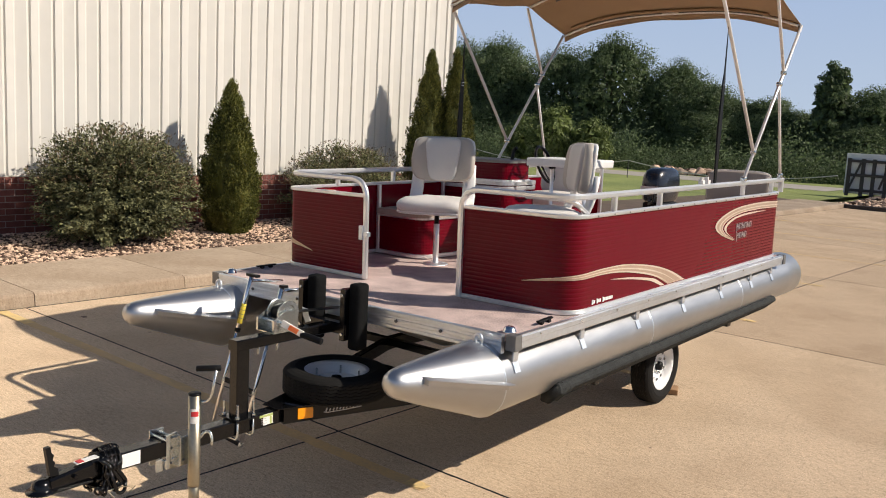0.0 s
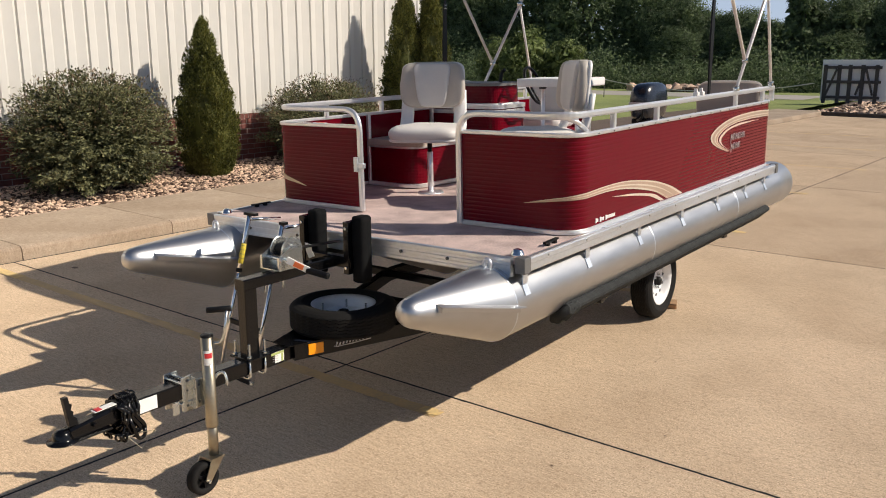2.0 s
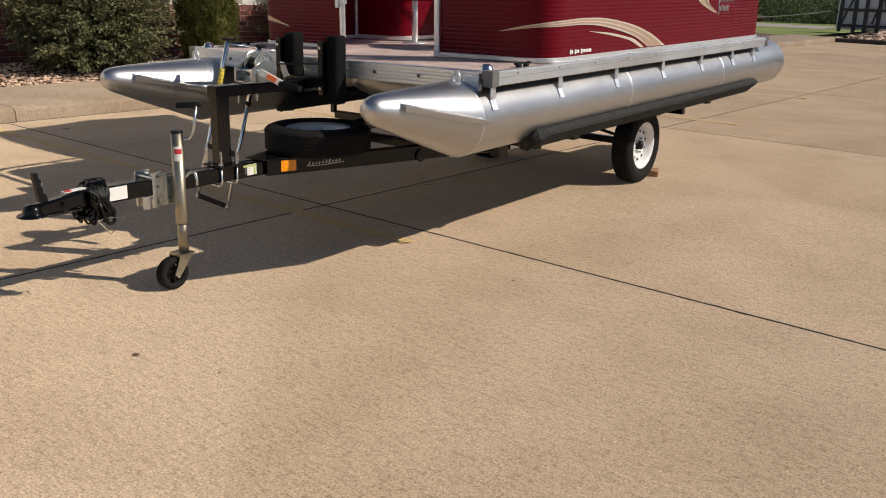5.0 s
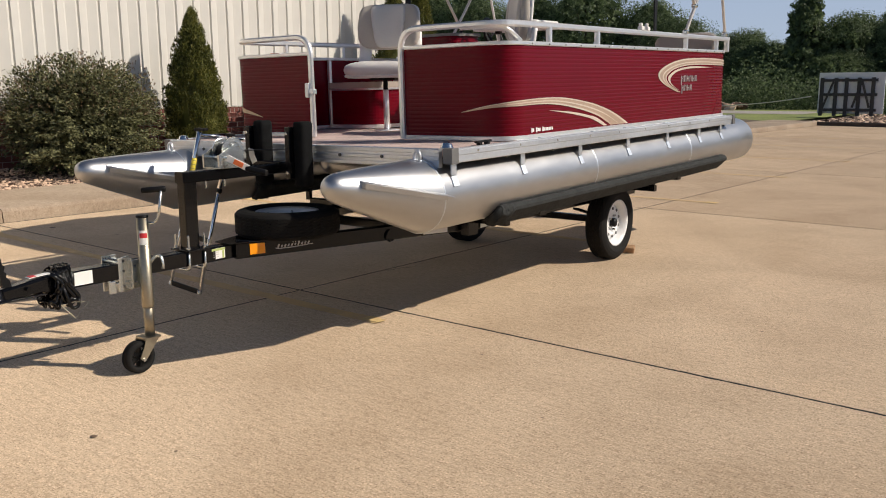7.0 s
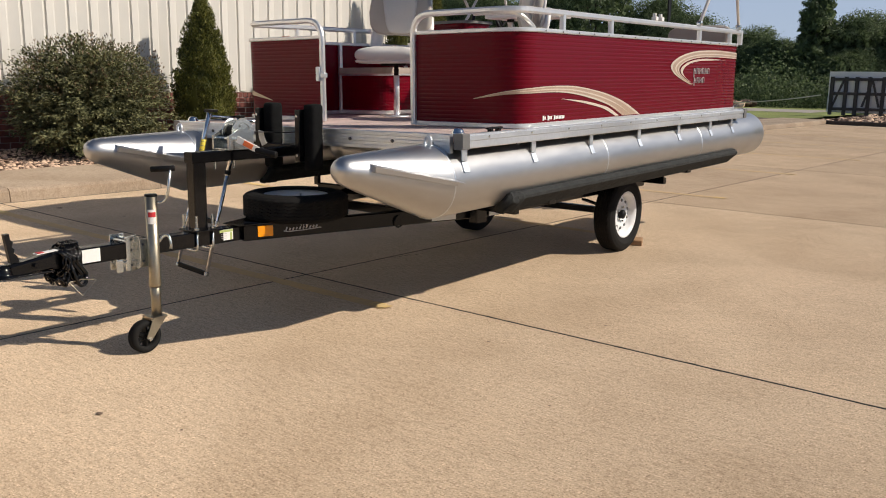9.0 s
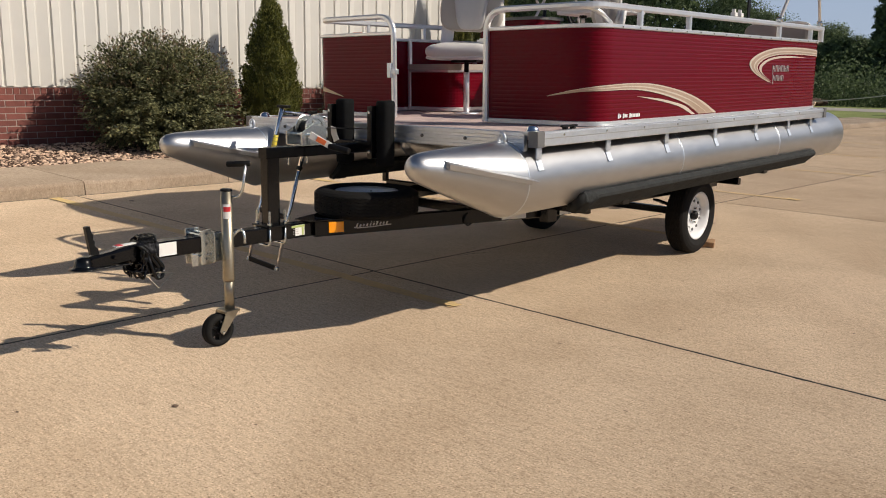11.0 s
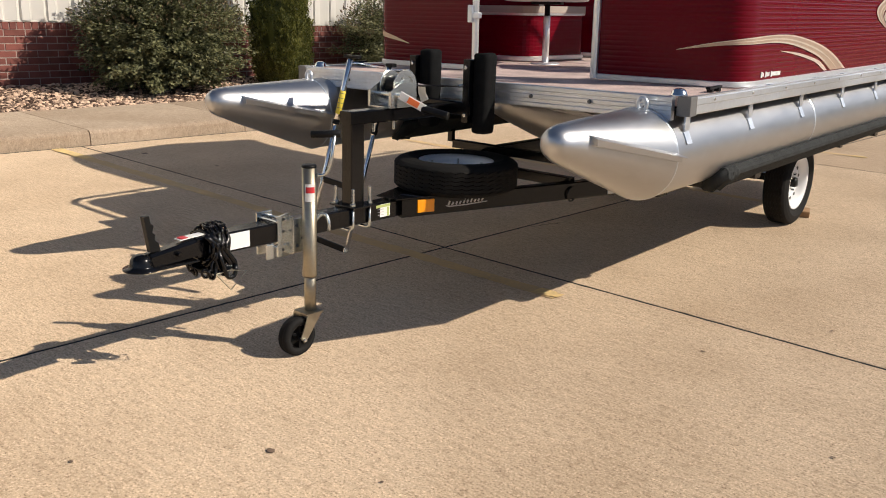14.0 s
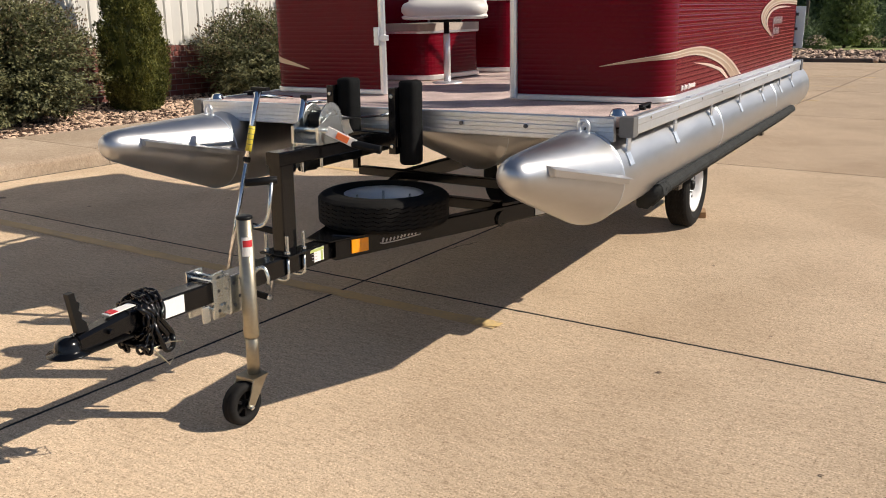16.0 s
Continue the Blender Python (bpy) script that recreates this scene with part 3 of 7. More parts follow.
def tube_body(x, shift, tail):
    bm = bmesh.new()
    rows = []
    stations = [(-0.678, 0.0, 0.106), (-0.675, 0.026, 0.106), (-0.664, 0.044, 0.105), (-0.645, 0.058, 0.103), (-0.620, 0.068, 0.100), (-0.59, 0.076, 0.096)]
    for k in range(1, 8):
        t = k / 7
        stations.append((-0.59 + 0.54 * t, 0.076 + (TUBER - 0.076) * t ** 0.95, 0.096 * (1 - t)))
    stations += [(-0.035, TUBER, 0.0)] + [(-0.03 + (tail - shift) * k / 12, TUBER, 0.0) for k in range(1, 13)]
    stations += [(tail - shift - 0.01, TUBER - 0.012, 0), (tail - shift, TUBER - 0.03, 0), (tail - shift + 0.03, 0.09, 0), (tail - shift + 0.035, 0.0, 0)]
    n = 40
    for y, r, z in stations:
        rows.append([bm.verts.new((x + r * math.cos(2 * math.pi * i / n), y + shift, TUBEZ + z + r * math.sin(2 * math.pi * i / n))) for i in range(n)])
    for a, b in zip(rows, rows[1:]):
        for i in range(n):
            bm.faces.new((a[i], b[i], b[(i + 1) % n], a[(i + 1) % n]))
    bmesh.ops.remove_doubles(bm, verts=bm.verts, dist=1e-5)
    bmesh.ops.recalc_face_normals(bm, faces=bm.faces)
    return bm


def seam(x, y):
    c = Matrix.Translation((x, y, TUBEZ)) @ Matrix.Rotation(radians(90), 4, "X")
    return lathe([(TUBER - 0.002, -0.006), (TUBER + 0.0025, -0.003), (TUBER + 0.0025, 0.003), (TUBER - 0.002, 0.006)], 40, c)


def strake(x, s, shift):
    """The folded spray fin welded along the nose: a narrow ledge, an upright face, an open underside, a free point behind."""
    def skin_point(y, g):
        q = min(1, max((y + 0.59) / 0.54, 0))
        r = 0.076 + (TUBER - 0.076) * q ** 0.95
        return Vector((x + s * r * math.cos(g), y + shift, TUBEZ + 0.096 * (1 - q) + r * math.sin(g)))

    bm = bmesh.new()
    p0, p1 = skin_point(-0.535, radians(33)), skin_point(-0.055, radians(8))
    loops = []
    for k in range(9):
        t = k / 8
        root = p0.lerp(p1, t)
        w = 0.025 * (1 - 0.15 * t)
        fold = root + Vector((s * (0.038 - 0.012 * t), 0, -0.013))
        edge = fold + Vector((-s * 0.003, 0.003, -w))
        lip = edge - Vector((s * 0.004, 0, 0.0))
        inner = Vector((root.x - s * 0.006, root.y, edge.z + 0.001))
        loops.append([bm.verts.new(p) for p in (root, fold, edge, lip, inner)])
    tip = p1 + Vector((s * 0.020, 0.066, -0.026))
    loops.append([bm.verts.new(tip + Vector((s * dx, 0, dz))) for dx, dz in ((-0.004, 0.003), (0, 0.002), (0.001, -0.002), (0, -0.003), (-0.004, -0.001))])
    for p, q in zip(loops, loops[1:]):
        for k in range(5):
            bm.faces.new((p[k], p[(k + 1) % 5], q[(k + 1) % 5], q[k]))
    bm.faces.new(loops[0][::-1])
    bm.faces.new(loops[-1])
    bmesh.ops.recalc_face_normals(bm, faces=bm.faces)
    return bm


for x, shift, tail, word in ((0.965, 0.0, 4.58, "outer"), (-0.968, -0.065, 4.55, "outer"), (0.0, 0.95, 3.9, "centre")):
    tb = part("flotation_tube", tube_body(x, shift, tail), TOON, boat, "dull silver aluminium " + word + " tube with a cone nose", True)
    part("weld_seam", seam(x, -0.045 + shift), ALU, tb, smooth=True)
    for y in (1.55, 3.1):
        part("weld_seam", seam(x, y), ALU, tb, smooth=True)
    for s in (1, -1):
        part("strake", strake(x, s, shift), TOON, tb, "thin welded spray fin")
    # lifting eye on the nose
    if x == 0.0:
        continue
    loop = [(x + 0.018 + 0.020 * math.cos(a), -0.052 + shift, TUBEZ + TUBER + 0.014 + 0.026 * math.sin(a)) for a in np.linspace(-0.6, math.pi + 0.6, 15)]
    bm = tube([(loop[0][0], loop[0][1], TUBEZ + TUBER - 0.02), *loop, (loop[-1][0], loop[-1][1], TUBEZ + TUBER - 0.02)], 0.009, 8, up=(0, 1, 0))
    part("lifting_eye", bm, ALU, tb, "welded aluminium eye", True)
    if abs(x) > 0.5:
        s = 1 if x > 0 else -1
        for y in (0.053, 0.693, 1.353, 2.022, 2.680, 3.298, 3.776):
            ox = x + s * 0.165
            bm = prism([(ox - 0.003, y - 0.021, -0.060), (ox - 0.003, y + 0.021, -0.060), (ox - 0.003, y + 0.021, TUBEZ + 0.105), (ox - 0.003, y - 0.021, TUBEZ + 0.105)], (0, 0, 0), (0.006 * s, 0, 0))
            a0, a1 = math.acos(0.165 / TUBER), math.acos(0.165 / TUBER) - 0.22
            p0 = Vector((x + s * (TUBER + 0.003) * math.cos(a0 + 0.05), y, TUBEZ + (TUBER + 0.003) * math.sin(a0 + 0.05)))
            p1 = Vector((x + s * (TUBER + 0.004) * math.cos(a1), y, TUBEZ + (TUBER + 0.004) * math.sin(a1)))
            sweep([p0, p1], square(0.046, 0.006, 0.001), bm, up=(s, 0, 0.8))
            part("tube_bracket", bm, ALU, tb, "aluminium riser bracket")

# fence: red ribbed skins with aluminium rails
PZ0, PZ1, RAILZ = 0.028, 0.520, 0.632


def skin_profile():
    pts = [(0.0, PZ0)]
    z = PZ0 + 0.015
    while z < PZ1 - 0.03:
        pts += [(0.0, z), (-0.0010, z + 0.005), (-0.0010, z + 0.008), (0.0, z + 0.013)]
        z += 0.0235
    return pts + [(0.0, PZ1), (-0.018, PZ1), (-0.018, PZ0)]


STERN = 3.94
STAR = fillet([(0.40, 0.565, 0), (1.118, 0.565, 0), (1.118, STERN, 0), (0.55, STERN, 0)], 0.17, 24)
PORT = fillet([(-0.55, STERN, 0), (-1.125, STERN, 0), (-1.125, 0.565, 0), (-0.372, 0.565, 0)], 0.12, 10)


def lift(path, z, out=0.0):
    """A plan path moved outwards and raised."""
    res = []
    for i, p in enumerate(path):
        t = (path[min(i + 1, len(path) - 1)] - path[max(i - 1, 0)]).normalized()
        res.append(p + Vector((t.y, -t.x, 0)) * out + Vector((0, 0, z)))
    return res


for path, side in ((STAR, "starboard"), (PORT, "port")):
    skin = part("fence_skin", sweep(path, skin_profile()), RED, boat, "glossy burgundy ribbed aluminium fence panel", True)
    skin.data.set_sharp_from_angle(angle=radians(8))
    part("lower_trim", sweep(lift(path, 0.016, -0.006), square(0.032, 0.026, 0.003)), TRIM, boat)
    part("upper_trim", sweep(lift(path, PZ1 + 0.008, -0.008), square(0.036, 0.022, 0.004)), TRIM, boat, "bright aluminium fence cap")
    n = len(path)
    inner = path[0] if side == "starboard" else path[-1]
    stern = path[-1] if side == "starboard" else path[0]
    s = 1 if side == "starboard" else -1
    x0, xs = inner.x - s * 0.012, 1.10 * s
    # top rail: up from the gate post, round the bow corner, aft along the side
    pts = fillet([(x0, 0.556, 0.008), (x0, 0.556, RAILZ), (xs, 0.556, RAILZ)], 0.13, 8)[:-1]
    pts += fillet([(x0 + s * 0.3, 0.556, RAILZ), (xs, 0.556, RAILZ), (xs, STERN, RAILZ), (xs, STERN + 0.015, RAILZ)], 0.16, 8)[1:]
    part("top_rail", sweep(pts, square(0.034, 0.034, 0.009), up=(0, -1, 0.001)), RAIL, boat, "square aluminium top rail", False)
    brace = fillet([(x0 + s * 0.42, 0.575, RAILZ - 0.012), (xs - s * 0.02, 0.60, RAILZ - 0.012), (xs - s * 0.01, 0.74, PZ1 + 0.02)], 0.14, 8)
    if side == "starboard":
        part("rail_brace", tube(brace, 0.014, 10), RAIL, boat, "", True)
    for y in (1.03, 1.62, 3.05, 3.69):
        part("rail_post", sweep([(xs, y, PZ1 + 0.015), (xs, y, RAILZ - 0.01)], square(0.030, 0.030, 0.005), up=(0, 1, 0)), RAIL, boat)
    for y in (1.45, 2.22):
        part("fence_post", sweep([(xs - 0.016 * s, y, 0.01), (xs - 0.016 * s, y, PZ1)], square(0.028, 0.028, 0.004), up=(0, 1, 0)), RAIL, boat)
    part("fence_post", sweep([(stern.x, stern.y - 0.01, 0.01), (stern.x, stern.y - 0.01, RAILZ)], square(0.03, 0.03, 0.004), up=(0, 1, 0)), RAIL, boat)
    part("fence_post", sweep([(xs, STERN - 0.01, PZ1 + 0.01), (xs, STERN - 0.01, RAILZ + 0.016)], square(0.036, 0.036, 0.005), up=(0, 1, 0)), RAIL, boat)
    for y in (0.885, 1.515, 1.973, 2.615, 3.229, 3.776):
        part("fence_foot", box((1.124 * s, y, 0.004), (0.045, 0.05, 0.012), 0.002), ALU, boat)
for k in range(17):
    y = 0.80 + 0.185 * k
    part("trim_screw", rod((1.130, y, PZ1 + 0.006), (1.1325, y, PZ1 + 0.006), 0.0045, 8), INK, boat)
for y in (2.258, 2.352):
    bm = box((1.10, y, 0.662), (0.034, 0.040, 0.026), 0.005)
    box((1.10, y - 0.008, 0.684), (0.022, 0.018, 0.026), 0.006, bm=bm)
    part("rod_clip", bm, WHITEP, boat, "small white plastic rail clip")
part("gate_latch", box((-0.352, 0.545, 0.292), (0.06, 0.03, 0.03), 0.005), ALU, boat, "cast gate latch")
part("gate_latch_plate", box((-0.378, 0.535, 0.30), (0.03, 0.02, 0.09), 0.004), ALU, boat)
# warning label on the port inner cap
part("warning_label", box((-0.72, 0.583, PZ1 + 0.021), (0.11, 0.02, 0.003)), WHITE, boat, "small white and orange warning label")
part("warning_label", box((-0.72, 0.583, PZ1 + 0.0235), (0.07, 0.014, 0.003)), ORANGEL, boat)


# painted sweeps on the skins: bands between two curves, in (distance along the fence, height)
def run_lengths(path):
    acc = [0.0]
    for a, b in zip(path, path[1:]):
        acc.append(acc[-1] + (b - a).length)
    return acc


STARLEN, PORTLEN = run_lengths(STAR), run_lengths(PORT)


def on_skin(path, acc, s, z, out):
    i = max(0, min(len(acc) - 2, int(np.searchsorted(acc, s)) - 1))
    f = (s - acc[i]) / (acc[i + 1] - acc[i])
    t = (path[i + 1] - path[i]).normalized()
    p = path[i].lerp(path[i + 1], f)
    return p + Vector((t.y, -t.x, 0)) * out + Vector((0, 0, z))


def band(name, path, acc, curve, w0, w1, wmid, material, out=0.0025, n=60):
    """A tapered stripe along a curve given by control points (s, z)."""
    pts = [Vector((s, z, 0)) for s, z in curve]
    smooth_pts = []
    for i in range(n + 1):
        t = i / n * (len(pts) - 1)
        k = min(int(t), len(pts) - 2)
        f = t - k
        p0, p1, p2, p3 = pts[max(k - 1, 0)], pts[k], pts[k + 1], pts[min(k + 2, len(pts) - 1)]
        smooth_pts.append(0.5 * (2 * p1 + (p2 - p0) * f + (2 * p0 - 5 * p1 + 4 * p2 - p3) * f * f + (3 * p1 - p0 - 3 * p2 + p3) * f ** 3))
    verts, faces = [], []
    for i, p in enumerate(smooth_pts):
        t = i / n
        w = (1 - t) ** 2 * w0 + 2 * t * (1 - t) * wmid + t * t * w1
        d = (smooth_pts[min(i + 1, n)] - smooth_pts[max(i - 1, 0)]).normalized()
        q = Vector((-d.y, d.x, 0)) * w / 2
        verts += [tuple(on_skin(path, acc, (p + q).x, (p + q).y, out)), tuple(on_skin(path, acc, (p - q).x, (p - q).y, out))]
    for i in range(n):
        faces.append((2 * i, 2 * i + 1, 2 * i + 3, 2 * i + 2))
    return raw(name, verts, faces, material, boat)


def s_at(x=None, y=None):
    """Distance along the starboard fence at an x of its bow face or a y of its side."""
    i = min(range(len(STAR)), key=lambda k: abs(STAR[k].x - x) + abs(STAR[k].y - 0.565)) if x is not None else None
    return x - 0.40 if x is not None else STARLEN[25] + (y - STAR[25].y)


def curve_at(pts, t):
    """Catmull-Rom through (s, z) points."""
    f = t * (len(pts) - 1)
    k = min(int(f), len(pts) - 2)
    f -= k
    p0, p1, p2, p3 = (Vector((*pts[max(0, min(len(pts) - 1, k + d))], 0)) for d in (-1, 0, 1, 2))
    return 0.5 * (2 * p1 + (p2 - p0) * f + (2 * p0 - 5 * p1 + 4 * p2 - p3) * f * f + (3 * p1 - p0 - 3 * p2 + p3) * f ** 3)


def ribbon(name, upper, lower, a, b, material, out, t0=0.0, t1=1.0, n=72, taper=0.0):
    """The strip between the shares a and b of the way from one curve to the other, laid on the starboard skin."""
    verts = []
    for i in range(n + 1):
        t = t0 + (t1 - t0) * i / n
        p, q = curve_at(upper, t), curve_at(lower, t)
        k = min(1.0, i / n / taper, (1 - i / n) / taper) if taper else 1.0
        m = (a + b) / 2
        for w in (m + (a - m) * k, m + (b - m) * k):
            r = p.lerp(q, w)
            verts.append(tuple(on_skin(STAR, STARLEN, r.x, r.y, out)))
    return raw(name, verts, [(2 * i, 2 * i + 1, 2 * i + 3, 2 * i + 2) for i in range(n)], material, boat)


sy = lambda y: s_at(y=y)
over = [(s_at(x=0.81), 0.161), (s_at(x=0.93), 0.186), (s_at(x=1.04), 0.205), (sy(0.68), 0.220), (sy(0.954), 0.229), (sy(1.214), 0.220), (sy(1.549), 0.176), (sy(1.813), 0.114), (sy(2.035), 0.034)]
under = [(s_at(x=0.81), 0.159), (s_at(x=0.93), 0.174), (s_at(x=1.04), 0.186), (sy(0.68), 0.190), (sy(0.94), 0.193), (sy(1.16), 0.178), (sy(1.40), 0.142), (sy(1.60), 0.098), (sy(1.78), 0.034)]
ribbon("bow_sweep", over, under, 0.0, 1.0, DECALA, 0.0025)
ribbon("bow_sweep_line", over, under, 0.0, 0.16, DECALB, 0.0042, 0.02)
ribbon("bow_sweep_line", over, under, 0.44, 0.60, DECALB, 0.0042, 0.22, 0.99, taper=0.3)
ribbon("bow_sweep_line", over, under, 0.82, 1.0, DECALB, 0.0042, 0.30, 0.99, taper=0.3)
streak_a = [(sy(1.00), 0.156), (sy(1.268), 0.137), (sy(1.50), 0.105), (sy(1.60), 0.084), (sy(1.73), 0.034)]
streak_b = [(sy(1.00), 0.155), (sy(1.262), 0.125), (sy(1.48), 0.092), (sy(1.57), 0.070), (sy(1.68), 0.034)]
ribbon("bow_sweep_line", streak_a, streak_b, 0.0, 1.0, DECALB, 0.0025)
outer = [(sy(3.925), 0.458), (sy(3.62), 0.472), (sy(3.30), 0.474), (sy(2.92), 0.458), (sy(2.64), 0.412), (sy(2.512), 0.352), (sy(2.60), 0.288), (sy(2.86), 0.222)]
inner = [(sy(3.925), 0.392), (sy(3.62), 0.393), (sy(3.35), 0.396), (sy(3.075), 0.392), (sy(2.86), 0.371), (sy(2.735), 0.325), (sy(2.77), 0.278), (sy(2.955), 0.217)]
ribbon("stern_sweep", outer, inner, 0.0, 0.66, DECALA, 0.0025)
ribbon("stern_sweep_line", outer, inner, 0.0, 0.14, DECALB, 0.0042)
ribbon("stern_sweep_line", outer, inner, 0.34, 0.44, DECALB, 0.0042, 0.0, 0.9)
ribbon("stern_sweep_line", outer, inner, 0.58, 0.66, DECALB, 0.0042, 0.0, 0.95)
ribbon("stern_sweep_line", outer, inner, 0.80, 1.0, DECALB, 0.0025, 0.16, 1.0, taper=0.25)
plen = PORTLEN[-1]
band("bow_sweep", PORT, PORTLEN, [(plen - 0.79, 0.195), (plen - 0.70, 0.178), (plen - 0.58, 0.152), (plen - 0.48, 0.128)], 0.05, 0.002, 0.022, DECALA)
# maker's marks as plain bars
for row, (z, n, h) in enumerate(((0.318, 6, 0.046), (0.250, 4, 0.044))):
    for k in range(n):
        y = 2.935 + 0.012 * row + 0.054 * k
        tall = 1.45 if k == 0 else 1.0
        part("maker_mark", box((1.1205, y, z - (0.012 if k == 0 else 0)), (0.003, 0.011, h * tall)), SILVERL, boat)
        part("maker_mark", box((1.1205, y + 0.030, z - 0.002), (0.003, 0.006, h * 0.86)), SILVERL, boat)
        part("maker_mark", box((1.1205, y + 0.016, z + h * (0.42 if k % 2 else 0.0)), (0.003, 0.028, 0.006)), SILVERL, boat)
for k in range(14):
    if k in (2, 6):
        continue
    part("model_mark", box((1.1205, 0.806 + 0.0172 * k, 0.052), (0.003, 0.0125, 0.026 if k in (0, 3, 7) else 0.018)), WHITE, boat)


# ---- the trailer ----
trailer = thing("boat_trailer", RIG, "black steel boat trailer with white wheels standing on concrete", "trailer")
TX, TZ = 0.031, 0.472
part("tongue", sweep([(TX + 0.018, -1.52, TZ + 0.012), (TX, -0.36, TZ)], square(0.076, 0.076, 0.006)), BLACK, trailer, "black square steel drawbar")
part("frame_beam", sweep(fillet([(TX + 0.035, -0.47, TZ), (0.60, 1.00, TZ + 0.02), (0.60, 3.25, TZ + 0.02)], 0.08), square(0.052, 0.085, 0.005)), BLACK, trailer)
part("frame_beam", sweep(fillet([(TX - 0.035, -0.47, TZ), (-0.54, 1.00, TZ + 0.02), (-0.54, 3.25, TZ + 0.02)], 0.08), square(0.052, 0.085, 0.005)), BLACK, trailer)
part("tongue_gusset", prism([(TX - 0.06, -0.52, TZ + 0.043), (TX + 0.06, -0.52, TZ + 0.043), (TX + 0.13, -0.30, TZ + 0.043), (TX - 0.13, -0.30, TZ + 0.043)], (0, 0, 0), (0, 0, 0.005)), BLACK, trailer)
for y, w in ((0.42, 0.36), (0.95, 0.84), (2.2, 0.60), (3.1, 0.84)):
    part("crossmember", sweep([(TX - w, y, TZ + 0.05), (TX + w, y, TZ + 0.05)], square(0.05, 0.05, 0.004)), BLACK, trailer)
part("axle", sweep([(TX - 0.62, 2.675, 0.30), (TX + 0.62, 2.675, 0.30)], square(0.05, 0.05, 0.004)), BLACK, trailer)
for s in (1, -1):
    part("leaf_spring", sweep([(TX + s * 0.54, 2.34, 0.42), (TX + s * 0.54, 2.64, 0.34), (TX + s * 0.54, 2.94, 0.42)], square(0.045, 0.016, 0.002)), BLACK, trailer)
# tie ring on the beam
part("tie_ring", tube([(0.408, 0.402 + 0.036 * math.sin(a), TZ - 0.002 + 0.036 * math.cos(a)) for a in np.linspace(0, 6.0, 22)], 0.0055, 8), BLACK, trailer, "", True)

# carpeted bunks under the tubes
for bx, s in ((0.965, 1), (0.965, -1), (-0.965, 1), (-0.965, -1)):
    a = radians(-47)
    cx, cz = bx + s * (TUBER + 0.0245) * math.cos(a), 1.02 + TUBEZ + (TUBER + 0.0245) * math.sin(a)
    y0, y1 = 0.50, 3.86
    bm = bmesh.new()
    prof = square(0.135, 0.052, 0.012)
    rows = []
    for k in range(25):
        y = y0 + (y1 - y0) * k / 24
        rows.append((cx, y, cz + 0.0157 * y))
    t = Vector((s * math.sin(-a), 0, math.cos(a)))
    bm = sweep(rows, prof, up=(s * math.cos(a), 0, math.sin(a)))
    bunk = part("bunk", bm, GREYCARPET, trailer, "dark grey carpeted bunk board")
    fold = sweep([(cx, y0 - 0.05 + 0.018 * k, cz + 0.006) for k in range(7)], square(0.146, 0.066, 0.024), up=(s * math.cos(a), 0, math.sin(a)))
    bmesh.ops.subdivide_edges(fold, edges=fold.edges[:], cuts=2, use_grid_fill=True)
    for v in fold.verts:
        q = noise.noise_vector(v.co * 26)
        v.co += Vector((q.x * 0.010, q.y * 0.022 * max(0, (y0 + 0.02 - v.co.y) / 0.07), q.z * 0.012))
    part("carpet_fold", fold, GREYCARPET, bunk, "ragged folded carpet end", True)
    if s * bx > 0:
        for y in (0.98, 3.02):
            part("bunk_bracket", box((cx - s * 0.035, y, cz + 0.0157 * y - 0.035), (0.05, 0.07, 0.07), 0.004), BLACK, bunk)
    for y in () if s * bx > 0 else (0.95, 3.1):
        part("bunk_bracket", sweep([(cx - s * 0.02, y, TZ + 0.06), (cx - s * 0.02, y, cz + 0.0157 * y - 0.02)], square(0.04, 0.03, 0.003), up=(0, 1, 0)), BLACK, bunk)


# wheels
def tyre(parent, m, R=0.285, W=0.165, rim=0.172, name="tyre"):
    """Bias-ply trailer tyre: five zigzag ribs between narrow grooves."""
    h = W / 2
    side = [(rim, -h * 0.72), (rim + 0.012, -h * 0.84), (rim + (R - rim) * 0.45, -h), (R - 0.038, -h * 0.95), (R - 0.016, -h * 0.84), (R - 0.004, -h * 0.70)]
    prof = [(r, z, 0) for r, z in side]
    for k in range(6):
        c = (k - 2.5) * h * 0.235
        prof += [(R, c - h * 0.022, 1), (R - 0.008, c - h * 0.014, 1), (R - 0.008, c + h * 0.014, 1), (R, c + h * 0.022, 1)]
    prof += [(r, -z, 0) for r, z in reversed(side)]
    n = 144
    bm = bmesh.new()
    rows = []
    for r, z, zig in prof:
        rows.append([bm.verts.new(m @ Vector((r * math.cos(2 * math.pi * i / n), r * math.sin(2 * math.pi * i / n), z + (0.0042 * (1, 0, -1, 0)[i % 4] if zig else 0)))) for i in range(n)])
    for a, b in zip(rows, rows[1:]):
        for i in range(n):
            bm.faces.new((a[i], a[(i + 1) % n], b[(i + 1) % n], b[i]))
    bmesh.ops.recalc_face_normals(bm, faces=bm.faces)
    return part(name, bm, RUBBER, parent, "black ribbed tyre")


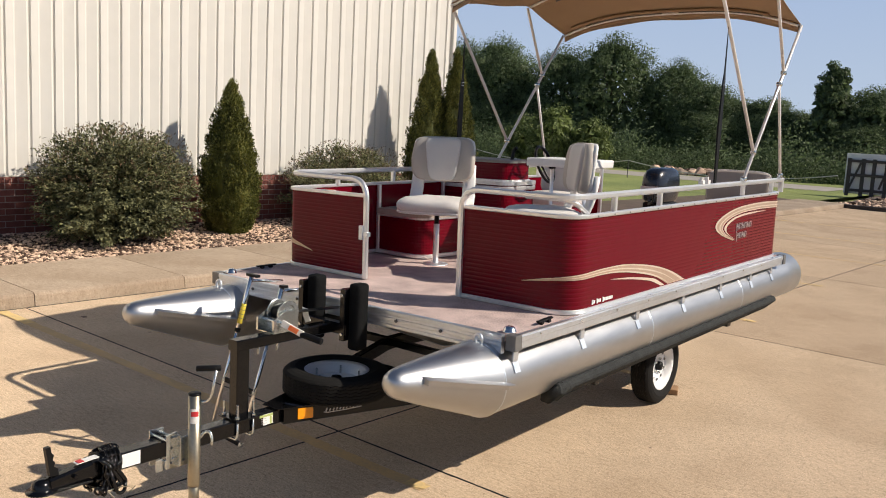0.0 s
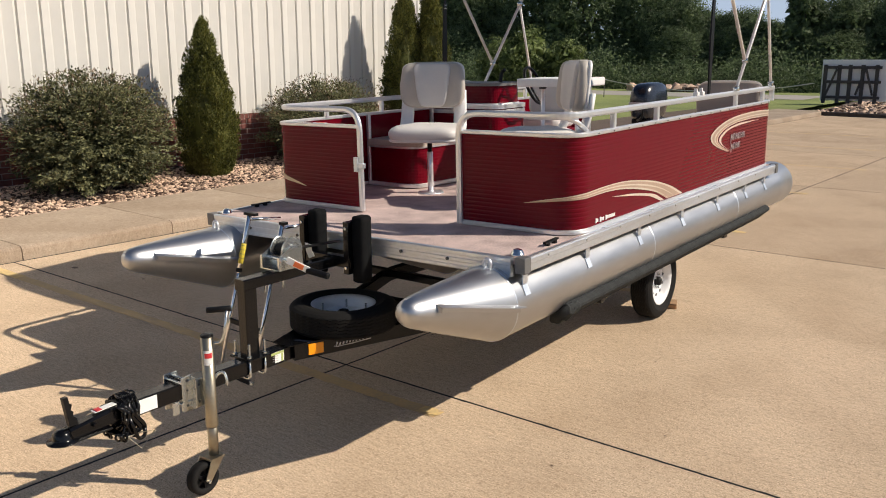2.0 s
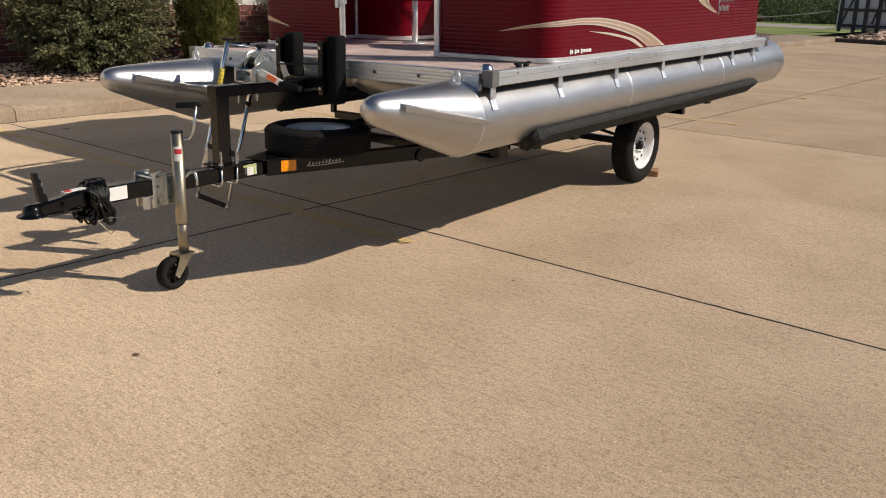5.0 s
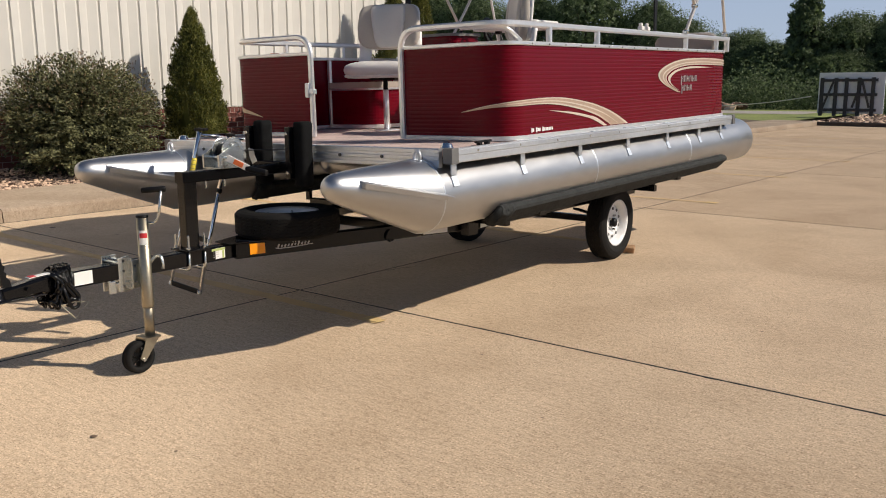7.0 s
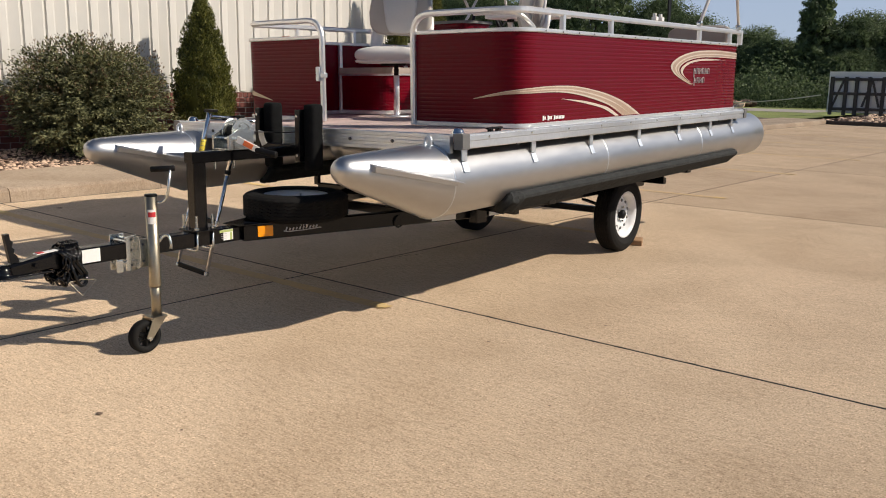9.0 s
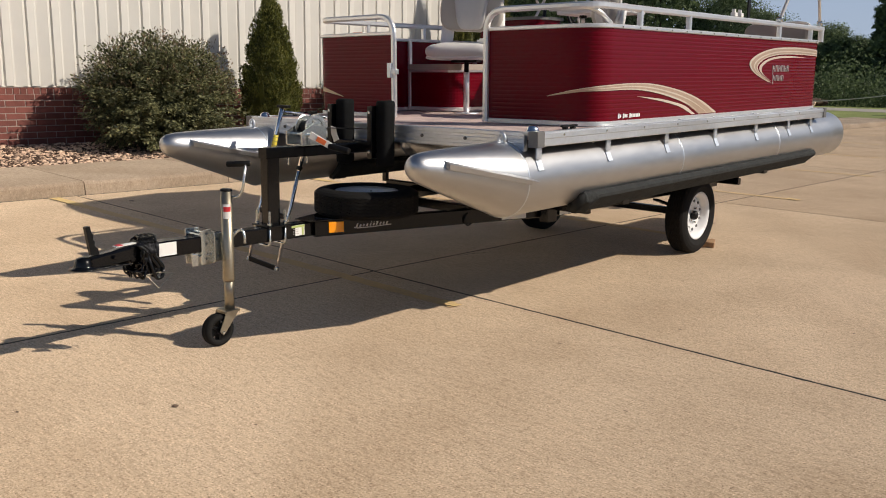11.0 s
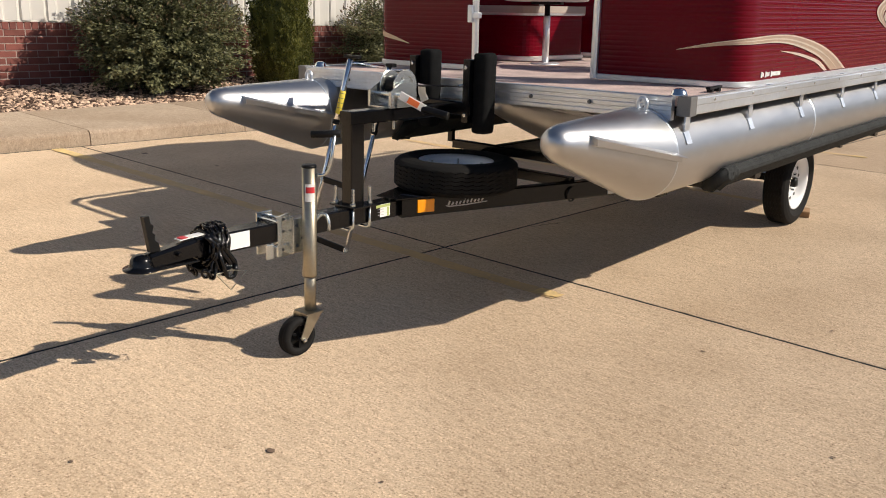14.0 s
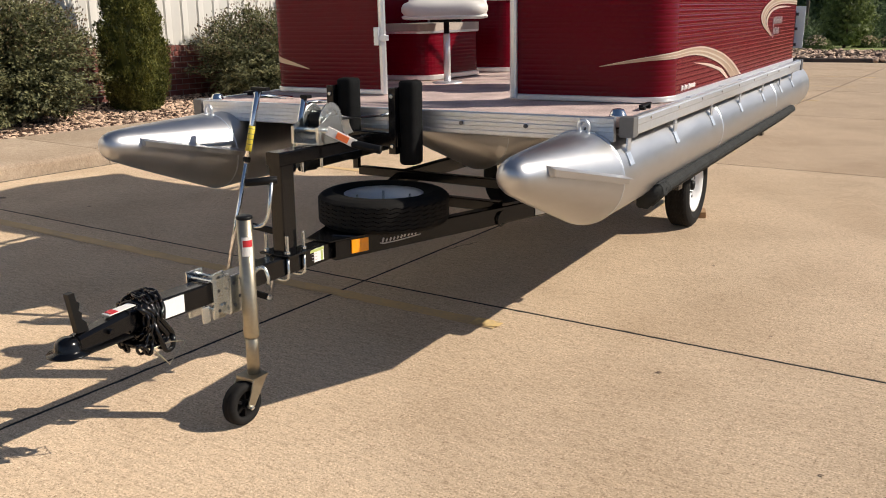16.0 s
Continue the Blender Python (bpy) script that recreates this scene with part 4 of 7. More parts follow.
def rim_parts(parent, m, rim, W, hub=True):
    h = W / 2
    prof = [(rim + 0.008, h * 0.72), (rim + 0.010, h * 0.80), (rim - 0.004, h * 0.80), (rim - 0.016, h * 0.55), (rim - 0.03, h * 0.35), (rim - 0.034, h * 0.1), (rim - 0.034, -h * 0.3), (rim - 0.012, -h * 0.6), (rim + 0.008, -h * 0.72), (rim + 0.006, -h * 0.78), (rim - 0.02, -h * 0.6), (rim - 0.04, -h * 0.28), (rim - 0.04, h * 0.05)]
    r = part("rim", lathe(prof, 48, m), WHEELW, parent, "white steel rim", True)
    disc = lathe([(rim - 0.036, h * 0.06), (rim - 0.05, h * 0.20), (0.082, h * 0.34), (0.066, h * 0.20), (0.036, h * 0.20), (0.034, h * 0.02), (0.07, h * 0.0), (rim - 0.05, -h * 0.02), (rim - 0.036, 0)], 48, m)
    part("wheel_disc", disc, WHEELW, r, "", True)
    for k in range(10):
        a = 2 * math.pi * k / 10
        c = m @ Vector((0.108 * math.cos(a), 0.108 * math.sin(a), h * 0.29))
        d = m.to_3x3() @ Vector((0, 0, 1))
        part("vent_slot", rod(c - d * 0.004, c + d * 0.003, 0.012, 10), INK, r)
    for k in range(5):
        a = 2 * math.pi * k / 5 + 0.3
        c = m @ Vector((0.056 * math.cos(a), 0.056 * math.sin(a), h * 0.20))
        d = m.to_3x3() @ Vector((0, 0, 1))
        part("lug_nut", rod(c, c + d * 0.02, 0.009, 6), ZINC, r)
    if hub:
        part("hub_cap", lathe([(0.034, h * 0.1), (0.034, h * 0.5), (0.030, h * 0.62), (0.012, h * 0.68), (0, h * 0.68)], 24, m), PLASTIC, r, "black hub cap", True)
    return r


for s in (1, -1):
    m = pose(TX + (0.66 if s > 0 else -0.71), 2.675, 0.286, 0, 90 * s, 0)
    wheel = part("wheel", lathe([(0.02, -0.05), (0.03, -0.05), (0.03, 0.02), (0.02, 0.02)], 16, m), BLACK, trailer, "white spoked trailer wheel")
    tyre(wheel, m)
    rim_parts(wheel, m, 0.172, 0.165)

# front post, arm and vertical bow guides
part("winch_post", sweep([(TX, -0.72, TZ + 0.045), (TX, -0.72, 0.86)], square(0.062, 0.076, 0.005), up=(0, 1, 0)), BLACK, trailer, "black square winch post")
part("winch_arm", sweep([(TX, -0.765, 0.885), (TX, -0.10, 0.885)], square(0.066, 0.055, 0.005)), BLACK, trailer)
part("post_base", box((TX, -0.72, TZ + 0.047), (0.15, 0.13, 0.008), 0.002), BLACK, trailer)
for dx in (-0.052, 0.052):
    for dy in (-0.048, 0.048):
        part("u_bolt", rod((TX + dx, -0.72 + dy, TZ + 0.04), (TX + dx, -0.72 + dy, TZ + 0.125), 0.0065, 8), ZINC, trailer, "zinc plated clamp bolt")
        part("clamp_nut", rod((TX + dx, -0.72 + dy, TZ + 0.052), (TX + dx, -0.72 + dy, TZ + 0.064), 0.012, 6), ZINC, trailer)
for dy in (-0.048, 0.048):
    part("u_bolt", tube([(TX - 0.052, -0.72 + dy, TZ + 0.05), (TX - 0.052, -0.72 + dy, TZ - 0.052), (TX + 0.052, -0.72 + dy, TZ - 0.052), (TX + 0.052, -0.72 + dy, TZ + 0.05)], 0.0065, 8, 0.02), ZINC, trailer, "", True)
part("guide_bar", sweep([(-0.20, -0.13, 0.895), (0.19, -0.13, 0.895)], square(0.05, 0.06, 0.004)), BLACK, trailer)
for gx_, w in ((0.20, 0.075), (-0.125, 0.075)):
    pad = box((gx_ + 0.012, -0.085, 0.965), (w + 0.006, 0.088, 0.36), 0.030, seg=3)
    bmesh.ops.subdivide_edges(pad, edges=[e_ for e_ in pad.edges if e_.calc_length() > 0.03], cuts=9, use_grid_fill=True)
    for v in pad.verts:
        v.co += Vector(noise.noise_vector(v.co * 38)) * 0.0035
    part("bow_guide", pad, CARPETB, trailer, "black carpeted bow guide", True)
    part("guide_channel", box((gx_ - 0.035, -0.118, 0.975), (0.035, 0.085, 0.28), 0.003), BLACK, trailer)
    for z in (0.87, 1.08):
        part("guide_bolt", rod((gx_ - 0.05, -0.135, z), (gx_ - 0.058, -0.135, z), 0.009, 8), ZINC, trailer)
        part("guide_bolt", rod((gx_ - 0.035, -0.160, z), (gx_ - 0.035, -0.167, z), 0.009, 8), ZINC, trailer)
for y in (-0.62, -0.50):
    part("arm_bolt", rod((TX + 0.02, y, 0.86), (TX + 0.02, y, 0.82), 0.006, 8), ZINC, trailer)

# winch
WX, WY = TX - 0.018, -0.462
winch = part("winch", box((WX, WY, 0.916), (0.12, 0.17, 0.006), 0.001), ZINC, trailer, "zinc plated hand winch with a black crank grip")
for s in (1, -1):
    part("winch_plate", prism([(WX + s * 0.060, WY - 0.085, 0.914), (WX + s * 0.060, WY + 0.075, 0.914), (WX + s * 0.060, WY + 0.075, 0.975), (WX + s * 0.060, WY + 0.045, 1.02), (WX + s * 0.060, WY - 0.02, 1.02), (WX + s * 0.060, WY - 0.085, 0.985)], (0, 0, 0), (0.004, 0, 0)), ZINC, winch)
    part("winch_flange_lip", box((WX + s * 0.062, WY - 0.087, 0.950), (0.014, 0.004, 0.07), 0.001), ZINC, winch)
gm = pose(WX + 0.046, WY + 0.02, 1.002, 0, 90, 0)
gear = bmesh.new()
lathe([(0.018, -0.003), (0.022, -0.005), (0.030, -0.005), (0.032, -0.001), (0.044, -0.001), (0.047, -0.004), (0.067, -0.004), (0.067, 0.004), (0.047, 0.004), (0.044, 0.001), (0.032, 0.001), (0.030, 0.006), (0.018, 0.006)], 60, gm, gear, True)
for k in range(48):
    a = 2 * math.pi * k / 48
    vs = bmesh.ops.create_cube(gear, size=1)["verts"]
    bmesh.ops.transform(gear, matrix=gm @ Matrix.Rotation(a, 4, "Z") @ Matrix.Translation((0.068, 0, 0)) @ Matrix.Diagonal((0.007, 0.0038, 0.007, 1)), verts=vs)
part("winch_gear", gear, ZINC, winch, "toothed zinc drive gear")
for k in range(4):
    a = 0.5 + math.pi / 2 * k
    c = gm @ Vector((0.038 * math.cos(a), 0.038 * math.sin(a), 0))
    part("gear_hole", rod(c - Vector((0.002, 0, 0)), c + Vector((0.0025, 0, 0)), 0.006, 12), INK, winch)
part("winch_flange", lathe([(0.02, -0.002), (0.060, -0.002), (0.064, 0.002), (0.060, 0.004), (0.02, 0.003)], 40, pose(WX - 0.045, WY + 0.02, 1.002, 0, 90, 0), None, True), ZINC, winch)
part("winch_drum", rod((WX - 0.04, WY + 0.02, 1.002), (WX + 0.042, WY + 0.02, 1.002), 0.040, 20), PLASTIC, winch, "black strap on the drum")
part("winch_shaft", rod((WX - 0.09, WY - 0.045, 0.968), (WX + 0.085, WY - 0.045, 0.968), 0.010, 10), ZINC, winch)
part("winch_crank", sweep([(WX + 0.080, WY - 0.050, 0.972), (WX + 0.165, WY + 0.02, 0.915)], square(0.008, 0.034, 0.001), up=(0.3, 0.2, 1)), WHITE, winch, "white crank arm with an orange label")
part("crank_label", sweep([(WX + 0.110, WY - 0.028, 0.9525), (WX + 0.145, WY + 0.001, 0.929)], square(0.010, 0.026, 0.001), up=(0.3, 0.2, 1)), ORANGEL, winch)
part("crank_grip", rod((WX + 0.150, WY + 0.02, 0.915), (WX + 0.265, WY + 0.055, 0.893), 0.017, 16), PLASTIC, winch, "black plastic grip")
part("winch_strap", sweep([(TX, WY + 0.08, 1.0), (TX, -0.10, 0.985), (TX + 0.02, 0.0, 0.98)], square(0.05, 0.004, 0.001)), PLASTIC, winch, "black webbing strap")
part("strap_tag", sweep([(TX - 0.03, WY + 0.19, 1.0), (TX - 0.035, WY + 0.20, 0.96), (TX - 0.02, WY + 0.205, 0.925)], square(0.045, 0.002, 0.0005), up=(0, 1, 0)), WHITE, winch, "white sewn tag")
part("strap_hook", tube([(TX + 0.02, -0.07, 0.985), (TX + 0.03, -0.02, 0.99), (TX + 0.07, -0.015, 0.985), (TX + 0.09, -0.03, 0.965)], 0.007, 8, 0.02), ZINC, winch, "", True)

# coupler and chain
CQ = TX + 0.030
coup = part("coupler", prism([(CQ - 0.036, -1.70, TZ - 0.022), (CQ + 0.036, -1.70, TZ - 0.022), (CQ + 0.034, -1.70, TZ + 0.030), (CQ + 0.020, -1.70, TZ + 0.042), (CQ - 0.020, -1.70, TZ + 0.042), (CQ - 0.034, -1.70, TZ + 0.030)], (0, -1.70, 0), (-0.008, -1.46, 0.014)), BLACK, trailer, "glossy black stamped coupler")
bm = lathe([(0, 0.044), (0.016, 0.042), (0.029, 0.036), (0.037, 0.025), (0.040, 0.007), (0.043, -0.002), (0.062, -0.004), (0.063, -0.009), (0.0, -0.009)], 28, pose(CQ, -1.722, TZ - 0.016))
for v in coup.data.vertices:
    if v.co.y < -1.6:
        v.co.x = CQ + (v.co.x - CQ) * 0.86
        v.co.z = TZ - 0.022 + (v.co.z - TZ + 0.022) * 0.72
part("ball_socket", bm, BLACK, coup, "", True)
part("socket_lip", box((CQ, -1.63, TZ - 0.024), (0.104, 0.20, 0.006), 0.002), BLACK, coup)
lev = [(CQ, -1.690 + (y + 1.668) * 0.66, TZ + 0.03 + (z - TZ - 0.04) * 0.90) for _, y, z in [(CQ, -1.672, TZ + 0.04), (CQ, -1.700, TZ + 0.178), (CQ, -1.668, TZ + 0.180), (CQ, -1.662, TZ + 0.150), (CQ, -1.646, TZ + 0.140), (CQ, -1.655, TZ + 0.115), (CQ, -1.640, TZ + 0.105), (CQ, -1.645, TZ + 0.085), (CQ, -1.622, TZ + 0.07), (CQ, -1.615, TZ + 0.04)]]
part("latch_lever", prism([(x - 0.011, y, z) for x, y, z in lev], (0, 0, 0), (0.022, 0, 0)), PLASTIC, coup, "black upright latch lever")
part("coupler_label", box((CQ - 0.006, -1.53, TZ + 0.0535), (0.036, 0.10, 0.003), 0, rot=(3, 0, 0)), WHITE, coup, "white and red warning label")
part("coupler_label", box((CQ - 0.004, -1.56, TZ + 0.0555), (0.030, 0.025, 0.003), 0, rot=(3, 0, 0)), REDL, coup)
part("coupler_bolt", rod((CQ - 0.045, -1.60, TZ + 0.012), (CQ + 0.045, -1.60, TZ + 0.012), 0.009, 8), BLACK, coup)


def link(c, d, n, r=0.019, w=0.0048):
    """One chain link, its long axis along d, flat in the plane of d and n."""
    d, n = Vector(d).normalized(), Vector(n).normalized()
    n = (n - d * n.dot(d)).normalized()
    pts = []
    for k in range(14):
        a = 2 * math.pi * k / 14
        pts.append(Vector(c) + d * (r * 0.72 * (1 if math.cos(a) > 0 else -1) * 0.55 + r * 0.62 * math.cos(a)) + n * (r * 0.62 * math.sin(a)))
    return sweep(pts, ring(w, 6), closed=True, up=d.cross(n))


CX0 = TX + 0.018
chain = thing("safety_chain", RIG, "black safety chain wrapped around the drawbar", "chain")
rng = random.Random(9)
for turn_ in range(4):
    y0 = -1.482 + turn_ * 0.018
    for k in range(13):
        a = 2 * math.pi * k / 13
        rr = 0.062 + 0.006 * rng.random()
        c = Vector((CX0 + rr * math.cos(a) * 1.02, y0 + 0.018 * k / 13 + 0.022 * math.sin(a), TZ + 0.012 + rr * math.sin(a)))
        t = Vector((-math.sin(a), 0.1, math.cos(a)))
        n = Vector((0, 1, 0)) if k % 2 else Vector((math.cos(a), 0, math.sin(a)))
        part("chain_link", link(c, t, n), BLACK, chain, smooth=True)
for strand, (xa, ya) in enumerate(((CX0 + 0.066, -1.47), (CX0 + 0.06, -1.455), (CX0 - 0.02, -1.53))):
    n_l = 6 if strand < 2 else 5
    for k in range(n_l):
        f = k / (n_l - 1)
        c = Vector((xa + 0.012 * math.sin(3 * f), ya + 0.07 * (f if strand else -f) * 0.6, TZ - 0.015 - 0.065 * math.sin(math.pi * min(f, 0.65))))
        part("chain_link", link(c, (0.1, 0.3 if strand else -0.3, -1 if f < 0.6 else 0.4), (0, 1, 0) if k % 2 else (1, 0, 0)), BLACK, chain, smooth=True)
for k in range(5):
    yy = -1.478 + 0.016 * k
    loop = [(CX0 + 0.058 * math.copysign(abs(math.cos(a)) ** 0.7, math.cos(a)), yy + 0.030 * math.sin(a + 0.8) * (1 if k % 2 else 0.4), TZ - 0.008 * (k % 3) + (0.060 if math.sin(a) > 0 else 0.066 + 0.010 * (k % 2)) * math.copysign(abs(math.sin(a)) ** 0.8, math.sin(a))) for a in np.linspace(0, 2 * math.pi, 25)[:-1]]
    part("chain_sleeve", sweep(loop, ring(0.006 if k not in (1, 3) else 0.0095, 8), closed=True, up=(0, 1, 0.01)), BLACK, chain, "black plastic sleeve over the chain", True)
part("chain_hook", tube([(CX0 + 0.07, -1.460, TZ + 0.01), (CX0 + 0.082, -1.445, TZ - 0.06), (CX0 + 0.085, -1.430, TZ - 0.105), (CX0 + 0.085, -1.400, TZ - 0.10), (CX0 + 0.083, -1.395, TZ - 0.06)], 0.008, 8, 0.02), BLACK, chain, "", True)
part("hook_keeper", tube([(CX0 + 0.07, -1.470, TZ - 0.085), (CX0 + 0.085, -1.420, TZ - 0.15), (CX0 + 0.10, -1.360, TZ - 0.085), (CX0 + 0.085, -1.420, TZ - 0.075), (CX0 + 0.07, -1.470, TZ - 0.085)], 0.003, 6), JACKZ, chain, "thin yellow zinc wire keeper")
for k in range(2):
    part("cable", tube([(CX0 + 0.052, -1.50 + 0.02 * k, TZ + 0.06), (CX0 + 0.068, -1.46 + 0.02 * k, TZ + 0.02), (CX0 + 0.074, -1.40 + 0.02 * k, TZ - 0.07), (CX0 + 0.05, -1.480, TZ - 0.08), (CX0 - 0.03, -1.520, TZ - 0.06)], 0.010, 10, 0.03), BLACK, chain, "black coated cable", True)

# labels and reflector
part("drawbar_label", box((TX + 0.0545, -1.340, TZ + 0.012), (0.003, 0.088, 0.060)), WHITE, trailer, "white printed label")
part("drawbar_label", box((TX + 0.0402, -0.580, TZ + 0.005), (0.003, 0.085, 0.056)), WHITE, trailer, "white and lime printed label")
part("label_band", box((TX + 0.0422, -0.580, TZ + 0.026), (0.002, 0.085, 0.012)), LIME, trailer)
part("label_band", box((TX + 0.0422, -0.550, TZ - 0.002), (0.002, 0.012, 0.040)), LIME, trailer)
for k in range(3):
    part("label_print", box((TX + 0.0422, -0.595, TZ + 0.012 - 0.012 * k), (0.002, 0.036, 0.0022)), SILVERL, trailer)
bd = Vector((0.60 - TX - 0.035, 1.47, 0)).normalized()
bn = Vector((bd.y, -bd.x, 0))
yaw_b = math.degrees(math.atan2(bd.y, bd.x)) - 90


def on_beam(y, out, z):
    f = (y + 0.47) / 1.47
    p = Vector((TX + 0.035, -0.47, TZ)).lerp(Vector((0.60, 1.0, TZ + 0.02)), f)
    return p + bn * (0.026 + out) + Vector((0, 0, z))


part("frame_label", box(on_beam(0.70, 0.003, -0.004), (0.004, 0.17, 0.062), 0.001, rot=(0, 0, yaw_b)), WHITE, trailer, "white trailer plate label")
part("frame_label", box((0.631, 1.09, TZ + 0.012), (0.004, 0.17, 0.056), 0.001), WHITE, trailer, "white trailer plate label")
part("frame_bracket", box((0.62, 0.90, TZ + 0.03), (0.06, 0.10, 0.15), 0.004), BLACK, trailer)
part("side_reflector", box(on_beam(-0.36, 0.003, 0.004), (0.007, 0.085, 0.058), 0.002, rot=(0, 0, yaw_b)), REFLECT, trailer, "amber side reflector")
# silver mark: slanted strokes over a thin underline, with a small crest
for k in range(10):
    y = -0.250 + 0.0185 * k
    h = 0.020 if k in (0, 6) else 0.013
    part("maker_mark", sweep([on_beam(y, 0.001, -0.006 + 0.0006 * k), on_beam(y + 0.007, 0.001, -0.006 + h + 0.0006 * k)], square(0.0085, 0.002, 0.0004), up=tuple(bn)), SILVERL, trailer)
part("mark_underline", sweep([on_beam(-0.262, 0.001, -0.006), on_beam(-0.245, 0.001, -0.011), on_beam(-0.16, 0.001, -0.0105), on_beam(-0.055, 0.001, -0.004)], square(0.005, 0.002, 0.0004), up=tuple(bn)), SILVERL, trailer)
for k in range(3):
    part("mark_crest", sweep([on_beam(-0.165 + 0.013 * k, 0.001, 0.014), on_beam(-0.168 + 0.016 * k, 0.001, 0.022 + 0.003 * (k == 1))], square(0.0045, 0.002, 0.0004), up=tuple(bn)), SILVERL, trailer)
part("blue_sticker", box((TX + 0.06, -0.42, TZ + 0.0505), (0.10, 0.022, 0.003), 0, rot=(0, 0, 20)), NAVY, trailer)

# tongue jack
JX, JY = 0.163, -1.072
jack = part("tongue_jack", lathe([(0, 0.305), (0.0275, 0.305), (0.0295, 0.315), (0.0275, 0.36), (0.0275, 0.735), (0, 0.735)], 28, Matrix.Translation((JX, JY, 0))), JACKZ, trailer, "yellow zinc swivel jack with a black caster", True)
part("jack_cap", lathe([(0.0275, 0.735), (0.0285, 0.736), (0.0285, 0.743), (0.025, 0.746), (0, 0.746)], 24, Matrix.Translation((JX, JY, 0))), PLASTIC, jack, "", True)
part("jack_inner", rod((JX, JY, 0.165), (JX, JY, 0.31), 0.0235, 24), JACKZ, jack, "", True)
for r, z0, z1, material in ((0.0284, 0.608, 0.676, WHITE), (0.0290, 0.641, 0.664, REDL)):
    verts = [(JX + r * math.cos(a), JY + r * math.sin(a), z) for a in np.linspace(-1.30, 0.05, 14) * (1.0 if material is WHITE else 0.9) for z in (z0, z1)]
    raw("jack_label", verts, [(2 * i, 2 * i + 2, 2 * i + 3, 2 * i + 1) for i in range(13)], material, jack, "white and red printed label", True)
CY = JY - 0.07
fork = bmesh.new()
box((JX, JY - 0.01, 0.163), (0.078, 0.085, 0.012), 0.004, bm=fork)
for s in (1, -1):
    prism([(JX + s * 0.038, JY + 0.025, 0.168), (JX + s * 0.038, JY - 0.045, 0.168), (JX + s * 0.042, CY - 0.018, 0.080), (JX + s * 0.042, CY, 0.060), (JX + s * 0.042, CY + 0.018, 0.075)], (0, 0, 0), (0.005 * s, 0, 0), fork)
part("caster_fork", fork, JACKZ, jack)
cm = pose(JX, CY, 0.078, 0, 90, 0)
cast = part("caster_wheel", lathe([(0.05, -0.026), (0.070, -0.027), (0.077, -0.018), (0.078, -0.006), (0.074, 0.0), (0.078, 0.006), (0.077, 0.018), (0.070, 0.027), (0.05, 0.026), (0.046, 0.012), (0.046, -0.012)], 40, cm, None, True), RUBBER, jack, "black double caster wheel", True)
sp = lathe([(0.012, -0.026), (0.018, -0.026), (0.018, 0.026), (0.012, 0.026)], 16, cm, None, True)
for k in range(6):
    vs = bmesh.ops.create_cube(sp, size=1)["verts"]
    bmesh.ops.transform(sp, matrix=cm @ Matrix.Rotation(k * math.pi / 3, 4, "Z") @ Matrix.Translation((0.033, 0, 0)) @ Matrix.Diagonal((0.034, 0.010, 0.034, 1)), verts=vs)
part("caster_spokes", sp, PLASTIC, cast)
part("caster_bolt", rod((JX - 0.052, CY, 0.072), (JX + 0.054, CY, 0.072), 0.008, 8), ZINC, cast)
# swivel bracket between jack and drawbar
part("jack_bracket", prism([(TX + 0.045, -1.165, TZ + 0.070), (TX + 0.045, -1.110, TZ + 0.078), (TX + 0.045, -1.110, TZ - 0.090), (TX + 0.045, -1.165, TZ - 0.088)], (0, 0, 0), (0.010, 0, 0)), ZINC, jack, "zinc bolt-on bracket plate")
part("jack_bracket", box((TX + 0.068, -1.116, TZ - 0.004), (0.040, 0.008, 0.150), 0.003), ZINC, jack)
part("swivel_plate", box((TX + 0.085, -1.083, TZ - 0.006), (0.012, 0.072, 0.135), 0.005), ZINC, jack)
for dy, dz in ((-0.018, 0.04), (0.016, 0.05), (-0.016, -0.04), (0.010, -0.012)):
    part("swivel_hole", rod((TX + 0.0905, -1.083 + dy, TZ - 0.006 + dz), (TX + 0.0925, -1.083 + dy, TZ - 0.006 + dz), 0.006, 10), INK, jack)
part("jack_bracket", box((TX - 0.047, -1.150, TZ - 0.01), (0.008, 0.075, 0.17), 0.003), ZINC, jack)
part("clamp_strap", box((TX + 0.046, -1.196, TZ - 0.062), (0.008, 0.034, 0.060), 0.004), ZINC, jack)
for k, (dy, dz) in enumerate(((-0.030, 0.058), (-0.030, 0.01), (-0.032, -0.062))):
    part("bracket_hole", rod((TX + 0.0545, -1.108 + dy, TZ + dz), (TX + 0.0565, -1.108 + dy, TZ + dz), 0.006, 10), INK, jack)
for dy in (-0.022, 0.022):
    part("bracket_bolt", rod((TX - 0.06, -1.150 + dy, TZ + 0.055), (TX + 0.062, -1.150 + dy, TZ + 0.055), 0.006, 8), ZINC, jack)
    part("bracket_bolt", rod((TX - 0.06, -1.150 + dy, TZ - 0.045), (TX + 0.062, -1.150 + dy, TZ - 0.045), 0.006, 8), ZINC, jack)
part("pull_pin", tube([(TX + 0.10, -1.03, TZ + 0.03), (TX + 0.11, -1.0, TZ + 0.065), (TX + 0.13, -0.985, TZ + 0.068), (TX + 0.145, -0.985, TZ + 0.04), (TX + 0.145, -0.985, TZ + 0.005)], 0.0075, 10, 0.02), ZINC, jack, "bent zinc pull pin", True)
part("jack_crank", tube([(JX + 0.02, JY + 0.01, 0.708), (JX + 0.055, JY + 0.03, 0.708), (JX + 0.075, JY + 0.04, 0.745), (JX + 0.088, JY + 0.05, 0.862)], 0.0065, 10, 0.03), ZINC, jack, "bent steel crank", True)
